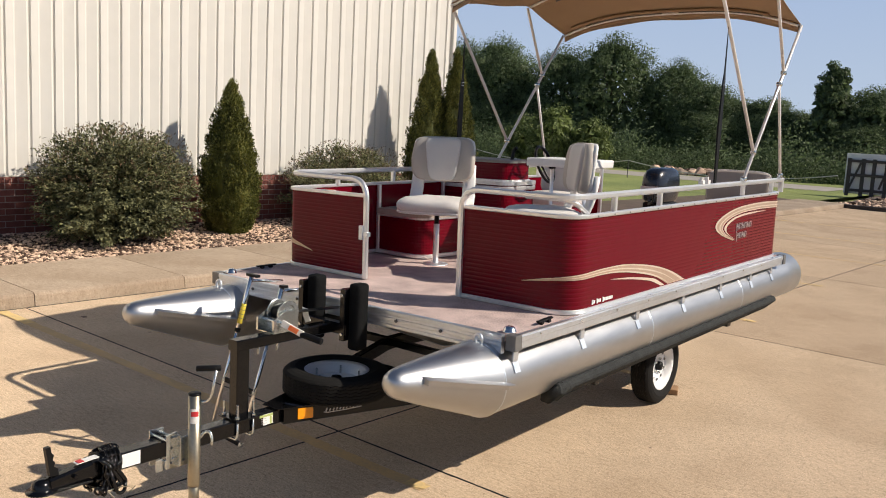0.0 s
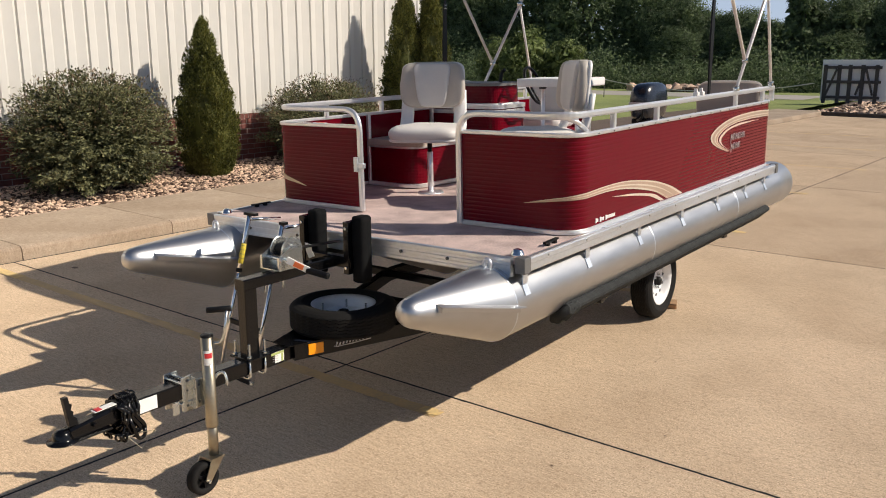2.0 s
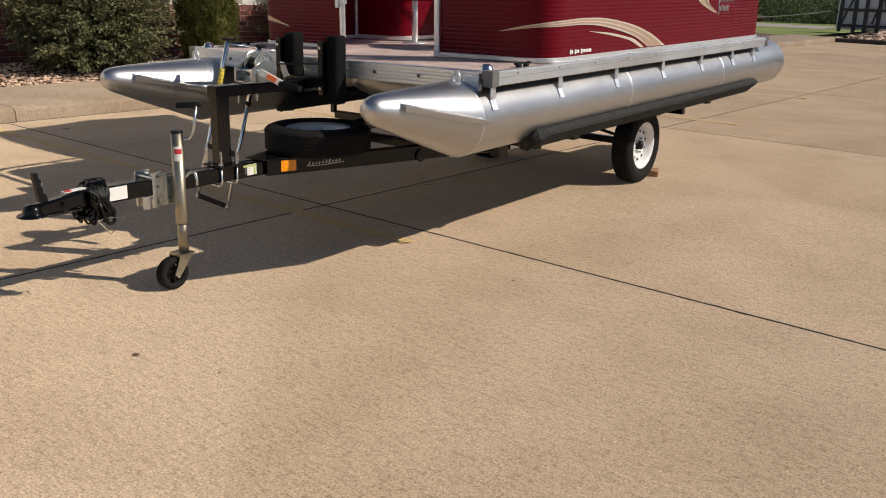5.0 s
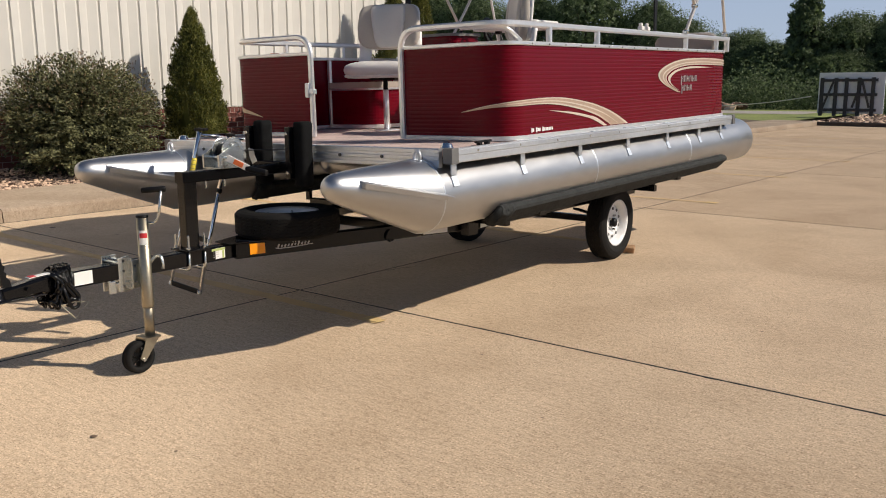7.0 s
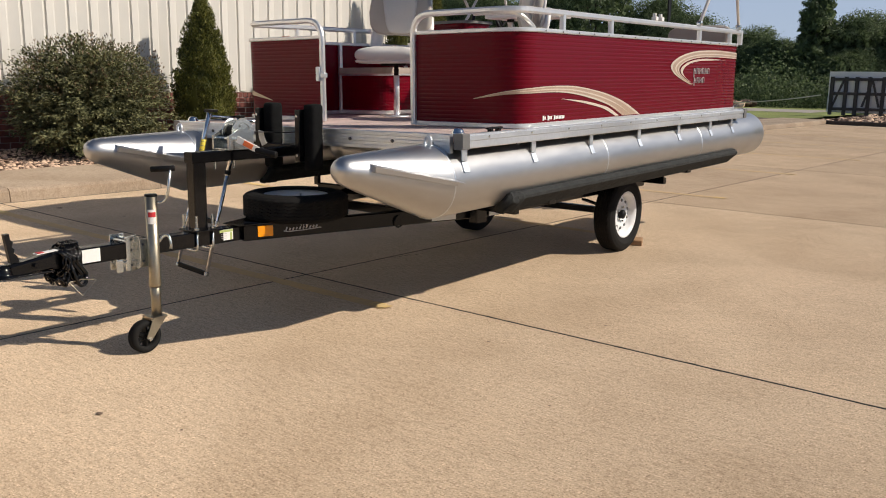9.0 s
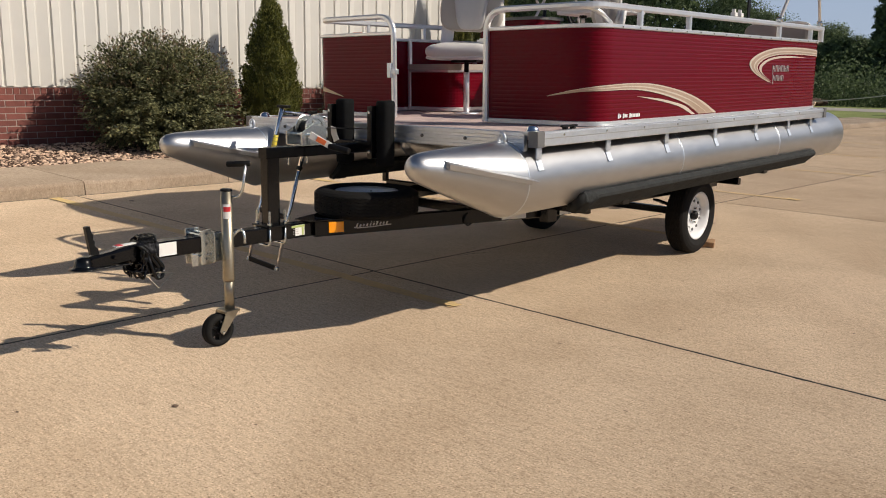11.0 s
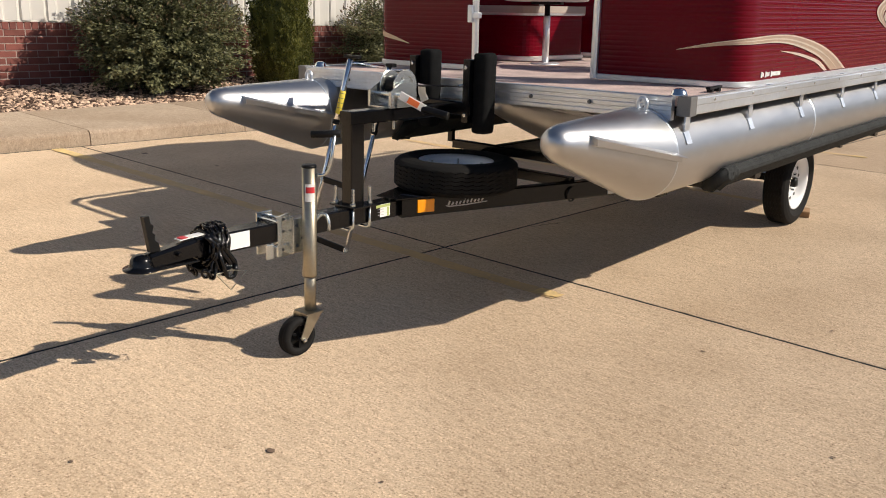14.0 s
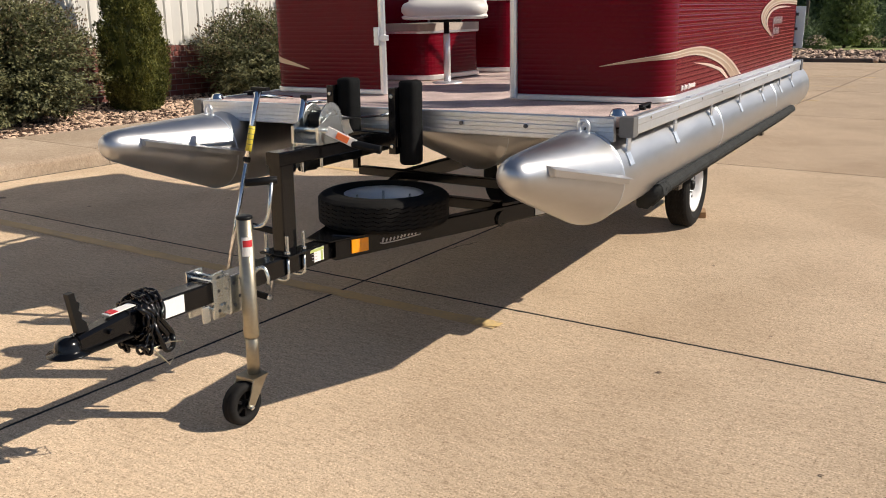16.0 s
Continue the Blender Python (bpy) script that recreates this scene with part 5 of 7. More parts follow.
part("crank_grip", rod((JX + 0.098, JY + 0.068, 0.868), (JX + 0.018, JY - 0.005, 0.862), 0.0135, 14), PLASTIC, jack, "black crank grip", True)

# spare wheel lying on the frame
spare = thing("spare_wheel", RIG @ pose(0.060, -0.080, 0.584, -0.3, 0, 25), "spare trailer tyre with a white rim lying on the drawbar frame", "spare wheel")
tyre(spare, pose(0, 0, 0), 0.292, 0.155, 0.172)
rim_parts(spare, pose(0, 0, 0, 180, 0, 0), 0.172, 0.155, False)
for k in range(5):
    a = 2 * math.pi * k / 5 + 0.5
    part("stud", rod((0.125 * math.cos(a), 0.125 * math.sin(a), -0.03), (0.125 * math.cos(a), 0.125 * math.sin(a), 0.045), 0.006, 8), ZINC, spare)
part("spare_mount", rod((0, 0, -0.09), (0, 0, 0.02), 0.03, 12), BLACK, spare)

# chock behind the wheel
chock = tagged(part("wheel_chock", box((0.71, 2.985, 0.026), (0.10, 0.10, 0.052), 0.012, rot=(8, 0, 20)), mat("weathered_wood", (0.36, 0.22, 0.12), 0.9, spread=0.3, scale=8, grain=60, bump=0.4)),
               "small weathered wooden wheel chock on the concrete", "wheel chock")
chock.matrix_world = RIG


# ---- things on the boat (same tilt as the deck) ----
def on_deck(x, y, z=0.0, yaw=0.0):
    return BOAT @ pose(x, y, z, 0, 0, yaw)


def cushion(w, d, h, r, bulge=0.0, power=0.42):
    """A rounded pad on a soft-cornered plan, top bulging, with a rolled edge."""
    bm = bmesh.new()
    n = 36
    rows = []
    steps = [(-0.5, 0.80), (-0.46, 0.90), (-0.32, 0.97), (-0.1, 1.0), (0.12, 1.0), (0.30, 0.975), (0.42, 0.93), (0.49, 0.85), (0.52, 0.70), (0.56, 0.5), (0.59, 0.28)]
    for zf, k in steps:
        lift_z = bulge * max(0, 1 - k) * 1.6 if zf > 0 else 0
        rows.append([bm.verts.new((w / 2 * k * math.copysign(abs(math.cos(a)) ** power, math.cos(a)), d / 2 * k * math.copysign(abs(math.sin(a)) ** power, math.sin(a)), min(zf, 0.5) * h + lift_z)) for a in np.linspace(0, 2 * math.pi, n + 1)[:-1]])
    for p, q in zip(rows, rows[1:]):
        for k in range(n):
            bm.faces.new((p[k], p[(k + 1) % n], q[(k + 1) % n], q[k]))
    bm.faces.new(rows[0][::-1])
    bm.faces.new(rows[-1])
    return bm


def shell_back(w, h, t, r, lean=0.12, z0=0.0):
    """A padded chair back: rounded upper corners, a little hollow."""
    bm = bmesh.new()
    n = 28
    outline = []
    for k in range(n):
        a = 2 * math.pi * k / n
        e = 0.34 if math.sin(a) > 0 else 0.42
        c, s_ = math.cos(a), math.sin(a)
        outline.append((math.copysign(abs(c) ** e, c) * w / 2, math.copysign(abs(s_) ** e, s_) * h / 2 + h / 2))
    layers = []
    for f, y in ((0.90, -t * 0.5), (0.97, -t * 0.40), (1.0, -t * 0.1), (1.0, t * 0.25), (0.95, t * 0.5)):
        layers.append([bm.verts.new((x * f, y + lean * (z / h) * h + 0.10 * (x / w) ** 2 * -1.2, z0 + h / 2 + (z - h / 2) * f)) for x, z in outline])
    for a, b in zip(layers, layers[1:]):
        for k in range(n):
            bm.faces.new((a[k], a[(k + 1) % n], b[(k + 1) % n], b[k]))
    bm.faces.new(layers[0][::-1])
    bm.faces.new(layers[-1])
    bmesh.ops.triangulate(bm, faces=[f for f in bm.faces if len(f.verts) > 4])
    bmesh.ops.recalc_face_normals(bm, faces=bm.faces)
    return bm


def fishing_chair(m, label):
    ch = thing("fishing_chair", m, label, "chair", "swivel chairs on the deck")
    part("base_plate", lathe([(0, 0.012), (0.03, 0.012), (0.085, 0.008), (0.092, 0.003), (0.092, 0), (0, 0)], 28), ALU, ch, "", True)
    part("pedestal", rod((0, 0, 0.008), (0, 0, 0.29), 0.021, 20), RAIL, ch, "polished aluminium pedestal", True)
    part("pedestal_top", rod((0, 0, 0.27), (0, 0, 0.365), 0.017, 16), PLASTIC, ch)
    part("swivel", box((0, 0, 0.365), (0.18, 0.18, 0.016), 0.003), PLASTIC, ch)
    shell = cushion(0.50, 0.45, 0.03, 0.012)
    bmesh.ops.translate(shell, vec=(0, -0.06, 0.388), verts=shell.verts)
    part("seat_shell", shell, WHITEP, ch, "white plastic shell")
    seat = cushion(0.50, 0.45, 0.082, 0.035, 0.016)
    for v in seat.verts:
        v.co.z -= 0.12 * max(0, -(v.co.y + 0.15)) * (1 if v.co.z < 0 else 0.5)
    for v in seat.verts:
        v.co.z += 0.007 * noise.noise(v.co * 9)
    bmesh.ops.translate(seat, vec=(0, -0.07, 0.432), verts=seat.verts)
    part("seat", seat, VINYL, ch, "ivory vinyl seat cushion", True)
    for s in (1, -1):
        arm = sweep(fillet([(s * 0.195, -0.02, 0.40), (s * 0.195, 0.13, 0.42), (s * 0.190, 0.190, 0.54), (s * 0.185, 0.215, 0.70)], 0.06), square(0.034, 0.092, 0.012), up=(s, 0, 0))
        part("side_frame", arm, WHITEP, ch, "white plastic side frame", True)
    bshell = shell_back(0.455, 0.322, 0.030, 0.05, 0.10, 0.578)
    bmesh.ops.translate(bshell, vec=(0, 0.195, 0), verts=bshell.verts)
    part("back_shell", bshell, WHITEP, ch, "", True)
    bpad = shell_back(0.465, 0.318, 0.060, 0.05, 0.10, 0.582)
    bmesh.ops.translate(bpad, vec=(0, 0.165, 0), verts=bpad.verts)
    for v in bpad.verts:
        f = (v.co.z - 0.582) / 0.318
        v.co.x *= 1.0 - 0.10 * max(0, f - 0.55) / 0.45 - 0.06 * max(0, 0.3 - f) / 0.3
    back = part("backrest", bpad, VINYLS, ch, "sand vinyl backrest", True)
    mid = shell_back(0.235, 0.311, 0.058, 0.05, 0.10, 0.585)
    bmesh.ops.translate(mid, vec=(0, 0.157, 0), verts=mid.verts)
    for v in mid.verts:
        v.co.x *= 0.82 + 0.36 * (v.co.z - 0.585) / 0.311
    part("back_insert", mid, VINYL, back, "ivory centre panel", True)
    return ch


fishing_chair(on_deck(-0.463, 1.385, 0, 27), "ivory and sand swivel fishing chair on a pedestal near the gate")
fishing_chair(on_deck(0.46, 1.43, 0, -43), "ivory and sand swivel fishing chair turned towards the port side")


def skirted(name, path, z0, z1, m, label, category, lid=None, lid_h=0.03, trims=()):
    """A cabinet with red ribbed skin on a rounded plan, aluminium trims and a lid."""
    th = thing(name, m, label, category)
    prof = [(0.0, z0)]
    z = z0 + 0.03
    while z < z1 - 0.03:
        prof += [(0.0, z), (-0.0010, z + 0.005), (-0.0010, z + 0.008), (0.0, z + 0.013)]
        z += 0.0235
    prof += [(0.0, z1), (-0.012, z1), (-0.012, z0)]
    skin = part("skin", sweep(path, prof), RED, th, "burgundy ribbed skin", True)
    skin.data.set_sharp_from_angle(angle=radians(8))
    for z, h in trims:
        part("trim", sweep(lift(path, z, 0.002), square(0.024, h, 0.004)), RAIL, th)
    bm = bmesh.new()
    top = [bm.verts.new((p.x, p.y, z1 + 0.004)) for p in lift(path, 0, 0.016)]
    low = [bm.verts.new((v.co.x, v.co.y, z1 + 0.004 + lid_h)) for v in top]
    bm.faces.new(top[::-1])
    bm.faces.new(low)
    n = len(top)
    for k in range(n):
        bm.faces.new((top[k], top[(k + 1) % n], low[(k + 1) % n], low[k]))
    bmesh.ops.recalc_face_normals(bm, faces=bm.faces)
    part("lid", bm, lid or WHITEP, th)
    return th


lounge = skirted("storage_bench", fillet([(-1.085, 1.45, 0), (-0.64, 1.43, 0), (-0.585, 2.08, 0), (-1.085, 2.10, 0)], 0.13, 8), 0.015, 0.300, BOAT,
                 "burgundy storage bench with a pale lid against the port fence", "bench", VINYLD, 0.045, ((0.02, 0.03), (0.300, 0.022)))
console = skirted("helm_console", fillet([(-1.10, 2.28, 0), (-0.50, 2.28, 0), (-0.48, 2.73, 0), (-1.10, 2.75, 0)], 0.12, 8), 0.015, 0.52, BOAT,
                  "burgundy helm console with a stepped top beside the port fence", "console", RAIL, 0.03, ((0.02, 0.03), (0.50, 0.03)))
upper = fillet([(-1.10, 2.31, 0), (-0.53, 2.31, 0), (-0.51, 2.68, 0), (-1.10, 2.70, 0)], 0.10, 8)
pf = [(0.0, 0.555)]
z = 0.565
while z < 0.69:
    pf += [(0.0, z), (-0.001, z + 0.005), (-0.001, z + 0.008), (0.0, z + 0.013)]
    z += 0.0235
pf += [(0.0, 0.70), (-0.012, 0.70), (-0.012, 0.555)]
part("upper_skin", sweep(upper, pf), RED, console, "burgundy ribbed upper skin")
part("upper_trim", sweep(lift(upper, 0.555, 0.002), square(0.022, 0.022, 0.003)), RAIL, console)
bm = prism([tuple(p) for p in lift(upper, 0.70, 0.02)], (0, 0, 0), (0, 0, 0.022))
part("dash_top", bm, mat("grey_dash", (0.20, 0.19, 0.18), 0.6, spread=0.12, scale=9, grain=90, bump=0.2), console, "grey moulded dash top")
wheel_m = pose(-0.36, 2.62, 0.695, 0, 68, 10)
part("steering_wheel", lathe([(0.150 + 0.012 * math.cos(a), 0.012 * math.sin(a)) for a in np.linspace(0, 2 * math.pi, 11)[:-1]], 32, wheel_m, None, True), PLASTIC, console, "black steering wheel", True)
sw = bmesh.new()
for k in range(3):
    a = 2 * math.pi * k / 3
    rod(wheel_m @ Vector((0, 0, -0.03)), wheel_m @ Vector((0.15 * math.cos(a), 0.15 * math.sin(a), 0)), 0.009, 8, sw)
part("wheel_spokes", sw, PLASTIC, console)
part("throttle", sweep(fillet([(-0.62, 2.53, 0.72), (-0.62, 2.55, 0.80), (-0.59, 2.55, 0.82)], 0.02), ring(0.014, 8)), PLASTIC, console)
part("aerial", rod((-1.02, 2.36, 0.72), (-1.02, 2.36, 0.82), 0.004, 8), WHITEP, console)

# white cocktail table between the chairs and the helm
table = thing("cocktail_table", on_deck(0.06, 2.30, 0, 2), "small white moulded table on thin aluminium legs", "table")
tt = box((0, 0, 0.735), (0.52, 0.40, 0.060), 0.014, seg=3)
part("tabletop", tt, WHITEP, table, "white moulded tray top", True)
part("tray_recess", box((0, 0, 0.7635), (0.45, 0.28, 0.004), 0.001), WHITE, table)
for x in (-0.12, 0.16):
    part("leg", rod((x, -0.05, 0.005), (x - 0.02, -0.02, 0.71), 0.014, 12), RAIL, table, "", True)
    part("leg_socket", rod((x - 0.02, -0.02, 0.685), (x - 0.02, -0.02, 0.712), 0.028, 14), PLASTIC, table)
part("foot_plate", lathe([(0, 0.010), (0.10, 0.006), (0.11, 0), (0, 0)], 24, pose(0.02, -0.05, 0)), ALU, table)

# helm seat behind the console, and the stern lounge
helm = thing("helm_bench", on_deck(-0.62, 3.20, 0, 0), "ivory vinyl helm bench seat at the stern", "bench seat")
part("bench_base", box((0, 0, 0.16), (0.46, 0.36, 0.30), 0.02), RED, helm)
part("bench_cushion", cushion(0.48, 0.40, 0.11, 0.04, 0.015), VINYL, helm, "", True).matrix_local = pose(0, 0, 0.37)
part("bench_back", cushion(0.48, 0.28, 0.09, 0.04, 0.01), VINYL, helm, "", True).matrix_local = pose(0, 0.19, 0.54, 82, 0, 0)

lounge2 = thing("stern_lounge", on_deck(0.80, 3.60, 0, 0), "taupe vinyl stern lounge seat with pale piping", "lounge seat")
part("lounge_base", box((0, 0, 0.15), (0.50, 0.50, 0.28), 0.02), RED, lounge2)
part("lounge_cushion", cushion(0.52, 0.50, 0.10, 0.04, 0.015), VINYLD, lounge2, "", True).matrix_local = pose(0, -0.02, 0.34)
lb = shell_back(0.53, 0.31, 0.085, 0.05, 0.06, 0.375)
bmesh.ops.translate(lb, vec=(0, 0.20, 0), verts=lb.verts)
part("lounge_back", lb, VINYLD, lounge2, "taupe padded back", True)
pipe = [(0.262 * math.copysign(abs(math.cos(a)) ** 0.34, math.cos(a)), 0.165 + 0.055 * (0.155 + 0.155 * abs(math.sin(a)) ** 0.34) / 0.31, 0.375 + 0.155 + 0.157 * abs(math.sin(a)) ** 0.34) for a in np.linspace(0.02, math.pi - 0.02, 40)]
part("piping", tube(pipe, 0.007, 8, up=(0, 1, 0)), VINYL, lounge2, "ivory piping", True)

# outboard
motor = thing("outboard_motor", on_deck(-0.26, 4.62, 0, 0), "dark navy outboard motor on the stern bracket", "outboard motor")
cowl = bmesh.new()
rows = []
for z, w, d, y in ((0.30, 0.150, 0.22, 0.0), (0.34, 0.185, 0.27, 0.0), (0.42, 0.198, 0.29, 0.0), (0.50, 0.200, 0.295, 0.0), (0.57, 0.190, 0.28, 0.005), (0.62, 0.165, 0.245, 0.01), (0.645, 0.12, 0.18, 0.015), (0.652, 0.06, 0.09, 0.02)):
    rows.append([cowl.verts.new((w * 0.74 * math.copysign(abs(math.cos(a)) ** 0.55, math.cos(a)), y + d * math.copysign(abs(math.sin(a)) ** 0.6, math.sin(a)), z)) for a in np.linspace(0, 2 * math.pi, 33)[:-1]])
for a, b in zip(rows, rows[1:]):
    for k in range(32):
        cowl.faces.new((a[k], a[(k + 1) % 32], b[(k + 1) % 32], b[k]))
cowl.faces.new(rows[0][::-1])
cowl.faces.new(rows[-1])
part("cowl", cowl, NAVY, motor, "glossy navy engine cowl", True)
part("cowl_band", box((0.0, -0.29, 0.46), (0.22, 0.008, 0.03), 0.003), SILVERL, motor)
part("lower_pan", box((0, 0.0, 0.25), (0.27, 0.36, 0.12), 0.03, seg=3), PLASTIC, motor)
part("midsection", box((0, 0.04, -0.10), (0.12, 0.20, 0.62), 0.03, seg=3), NAVY, motor)
part("tilt_bracket", box((0, -0.18, 0.08), (0.20, 0.16, 0.28), 0.01), PLASTIC, motor)
part("cavitation_plate", box((0, 0.06, -0.42), (0.18, 0.32, 0.012), 0.003), NAVY, motor)
part("gearcase", lathe([(0, 0.22), (0.03, 0.19), (0.048, 0.10), (0.05, 0), (0.045, -0.12), (0.03, -0.16), (0, -0.17)], 24, pose(0, 0.05, -0.55, 90, 0, 0)), NAVY, motor, "", True)
pb = bmesh.new()
for k in range(3):
    a = 2 * math.pi * k / 3
    vs = bmesh.ops.create_cube(pb, size=1)["verts"]
    bmesh.ops.transform(pb, matrix=pose(0, 0.22, -0.55) @ Matrix.Rotation(a, 4, "Y") @ Matrix.Translation((0.065, 0, 0)) @ Matrix.Rotation(0.5, 4, "X") @ Matrix.Diagonal((0.11, 0.006, 0.075, 1)), verts=vs)
part("propeller", pb, PLASTIC, motor)
part("motor_bracket", box((0, -0.42, -0.06), (0.55, 0.40, 0.16), 0.01), ALU, motor)
part("tiller_handle", tube([(0.0, -0.28, 0.30), (0.10, -0.36, 0.33), (0.14, -0.42, 0.42)], 0.012, 8, 0.04), PLASTIC, motor, "", True)
motor.matrix_world = motor.matrix_world @ Matrix.Diagonal((0.80, 0.92, 0.985, 1))

# bimini top, in boat coordinates
bimini = thing("bimini_top", BOAT, "tan canvas bimini top on folding aluminium bows", "sun canopy")


MOUNT, J1, J2, J3 = (3.01, 0.665), (3.165, 0.860), (3.62, 1.385), (3.70, 1.478)
FRONT, MIDB, REAR, STRUT = (2.29, 1.950), (3.40, 2.060), (4.045, 1.876), (3.835, 0.672)
for s in (1, -1):
    x = 1.115 * s
    part("main_bow_leg", rod((x, *MOUNT), (x, *REAR), 0.0125, 12), BOWS, bimini, "", True)
    part("front_bow_leg", rod((x, *J1), (x, *FRONT), 0.0125, 12), BOWS, bimini, "", True)
    part("middle_bow_leg", rod((x, *J3), (x, *MIDB), 0.0125, 12), BOWS, bimini, "", True)
    part("rear_strut", rod((x, *J2), (x, *STRUT), 0.0115, 12), BOWS, bimini, "", True)
    for y, z in (J1, J2, J3, MOUNT, STRUT):
        part("bow_clamp", rod((x - 0.02, y, z), (x + 0.02, y, z), 0.018, 12), ZINC, bimini, "", True)
    part("deck_hinge", box((x, MOUNT[0], RAILZ + 0.025), (0.03, 0.06, 0.02), 0.004), ZINC, bimini)
    part("deck_hinge", box((x, STRUT[0], RAILZ + 0.025), (0.03, 0.05, 0.02), 0.004), ZINC, bimini)
    strap = [Vector((x, 2.48, 1.70)), Vector((x, 2.475, 1.40)), Vector((x, 2.47, 1.33)), Vector((x, 2.455, 1.02)), Vector((x, 2.45, RAILZ + 0.02))]
    part("tie_strap", sweep(strap, square(0.060, 0.014, 0.002), up=(1, 0, 0), scales=[0.16, 0.36, 0.65, 0.95, 0.6]), PLASTIC, bimini, "black webbing tie strap")
    for z in (1.340, 1.315):
        part("strap_buckle", box((x, 2.472, z), (0.012, 0.034, 0.006), 0.002), ZINC, bimini)


def crown(y):
    """Height of the canopy's side edge along y."""
    return float(np.interp(y, [FRONT[0], MIDB[0], REAR[0]], [FRONT[1] + 0.015, MIDB[1] + 0.015, REAR[1] + 0.01]))


def canopy_z(x, y):
    u = x / 1.10
    sag = 0.016 * math.sin(9 * y + 3 * x)
    between = min(abs(y - q) for q in (FRONT[0], MIDB[0], REAR[0]))
    return crown(y) + 0.165 * (1 - abs(u) ** 2.6) - 0.045 * min(1, between / 0.35) * (1 - u * u) * 0.6 + sag * 0.3


bm = bmesh.new()
nx, ny = 44, 30
grid = [[bm.verts.new((-1.105 + 2.21 * i / nx, FRONT[0] - 0.02 + (REAR[0] - FRONT[0] + 0.04) * j / ny, canopy_z(-1.105 + 2.21 * i / nx, FRONT[0] - 0.02 + (REAR[0] - FRONT[0] + 0.04) * j / ny))) for i in range(nx + 1)] for j in range(ny + 1)]
low = [[bm.verts.new(v.co - Vector((0, 0, 0.004))) for v in r] for r in grid]
for j in range(ny):
    for i in range(nx):
        bm.faces.new((grid[j][i], grid[j][i + 1], grid[j + 1][i + 1], grid[j + 1][i]))
        bm.faces.new((low[j][i], low[j + 1][i], low[j + 1][i + 1], low[j][i + 1]))
rim_v = [(0, i) for i in range(nx + 1)] + [(j, nx) for j in range(1, ny + 1)] + [(ny, i) for i in range(nx - 1, -1, -1)] + [(j, 0) for j in range(ny - 1, 0, -1)]
for (j0, i0), (j1, i1) in zip(rim_v, rim_v[1:] + rim_v[:1]):
    bm.faces.new((grid[j1][i1], grid[j0][i0], low[j0][i0], low[j1][i1]))
canopy = part("canopy", bm, CANVAS, bimini, "tan canvas canopy", True)
for y, z in (FRONT, MIDB, REAR):
    part("cross_bow", tube([(x, y, canopy_z(x, y) - 0.018) for x in np.linspace(-1.09, 1.09, 23)], 0.0125, 10), RAIL, bimini, "", True)
for y in (FRONT[0] + 0.045, MIDB[0] + 0.03, REAR[0] - 0.05):
    # zipped sleeves that hold the bows
    part("bow_sleeve", sweep([(x, y, canopy_z(x, y) - 0.012) for x in np.linspace(-0.98, 0.86, 24)], square(0.075, 0.016, 0.004)), CANVAS, canopy, "sewn canvas sleeve", True)
    for xa, xb in ((-0.86, -0.10), (0.06, 0.80)):
        part("sleeve_zip", sweep([(x, y + 0.040, canopy_z(x, y + 0.040) - 0.014) for x in np.linspace(xa, xb, 16)], square(0.012, 0.014, 0.002)), INK, canopy, "dark zip along the sleeve")
for y in (REAR[0] - 0.005, FRONT[0] + 0.005):
    # hanging hem along the end edges
    hb = bmesh.new()
    pv = None
    for x in np.linspace(-1.10, 1.10, 34):
        zc = canopy_z(x, y)
        cur = [hb.verts.new((x, y, zc)), hb.verts.new((x, y + (0.012 if y > 3 else -0.012), zc - 0.075 - 0.006 * math.sin(9 * x))), hb.verts.new((x, y + (0.015 if y > 3 else -0.015), zc - 0.072 - 0.006 * math.sin(9 * x))), hb.verts.new((x, y + 0.004, zc))]
        if pv:
            for k in range(4):
                hb.faces.new((pv[k], pv[(k + 1) % 4], cur[(k + 1) % 4], cur[k]))
        pv = cur
    part("canopy_hem", hb, CANVAS, canopy, "", True)

# boarding ladder hung on the bow
ladder = thing("boarding_ladder", RIG, "folding chrome boarding ladder hung on the bow edge", "ladder")
TL, TR, OFF = Vector((-0.555, -0.185, 1.075)), Vector((-0.285, -0.185, 1.055)), Vector((-0.085, -0.205, -0.90))
for top in (TL, TR):
    bot = top + OFF
    midp = top.lerp(bot, 0.34)
    part("rail", rod(top, midp + (bot - top) * 0.02, 0.0145, 14), CHROME, ladder, "chrome ladder rail", True)
    part("lower_rail", rod(midp, bot, 0.0110, 14), CHROME, ladder, "", True)
    part("rail_collar", rod(midp - (bot - top) * 0.012, midp + (bot - top) * 0.014, 0.0175, 14), PLASTIC, ladder)
    part("hook_arm", rod(top + Vector((0, 0, -0.02)), (top.x + 0.02, 0.03, 1.032), 0.009, 10), CHROME, ladder, "", True)
part("grip_cap", box(TL + Vector((0.015, 0, 0.012)), (0.095, 0.03, 0.016), 0.004), PLASTIC, ladder, "black grip")
part("grip_cap", box(TR + Vector((0.01, 0, 0.008)), (0.04, 0.035, 0.016), 0.004), PLASTIC, ladder)
part("rail_label", rod(TL.lerp(TL + OFF, 0.17), TL.lerp(TL + OFF, 0.30), 0.0150, 14), YELLOWL, ladder, "yellow printed label", True)
for k in range(4):
    part("label_print", rod(TL.lerp(TL + OFF, 0.185 + 0.026 * k), TL.lerp(TL + OFF, 0.1885 + 0.026 * k), 0.0154, 14), INK, ladder)
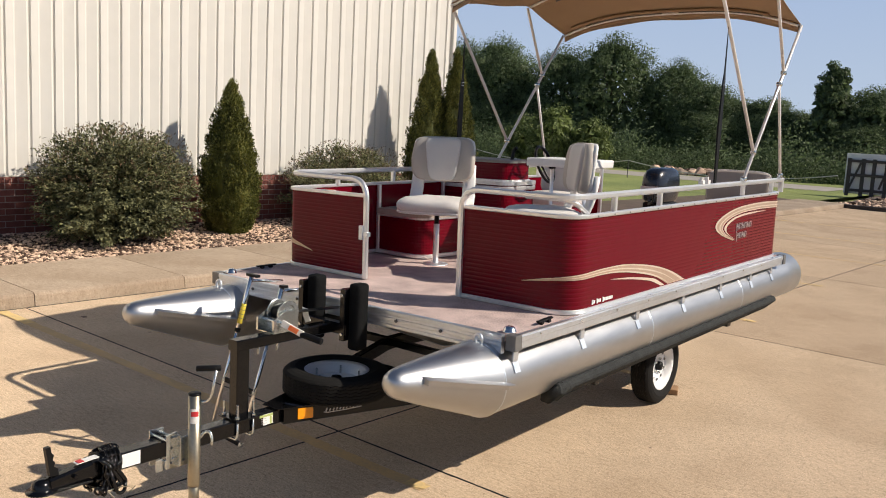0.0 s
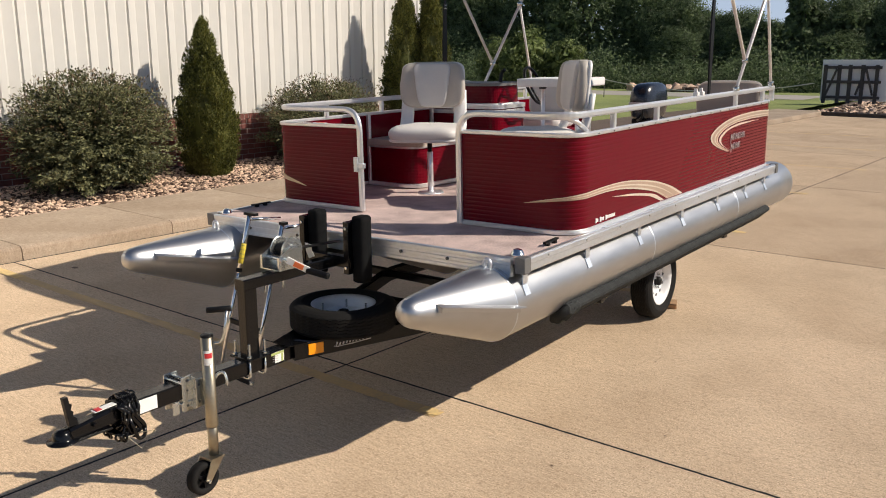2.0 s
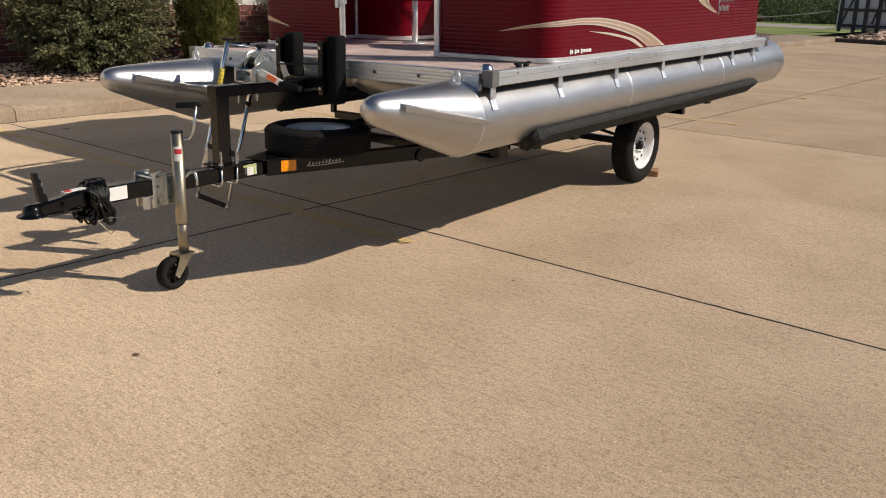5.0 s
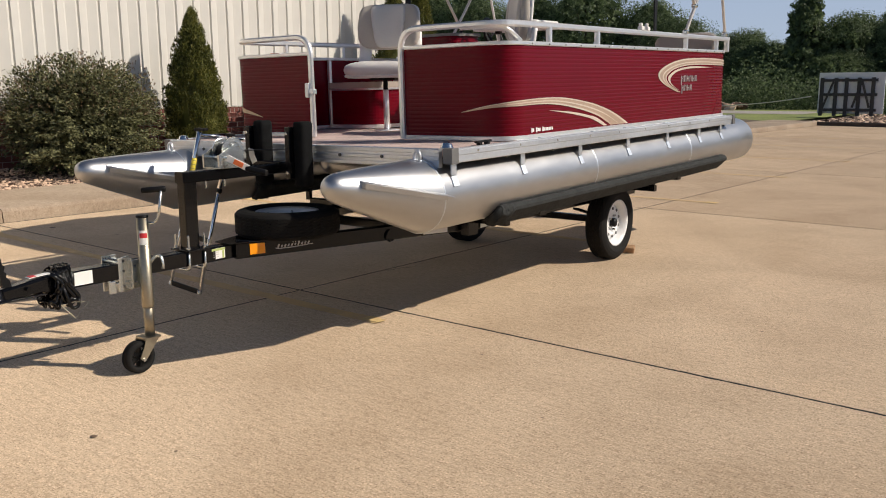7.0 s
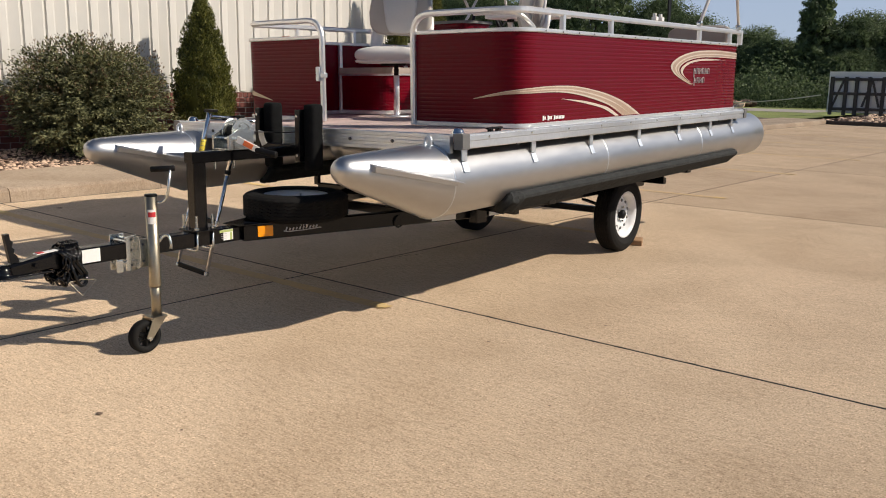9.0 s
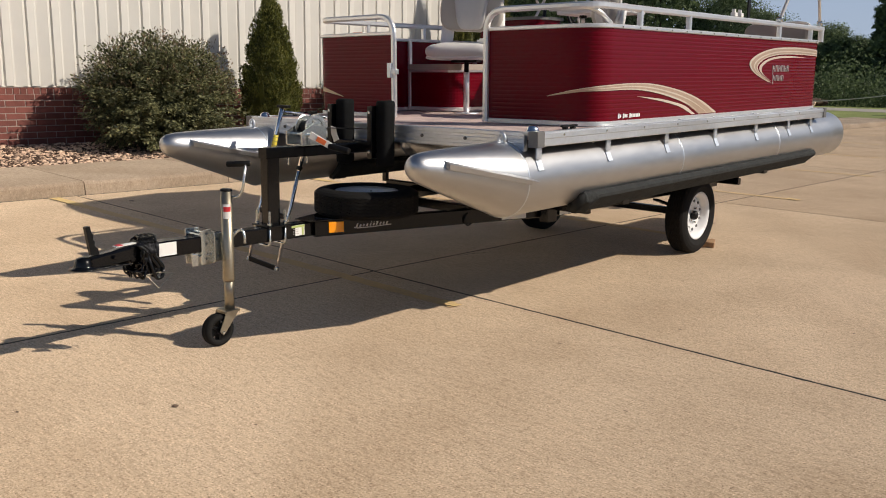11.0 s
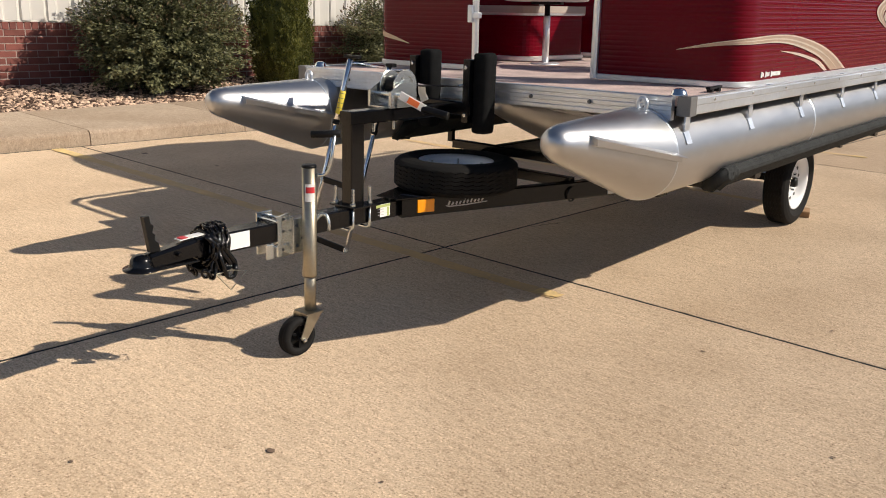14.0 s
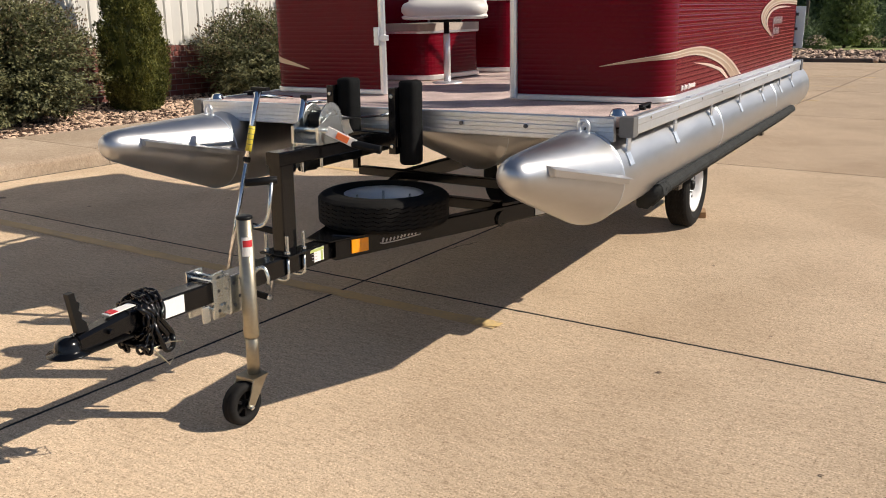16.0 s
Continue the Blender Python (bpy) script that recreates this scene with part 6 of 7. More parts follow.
for f in (0.66, 0.985):
    part("rung", sweep([TL.lerp(TL + OFF, f), TR.lerp(TR + OFF, f)], square(0.030, 0.014, 0.003), up=(0, 1, 0)), PLASTIC, ladder, "black tread rung")
    for top in (TL, TR):
        part("rung_end", rod(top.lerp(top + OFF, f - 0.012), top.lerp(top + OFF, f + 0.012), 0.0135, 12), ZINC, ladder)


# ---- planting ----
def leaf_mesh(centres, dirs, ups, lengths, widths):
    """Folded leaves: two triangles pairs each, as vertex and face lists."""
    n = len(centres)
    d = dirs / np.linalg.norm(dirs, axis=1, keepdims=True)
    s = np.cross(d, ups)
    s /= np.maximum(np.linalg.norm(s, axis=1, keepdims=True), 1e-6)
    k = np.cross(s, d)
    L, W = lengths[:, None], widths[:, None]
    base = centres - d * L * 0.5
    tip = centres + d * L * 0.5
    a = centres + s * W * 0.5 + k * W * 0.18
    c = centres - s * W * 0.5 + k * W * 0.18
    verts = np.stack([base, a, tip, c], 1).reshape(-1, 3)
    idx = np.arange(n)[:, None] * 4
    faces = np.concatenate([idx + np.array([[0, 1, 2]]), idx + np.array([[0, 2, 3]])], 1).reshape(-1, 3)
    order = np.arange(n * 4).reshape(n, 4)
    return verts.tolist(), [tuple(q) for q in order.tolist()]


def unit(rng, n):
    v = rng.normal(size=(n, 3))
    return v / np.linalg.norm(v, axis=1, keepdims=True)


def shrub(m, rx, ry, h, leaves, seed, label):
    rng = np.random.default_rng(seed)
    th = thing("shrub", m, label, "shrub", "shrubs along the wall")
    # stems
    bm = bmesh.new()
    for k in range(14):
        a = rng.uniform(0, 6.28)
        r = rng.uniform(0.1, 0.6)
        tube([(0.06 * math.cos(a), 0.06 * math.sin(a), 0), (rx * r * 0.6 * math.cos(a), ry * r * 0.6 * math.sin(a), h * 0.4), (rx * r * math.cos(a), ry * r * math.sin(a), h * 0.75)], 0.012, 6, bm=bm)
    part("stems", bm, BARK, th)
    # leafy shoots: each starts inside and grows outwards, denser below
    n_sh = 900
    u = unit(rng, n_sh)
    u[:, 2] = np.clip(u[:, 2], -0.8, 1)
    u[:, :2] *= 1 + 0.22 * np.clip(-u[:, 2:3], 0, 1)
    lump = np.array([noise.noise(Vector((*(q * 2.3 + seed),))) for q in u])
    reach = 0.80 + 0.20 * rng.random(n_sh) + 0.17 * lump
    reach[: n_sh // 9] += 0.10 * rng.random(n_sh // 9)
    centre = np.array([0, 0, h * 0.45])
    tipp = u * np.array([rx, ry, h * 0.53]) * reach[:, None] + centre
    per = leaves // n_sh
    rootp = centre + (tipp - centre) * 0.62
    t = rng.random((n_sh, per)) ** 0.6
    axis = tipp - rootp
    bend_up = np.array([0, 0, 0.06 * h])
    p = rootp[:, None] + axis[:, None] * t[..., None] + bend_up * (t ** 2)[..., None] * 0.6 + rng.normal(size=(n_sh, per, 3)) * np.array([0.045, 0.045, 0.020])
    p[..., 2] = np.maximum(p[..., 2], 0.02 + 0.03 * rng.random((n_sh, per)))
    d = axis[:, None] / np.linalg.norm(axis, axis=1)[:, None, None] * 0.7 + rng.normal(size=(n_sh, per, 3)) * np.array([0.7, 0.7, 0.30])
    n = n_sh * per
    v, f = leaf_mesh(p.reshape(-1, 3), d.reshape(-1, 3), unit(rng, n) * 0.50 + np.repeat(axis / np.linalg.norm(axis, axis=1)[:, None], per, 0) * 0.45 + np.array([0.05, 0, 0.75]), rng.uniform(0.036, 0.070, n), rng.uniform(0.018, 0.032, n))
    raw("foliage", v, f, BUSHLEAF, th, "small grey-green leaves")
    # heart of the shrub
    m2 = 5000
    p = unit(rng, m2) * rng.random((m2, 1)) ** 0.4 * np.array([rx * 0.62, ry * 0.62, h * 0.38]) + centre * 0.95
    v, f = leaf_mesh(p, unit(rng, m2), unit(rng, m2), rng.uniform(0.09, 0.15, m2), rng.uniform(0.07, 0.11, m2))
    raw("inner_foliage", v, f, BUSHLEAF, th)
    # pale new shoots standing up on top
    n2 = 1700
    u = unit(rng, n2)
    u[:, 2] = np.abs(u[:, 2]) * 0.9 + 0.1
    p = u * np.array([rx, ry, h * 0.55]) * rng.uniform(0.82, 1.05, (n2, 1)) * (1 + 0.16 * np.array([noise.noise(Vector((*(q * 1.9 + seed),))) for q in u]))[:, None] + centre
    v, f = leaf_mesh(p, u * 0.5 + rng.normal(scale=0.4, size=(n2, 3)) + np.array([0, 0, 0.6]), unit(rng, n2), rng.uniform(0.03, 0.06, n2), rng.uniform(0.012, 0.022, n2))
    raw("new_growth", v, f, SHOOT, th, "pale new shoots")
    return th


def arborvitae(m, radius, h, sprays, seed, label):
    rng = np.random.default_rng(seed)
    th = thing("arborvitae", m, label, "conifer", "conifers along the wall")
    part("trunk", rod((0, 0, -0.05), (0, 0, h * 0.5), 0.035, 10), BARK, th)

    def girth(f):
        return radius * np.interp(f, [0, 0.04, 0.13, 0.29, 0.44, 0.60, 0.71, 0.83, 0.90, 0.96, 1.0], [0.42, 0.60, 0.90, 1.0, 0.93, 0.77, 0.60, 0.41, 0.25, 0.14, 0.04])

    core = bmesh.new()
    rows = []
    for k in range(22):
        f = k / 21
        rows.append([core.verts.new((0.74 * girth(f) * (1 + 0.12 * math.sin(3 * a + 9 * f + seed)) * math.cos(a), 0.74 * girth(f) * (1 + 0.12 * math.sin(2 * a + 7 * f)) * math.sin(a), 0.02 + f * h * 0.90)) for a in np.linspace(0, 6.283, 21)[:-1]])
    for a, b_ in zip(rows, rows[1:]):
        for k in range(20):
            core.faces.new((a[k], a[(k + 1) % 20], b_[(k + 1) % 20], b_[k]))
    core.faces.new(rows[-1])
    part("inner_foliage", core, CEDARLEAF, th)
    # scale leaves gather in upright flame-shaped plumes of uneven reach
    per = 64
    n_pl = sprays // per
    f = rng.random(n_pl) ** 1.15 * 0.97
    a = rng.uniform(0, 6.283, n_pl)
    reach = girth(f) * (0.94 + 0.08 * rng.random(n_pl) + 0.06 * np.array([noise.noise(Vector((math.cos(q) * 1.6, math.sin(q) * 1.6, z * 3 + seed))) for q, z in zip(a, f * h)]))
    out = np.stack([np.cos(a), np.sin(a), np.zeros(n_pl)], 1)
    foot = out * (reach - 0.05)[:, None] + np.array([0, 0, 1.0]) * np.maximum(0.01, f * h - 0.13 - 0.04 * f)[:, None]
    lean = out * rng.uniform(0.12, 0.50, (n_pl, 1)) * np.clip(1.15 - f, 0.15, 1)[:, None] + np.array([0, 0, 1.0]) + rng.normal(scale=0.13, size=(n_pl, 3))
    length = rng.uniform(0.13, 0.24, n_pl) * (0.75 + h / 9)
    t = rng.random((n_pl, per))
    girdle = (0.016 + 0.060 * np.sin(np.pi * np.clip(t, 0.02, 1) ** 0.75)) * rng.uniform(0.8, 1.25, (n_pl, 1))
    round_ = unit(rng, n_pl * per).reshape(n_pl, per, 3)
    p = foot[:, None] + lean[:, None] * (length[:, None] * t)[..., None] + round_ * girdle[..., None] * rng.uniform(0.6, 1.0, (n_pl, per, 1))
    sprays = n_pl * per
    d = (lean[:, None] * 0.8 + round_ * 0.55).reshape(-1, 3) + rng.normal(scale=0.28, size=(sprays, 3))
    ups = round_.reshape(-1, 3) * 0.9 + np.repeat(out, per, 0) * 0.5 + rng.normal(scale=0.35, size=(sprays, 3))
    v, fc = leaf_mesh(p.reshape(-1, 3), d, ups, rng.uniform(0.028, 0.056, sprays) * (0.7 + h / 8), rng.uniform(0.014, 0.026, sprays) * (0.7 + h / 8))
    raw("foliage", v, fc, CEDARLEAF, th, "dense yellow-green scale foliage")
    return th


shrub(pose(-7.62, 3.02, 0.15), 0.92, 1.16, 1.66, 34000, 1, "broad rounded grey-green shrub in the gravel bed")
shrub(pose(-7.70, 7.45, 0.15), 0.80, 1.32, 1.50, 22000, 2, "lower rounded grey-green shrub between the conifers")
arborvitae(pose(-7.72, 4.95, 0.17), 0.455, 2.43, 44000, 3, "single cone-shaped arborvitae in the gravel bed")
arborvitae(pose(-7.64, 9.53, 0.17), 0.44, 3.31, 44000, 5, "tall cone-shaped arborvitae near the building corner")
arborvitae(pose(-7.27, 9.88, 0.17), 0.42, 3.34, 44000, 6, "tallest cone-shaped arborvitae at the building corner")


# ---- distance: glowing ring painted as hazy low sky, lawn, track, woods ----
# added emissive ring: brightens the low sky, haze painted as a height gradient
SKYGLOW = bpy.data.materials.new("sky_glow")
SKYGLOW.use_nodes = True
hn, hl = SKYGLOW.node_tree.nodes, SKYGLOW.node_tree.links
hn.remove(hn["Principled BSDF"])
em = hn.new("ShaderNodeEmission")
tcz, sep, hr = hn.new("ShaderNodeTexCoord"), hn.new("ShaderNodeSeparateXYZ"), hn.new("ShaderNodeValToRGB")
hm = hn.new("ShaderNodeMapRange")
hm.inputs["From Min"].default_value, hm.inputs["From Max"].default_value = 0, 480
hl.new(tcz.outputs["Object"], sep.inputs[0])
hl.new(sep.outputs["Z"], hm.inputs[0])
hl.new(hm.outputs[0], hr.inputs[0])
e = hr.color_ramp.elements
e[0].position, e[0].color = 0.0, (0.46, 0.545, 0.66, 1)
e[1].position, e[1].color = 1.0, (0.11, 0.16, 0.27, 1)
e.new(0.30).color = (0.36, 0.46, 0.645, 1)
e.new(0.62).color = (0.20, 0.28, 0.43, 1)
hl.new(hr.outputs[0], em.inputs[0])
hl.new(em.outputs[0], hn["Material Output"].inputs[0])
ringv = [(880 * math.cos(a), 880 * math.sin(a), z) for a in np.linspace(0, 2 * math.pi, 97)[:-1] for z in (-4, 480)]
hazy = raw("backdrop", ringv, [(2 * i, 2 * i + 1, (2 * i + 3) % 192, (2 * i + 2) % 192) for i in range(96)], SKYGLOW)
tagged(hazy, "glowing backdrop ring painted as pale blue hazy sky low over the horizon", "sky", kind="structure")


lawn = raw("lawn", [(-120, 13.6, 0.11), (-6.62, 13.6, 0.11), (-5.75, 28.2, 0.11), (-5.75, 140, 0.11), (-120, 140, 0.11)], [(0, 1, 2, 3, 4)], GRASS)
tagged(lawn, "mown green lawn beyond the building", "lawn", kind="structure")
track = raw("gravel_track", [(-120, 34.5, 0.12), (-7.5, 36.0, 0.12), (-7.5, 40.5, 0.12), (-120, 41.0, 0.12)], [(0, 1, 2, 3)], TRACK)
tagged(track, "pale gravel track behind the lawn", "track", kind="structure")
bedside = raw("gravel_island", [(-5.1, 28.0, 0.05), (-2.4, 27.6, 0.05), (3.5, 29.6, 0.05), (14, 30.5, 0.05), (14, 37, 0.07), (-5.6, 37, 0.07)], [(0, 1, 2, 3, 4, 5)], SOIL)
tagged(bedside, "soil of the raised gravel island at the lot's end", "soil", kind="structure")
verge = raw("lawn_strip", [(-5.7, 36.5, 0.09), (40, 36.5, 0.09), (40, 140, 0.09), (-5.7, 140, 0.09)], [(0, 1, 2, 3)], GRASS)
tagged(verge, "rough green verge in front of the woods", "lawn", kind="structure")
part("bed_edging", sweep([(-5.1, 27.9, 0.06), (-2.4, 27.5, 0.06), (3.5, 29.5, 0.06), (14, 30.4, 0.06)], square(0.14, 0.14, 0.02)), EDGING)
tagged(bpy.data.objects["bed_edging"], "dark timber edging of the gravel island", "edging", kind="structure")
stones("island_gravel", (-5.0, 8.0, 28.0, 37.0), 3600, 0.085, lambda x: 0.05, 8, pose(0, 0, 0), "pale gravel of the island at the lot's end")
stones("track_rocks", (-18.5, -12.5, 41.5, 43.5), 70, 0.34, lambda x: 0.10, 12, pose(0, 0, 0), "heap of pale broken rocks beside the track")


def crown_mesh(seed, h, w, clumps, per, size):
    """A crown of many small leaf clusters on uneven boughs."""
    rng = np.random.default_rng(seed)
    c = []
    while len(c) < clumps:
        f = rng.random()
        rad = w * 0.5 * np.interp(f, [0, 0.2, 0.5, 0.8, 1], [0.55, 0.92, 1.0, 0.72, 0.22]) * (0.45 + 0.55 * rng.random() ** 0.5)
        a = rng.uniform(0, 6.283)
        c.append((rad * math.cos(a), rad * math.sin(a), h * (0.10 + 0.86 * f)))
    c = np.array(c)
    n = clumps * per
    u = unit(rng, n)
    sizes = np.repeat(rng.uniform(0.7, 1.35, clumps), per)[:, None] * w * 0.115
    p = np.repeat(c, per, 0) + u * sizes * np.array([1.15, 1.15, 0.8]) * rng.uniform(0.55, 1.05, (n, 1))
    v, f = leaf_mesh(p, np.cross(u, unit(rng, n)) + unit(rng, n) * 0.35, u * 1.2 + np.repeat(c / np.linalg.norm(c, axis=1)[:, None], per, 0) * 0.5 + np.array([0, 0, 0.2]), rng.uniform(0.75, 1.25, n) * size, rng.uniform(0.5, 0.85, n) * size)
    # shaded inner leaves that fill the crown
    m = n // 4
    g = rng.random(m)
    a = rng.uniform(0, 6.283, m)
    rad = w * 0.46 * np.interp(g, [0, 0.2, 0.5, 0.8, 1], [0.55, 0.92, 1.0, 0.72, 0.22]) * rng.random(m) ** 0.45
    q = np.stack([rad * np.cos(a), rad * np.sin(a), h * (0.06 + 0.84 * g)], 1)
    v2, f2 = leaf_mesh(q, unit(rng, m), unit(rng, m), rng.uniform(2.4, 3.8, m) * size, rng.uniform(1.8, 2.8, m) * size)
    f += [tuple(i + len(v) for i in t) for t in f2]
    v += v2
    return v, f, c


def tree(m, seed, h, w, material, label, group="trees of the wood edge", clumps=120, per=120, size=0.17, name="tree"):
    th = thing(name, m, label, "tree", group)
    v, f, c = crown_mesh(seed, h, w, clumps, per, size)
    rng = random.Random(seed)
    bm = tube([(0, 0, -0.1), (0.03, 0.05, h * 0.25), (-0.05, 0.02, h * 0.55), (0.02, 0, h * 0.85)], 1.0, 8, bm=None, scales=[0.022 * h, 0.018 * h, 0.012 * h, 0.004 * h])
    for k in range(9):
        e = c[rng.randrange(len(c))]
        z0 = min(h * (0.2 + 0.06 * k), e[2] * 0.9)
        tube([(0, 0, z0), (e[0] * 0.5, e[1] * 0.5, (z0 + e[2]) / 2 + 0.1), (e[0], e[1], e[2])], 1.0, 6, bm=bm, scales=[0.009 * h, 0.006 * h, 0.002 * h])
    part("trunk", bm, BARK, th)
    raw("crown", v, f, material, th)
    return th


kinds = [tree(pose(-44, 61, 0), 11, 10.6, 8.0, TREELEAF, "broad dark green deciduous tree at the wood edge"),
         tree(pose(-31.5, 60, 0), 12, 10.2, 8.6, TREELEAF, "broad dark green deciduous tree at the wood edge"),
         tree(pose(-5, 61, 0), 13, 7.4, 7.4, TREELEAF, "broad dark green deciduous tree at the wood edge"),
         tree(pose(-13.75, 58, 0), 14, 7.9, 3.0, TREELEAF, "narrow vine-covered tree standing above its neighbours", clumps=70)]
rng = random.Random(21)
rowdata = [(-41.5, 60, 8.9, 1), (-36, 60, 9.4, 0), (-26.3, 61, 8.3, 1), (-23.3, 60, 6.4, 2), (-20.6, 60, 5.1, 2), (-18.4, 60, 5.3, 2), (-16.2, 60, 4.4, 2), (-11.4, 60, 6.1, 2), (-8.4, 61, 6.3, 2), (-49, 62, 10.6, 0), (-55, 64, 11, 1), (-62, 66, 11, 0),
           (-1, 60, 7.4, 1), (4, 60, 7.6, 0), (9, 61, 8.0, 1), (15, 62, 8.0, 0), (21, 62, 8.4, 1), (28, 63, 8.6, 0)]
for k in range(16):
    x = -70 + 6.6 * k + rng.uniform(-1, 1)
    rowdata.append((x, 66 + rng.uniform(-2, 3), rng.uniform(3.6, 4.2) if -23 < x < -14 else rng.uniform(5.4, 6.4), k % 3))
for k in range(19):
    rowdata.append((-66 + 4.9 * k + rng.uniform(-1, 1), 57.5 + rng.uniform(-1.5, 1.0), rng.uniform(3.0, 4.6), rng.choice((1, 2))))
for x, y, hh, k in rowdata:
    src = kinds[k]
    base = (10.6, 10.2, 7.4, 7.7)[k]
    copy_thing(src, pose(x, y, 0, 0, 0, rng.uniform(0, 360)) @ Matrix.Diagonal((max(hh / base, 0.62), max(hh / base, 0.62), hh / base, 1)))
# woods closing the place behind the lot
rngn = np.random.default_rng(8)
n = 16000
ang = rngn.uniform(math.pi * 0.97, math.pi * 1.95, n)
rad = 52 + rngn.uniform(0, 6, n)
p = np.stack([rad * np.cos(ang), rad * np.sin(ang), 7.5 * rngn.random(n) * (0.75 + 0.25 * np.sin(ang * 23) * np.sin(ang * 9))], 1)
v, f = leaf_mesh(p, unit(rngn, n), unit(rngn, n) - p / 60, rngn.uniform(0.7, 1.2, n), rngn.uniform(0.5, 0.9, n))
tagged(raw("wood_edge", v, f, TREELEAF, None, "dark green wood edge closing the lot behind"), category="woods", kind="stuff")
# low growth closing the wood edge
rngn = np.random.default_rng(5)
n = 70000
x = rngn.uniform(-52, 22, n)
p = np.stack([x, 44.8 + rngn.uniform(-0.8, 3.0, n) + 0.6 * np.sin(x * 0.7), np.abs(rngn.normal(scale=1.15, size=n)) * (0.75 + 0.35 * np.sin(x * 0.9) * np.sin(x * 0.37)) + 0.1], 1)
v, f = leaf_mesh(p, unit(rngn, n), unit(rngn, n) + np.array([0, -0.6, 0.5]), rngn.uniform(0.11, 0.20, n), rngn.uniform(0.08, 0.14, n))
tagged(raw("undergrowth", v, f, TREELEAF, None, "dense dark undergrowth along the wood edge"), category="undergrowth", kind="stuff")
for x, y, hh, sd in ((-24.5, 40.5, 3.6, 31), (-22.2, 41, 2.8, 32), (-27.5, 42, 3.0, 33)):
    tree(pose(x, y, 0.1), sd, hh, hh * 0.95, PALELEAF, "young light green tree in front of the woods", "young trees", 45, 50, 0.16)
tree(pose(-3.05, 40.0, 0.05), 41, 3.3, 2.4, PALELEAF, "small ornamental tree in the gravel island", "young trees", 60, 90, 0.085)
for x, y, r, sd in ((-3.95, 38.2, 0.6, 51), (-2.2, 41.0, 0.55, 52), (-1.4, 41.5, 0.5, 53)):
    th = thing("flowering_shrub", pose(x, y, 0.05), "low green shrub with pale cream flowers", "shrub", "shrubs of the island")
    rn = np.random.default_rng(sd)
    u = unit(rn, 1800)
    u[:, 2] = np.abs(u[:, 2])
    v, f = leaf_mesh(u * r * rn.uniform(0.7, 1.0, (1800, 1)) * np.array([1.2, 1, 1]), unit(rn, 1800), u, rn.uniform(0.08, 0.14, 1800), rn.uniform(0.04, 0.08, 1800))
    raw("foliage", v, f, PALELEAF, th)
    u = unit(rn, 260)
    u[:, 2] = np.abs(u[:, 2]) + 0.4
    v, f = leaf_mesh(u / np.linalg.norm(u, axis=1, keepdims=True) * r * 1.02, unit(rn, 260), u, rn.uniform(0.08, 0.13, 260), rn.uniform(0.05, 0.09, 260))
    raw("flowers", v, f, FLOWER, th)

# a leafless tree beside the board
bare = thing("bare_tree", pose(-6.4, 50, 0.05), "thin leafless grey tree in front of the woods", "tree")
rng = random.Random(61)
part("trunk", tube([(0, 0, -0.1), (0.05, 0, 2.2), (-0.05, 0.03, 4.4), (0.06, 0, 6.6)], 1.0, 8, scales=[0.13, 0.10, 0.065, 0.02]), BARK, bare)
for k in range(26):
    z0 = 2.6 + 0.15 * k
    a = rng.uniform(0, 6.28)
    r = rng.uniform(0.5, 1.15) * (1.15 - z0 / 9)
    top = (r * math.cos(a), r * math.sin(a), z0 + rng.uniform(0.7, 1.5))
    bm = tube([(0, 0, z0), (top[0] * 0.5, top[1] * 0.5, z0 + 0.35), top], 1.0, 5, scales=[0.030, 0.020, 0.006])
    for j in range(4):
        f = rng.uniform(0.4, 0.95)
        p = Vector((0, 0, z0)).lerp(Vector(top), f)
        tube([p, p + Vector((rng.uniform(-0.4, 0.4), rng.uniform(-0.4, 0.4), rng.uniform(0.2, 0.6)))], 0.009, 4, bm=bm)
    part("branch", bm, BARK, bare)

# the back of a large board on dark timbers
board = thing("sign_board", pose(-6.05, 33.0, 0.05, 0, 0, 2), "back of a large white board braced with dark timbers", "board")
part("panel", box((1.38, 0.06, 1.02), (2.76, 0.05, 1.60), 0.01), BOARD, board, "white board panel")
for x in (0.16, 0.75, 1.20, 1.72, 2.3):
    part("post", box((x, -0.02, 0.87), (0.15, 0.10, 1.50), 0.01), TIMBER, board)
for z in (1.52, 0.96, 0.36):
    part("rail", box((1.30, -0.085, z), (2.4, 0.05, 0.11), 0.01), TIMBER, board)
for x0, x1 in ((0.24, 0.66), (1.85, 1.5), (1.85, 2.2)):
    part("diagonal_brace", sweep([(x0, -0.11, 0.42 if x0 < 1 else 1.50), (x1, -0.11, 1.46 if x0 < 1 else 0.45)], square(0.09, 0.04, 0.005), up=(0, 1, 0)), TIMBER, board)
board.matrix_world = board.matrix_world @ Matrix.Diagonal((0.86, 1, 0.98, 1))

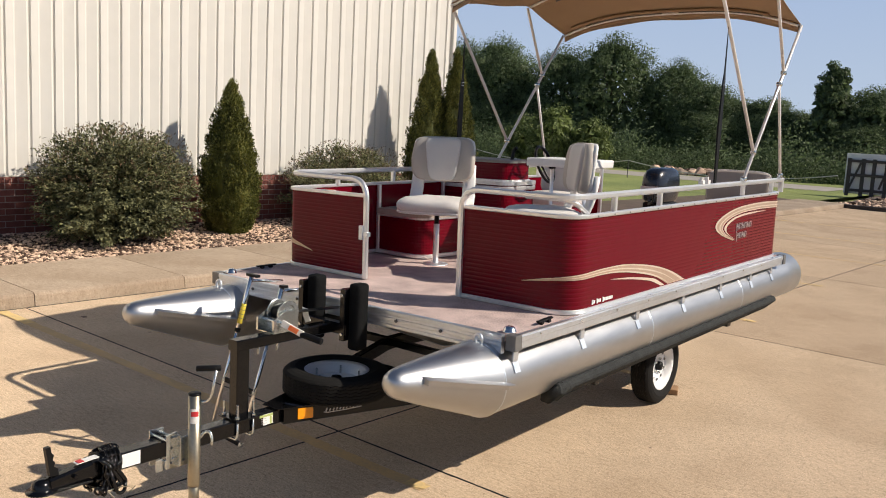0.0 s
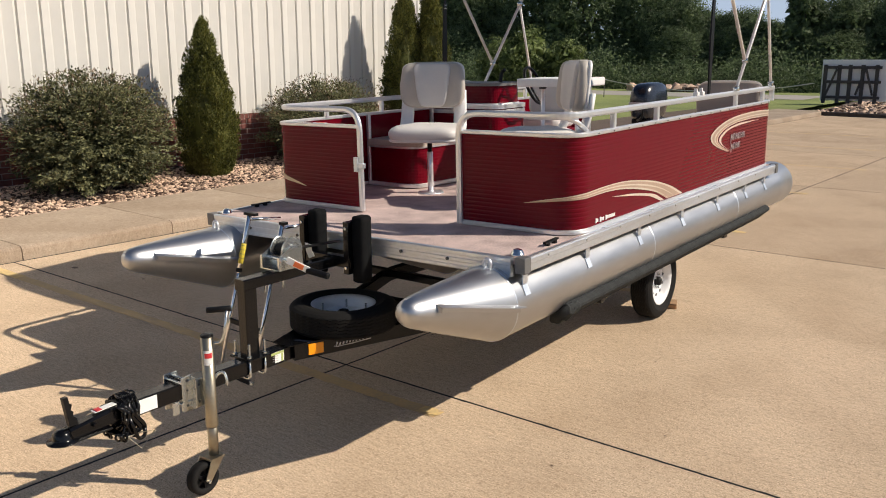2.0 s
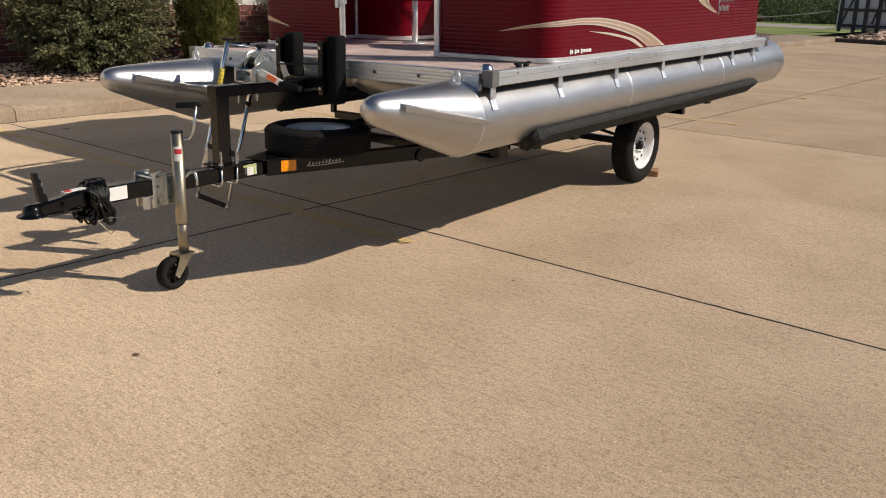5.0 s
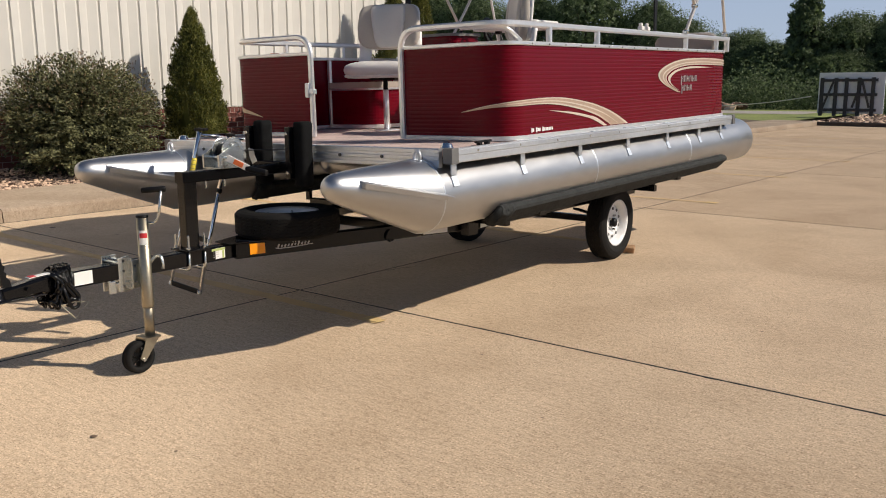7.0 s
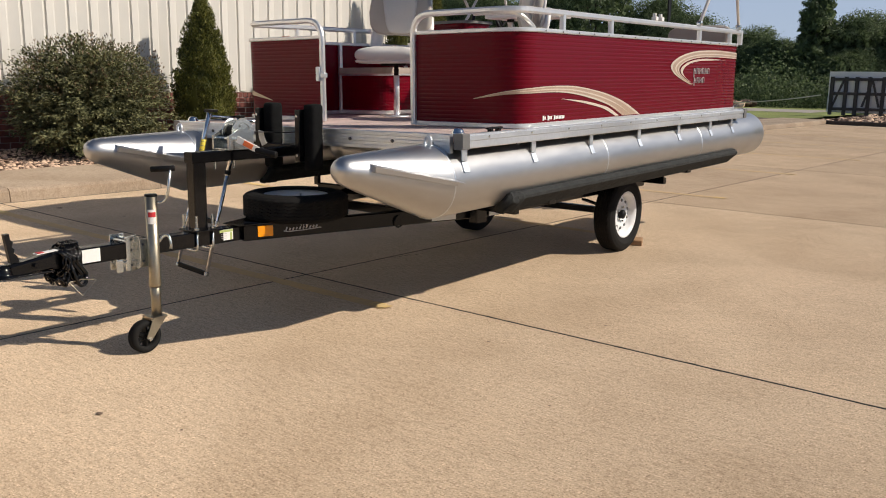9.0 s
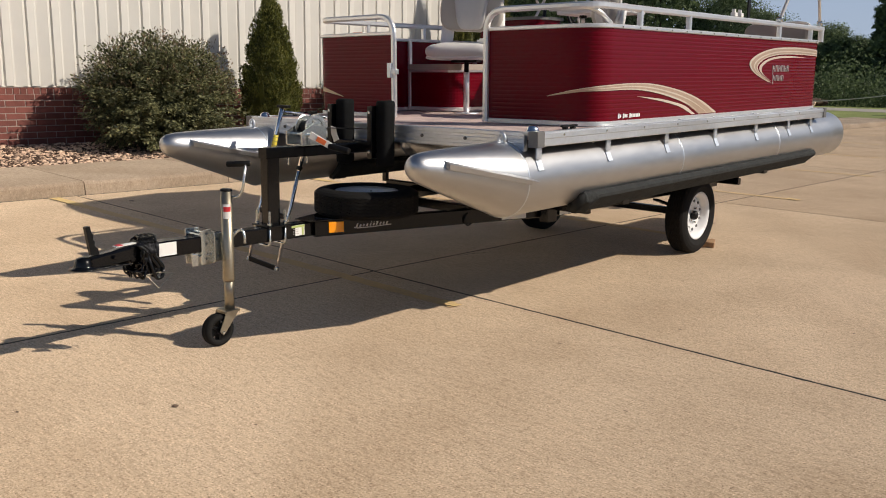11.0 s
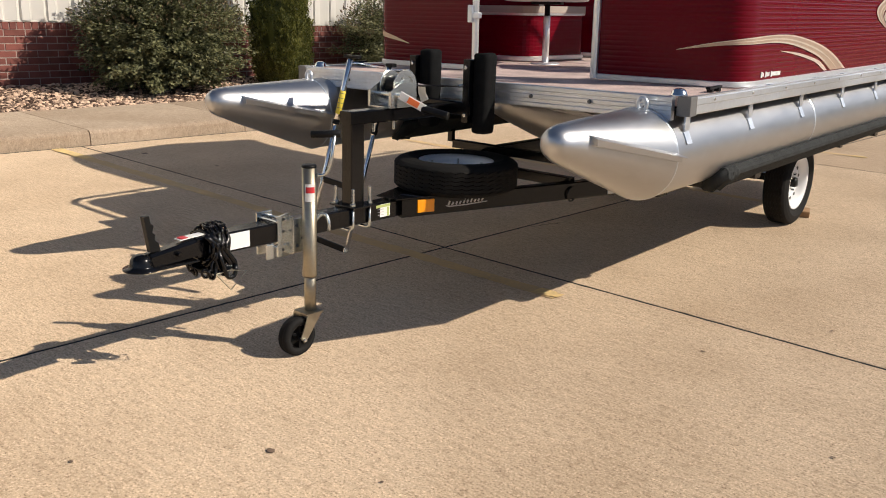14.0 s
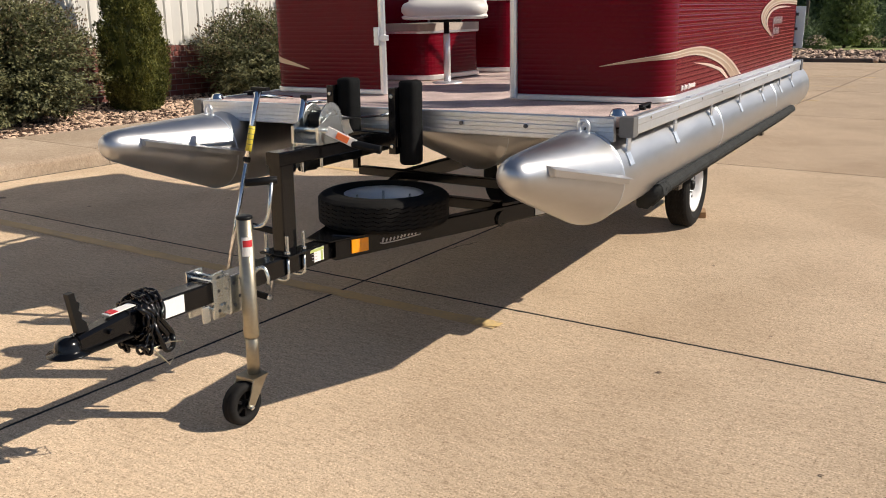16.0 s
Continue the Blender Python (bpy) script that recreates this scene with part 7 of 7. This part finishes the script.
rope = thing("rope_barrier", pose(0, 0, 0), "sagging white rope strung between short posts", "rope barrier")
pts = []
for k in range(4):
    xa, xb = -6.3 - 9.5 * k, -6.3 - 9.5 * (k + 1)
    for j in range(12):
        t = j / 12
        pts.append((xa + (xb - xa) * t, 33.0 + 0.6 * k + 0.6 * t, 0.92 - 1.7 * t * (1 - t)))
part("rope", tube(pts, 0.022, 6), ROPE, rope)
for k in range(1, 4):
    part("post", rod((-6.3 - 9.5 * k, 33.0 + 0.6 * k, 0.1), (-6.3 - 9.5 * k, 33.0 + 0.6 * k, 0.98), 0.020, 10), TIMBER, rope)


# ---- brick base of the building: stretchers below, a rowlock on top ----
BH, BL, RL = 0.0865, 0.262, 0.090
CAPH = 0.092


def brick_mesh(name, dx, dy, dz):
    bm = box((0, 0, 0), (dx, dy, dz), 0.004, seg=1)
    me = bpy.data.meshes.new(name)
    bm.to_mesh(me)
    bm.free()
    me.materials.append(BRICK)
    return me


stretcher, rowlock = brick_mesh("brick", 0.05, BL - 0.011, BH - 0.011), brick_mesh("rowlock_brick", 0.055, RL - 0.011, CAPH - 0.006)
rest_v, rest_f = [], []
tmpl = [v.co[:] for v in stretcher.vertices], [tuple(p.vertices) for p in stretcher.polygons]
tmpl2 = [v.co[:] for v in rowlock.vertices], [tuple(p.vertices) for p in rowlock.polygons]
rng = random.Random(77)


def lay(me, tm, name, y, z):
    """A brick of its own where the wall shows best; the rest joined."""
    off = rng.uniform(-0.0025, 0.0025)
    if (0.2 < y < 1.9 or 4.9 < y < 6.4) and z > 0.15:
        shared(name, me, building, pose(WALLX - 0.014 + off, y, z, 0, 0, rng.uniform(-0.4, 0.4)))
    elif -1.5 < y < Y1:
        v0 = len(rest_v)
        rest_v.extend((a + WALLX - 0.014 + off, b_ + y, c + z) for a, b_, c in tm[0])
        rest_f.extend(tuple(i + v0 for i in q) for q in tm[1])


ztop = BRICKTOP - CAPH / 2 - 0.003
for k in range(int((Y1 + 1.6) / RL)):
    lay(rowlock, tmpl2, "rowlock_brick", -1.6 + (k + 0.5) * RL, ztop)
for c in range(9):
    for k in range(int((Y1 + 1.6) / BL)):
        lay(stretcher, tmpl, "brick", -1.6 + (k + 0.5 + 0.5 * (c % 2)) * BL, BRICKTOP - CAPH - (c + 0.5) * BH)
raw("brickwork", rest_v, rest_f, BRICK, building, "more red bricks of the same wall")["kind"] = "stuff"
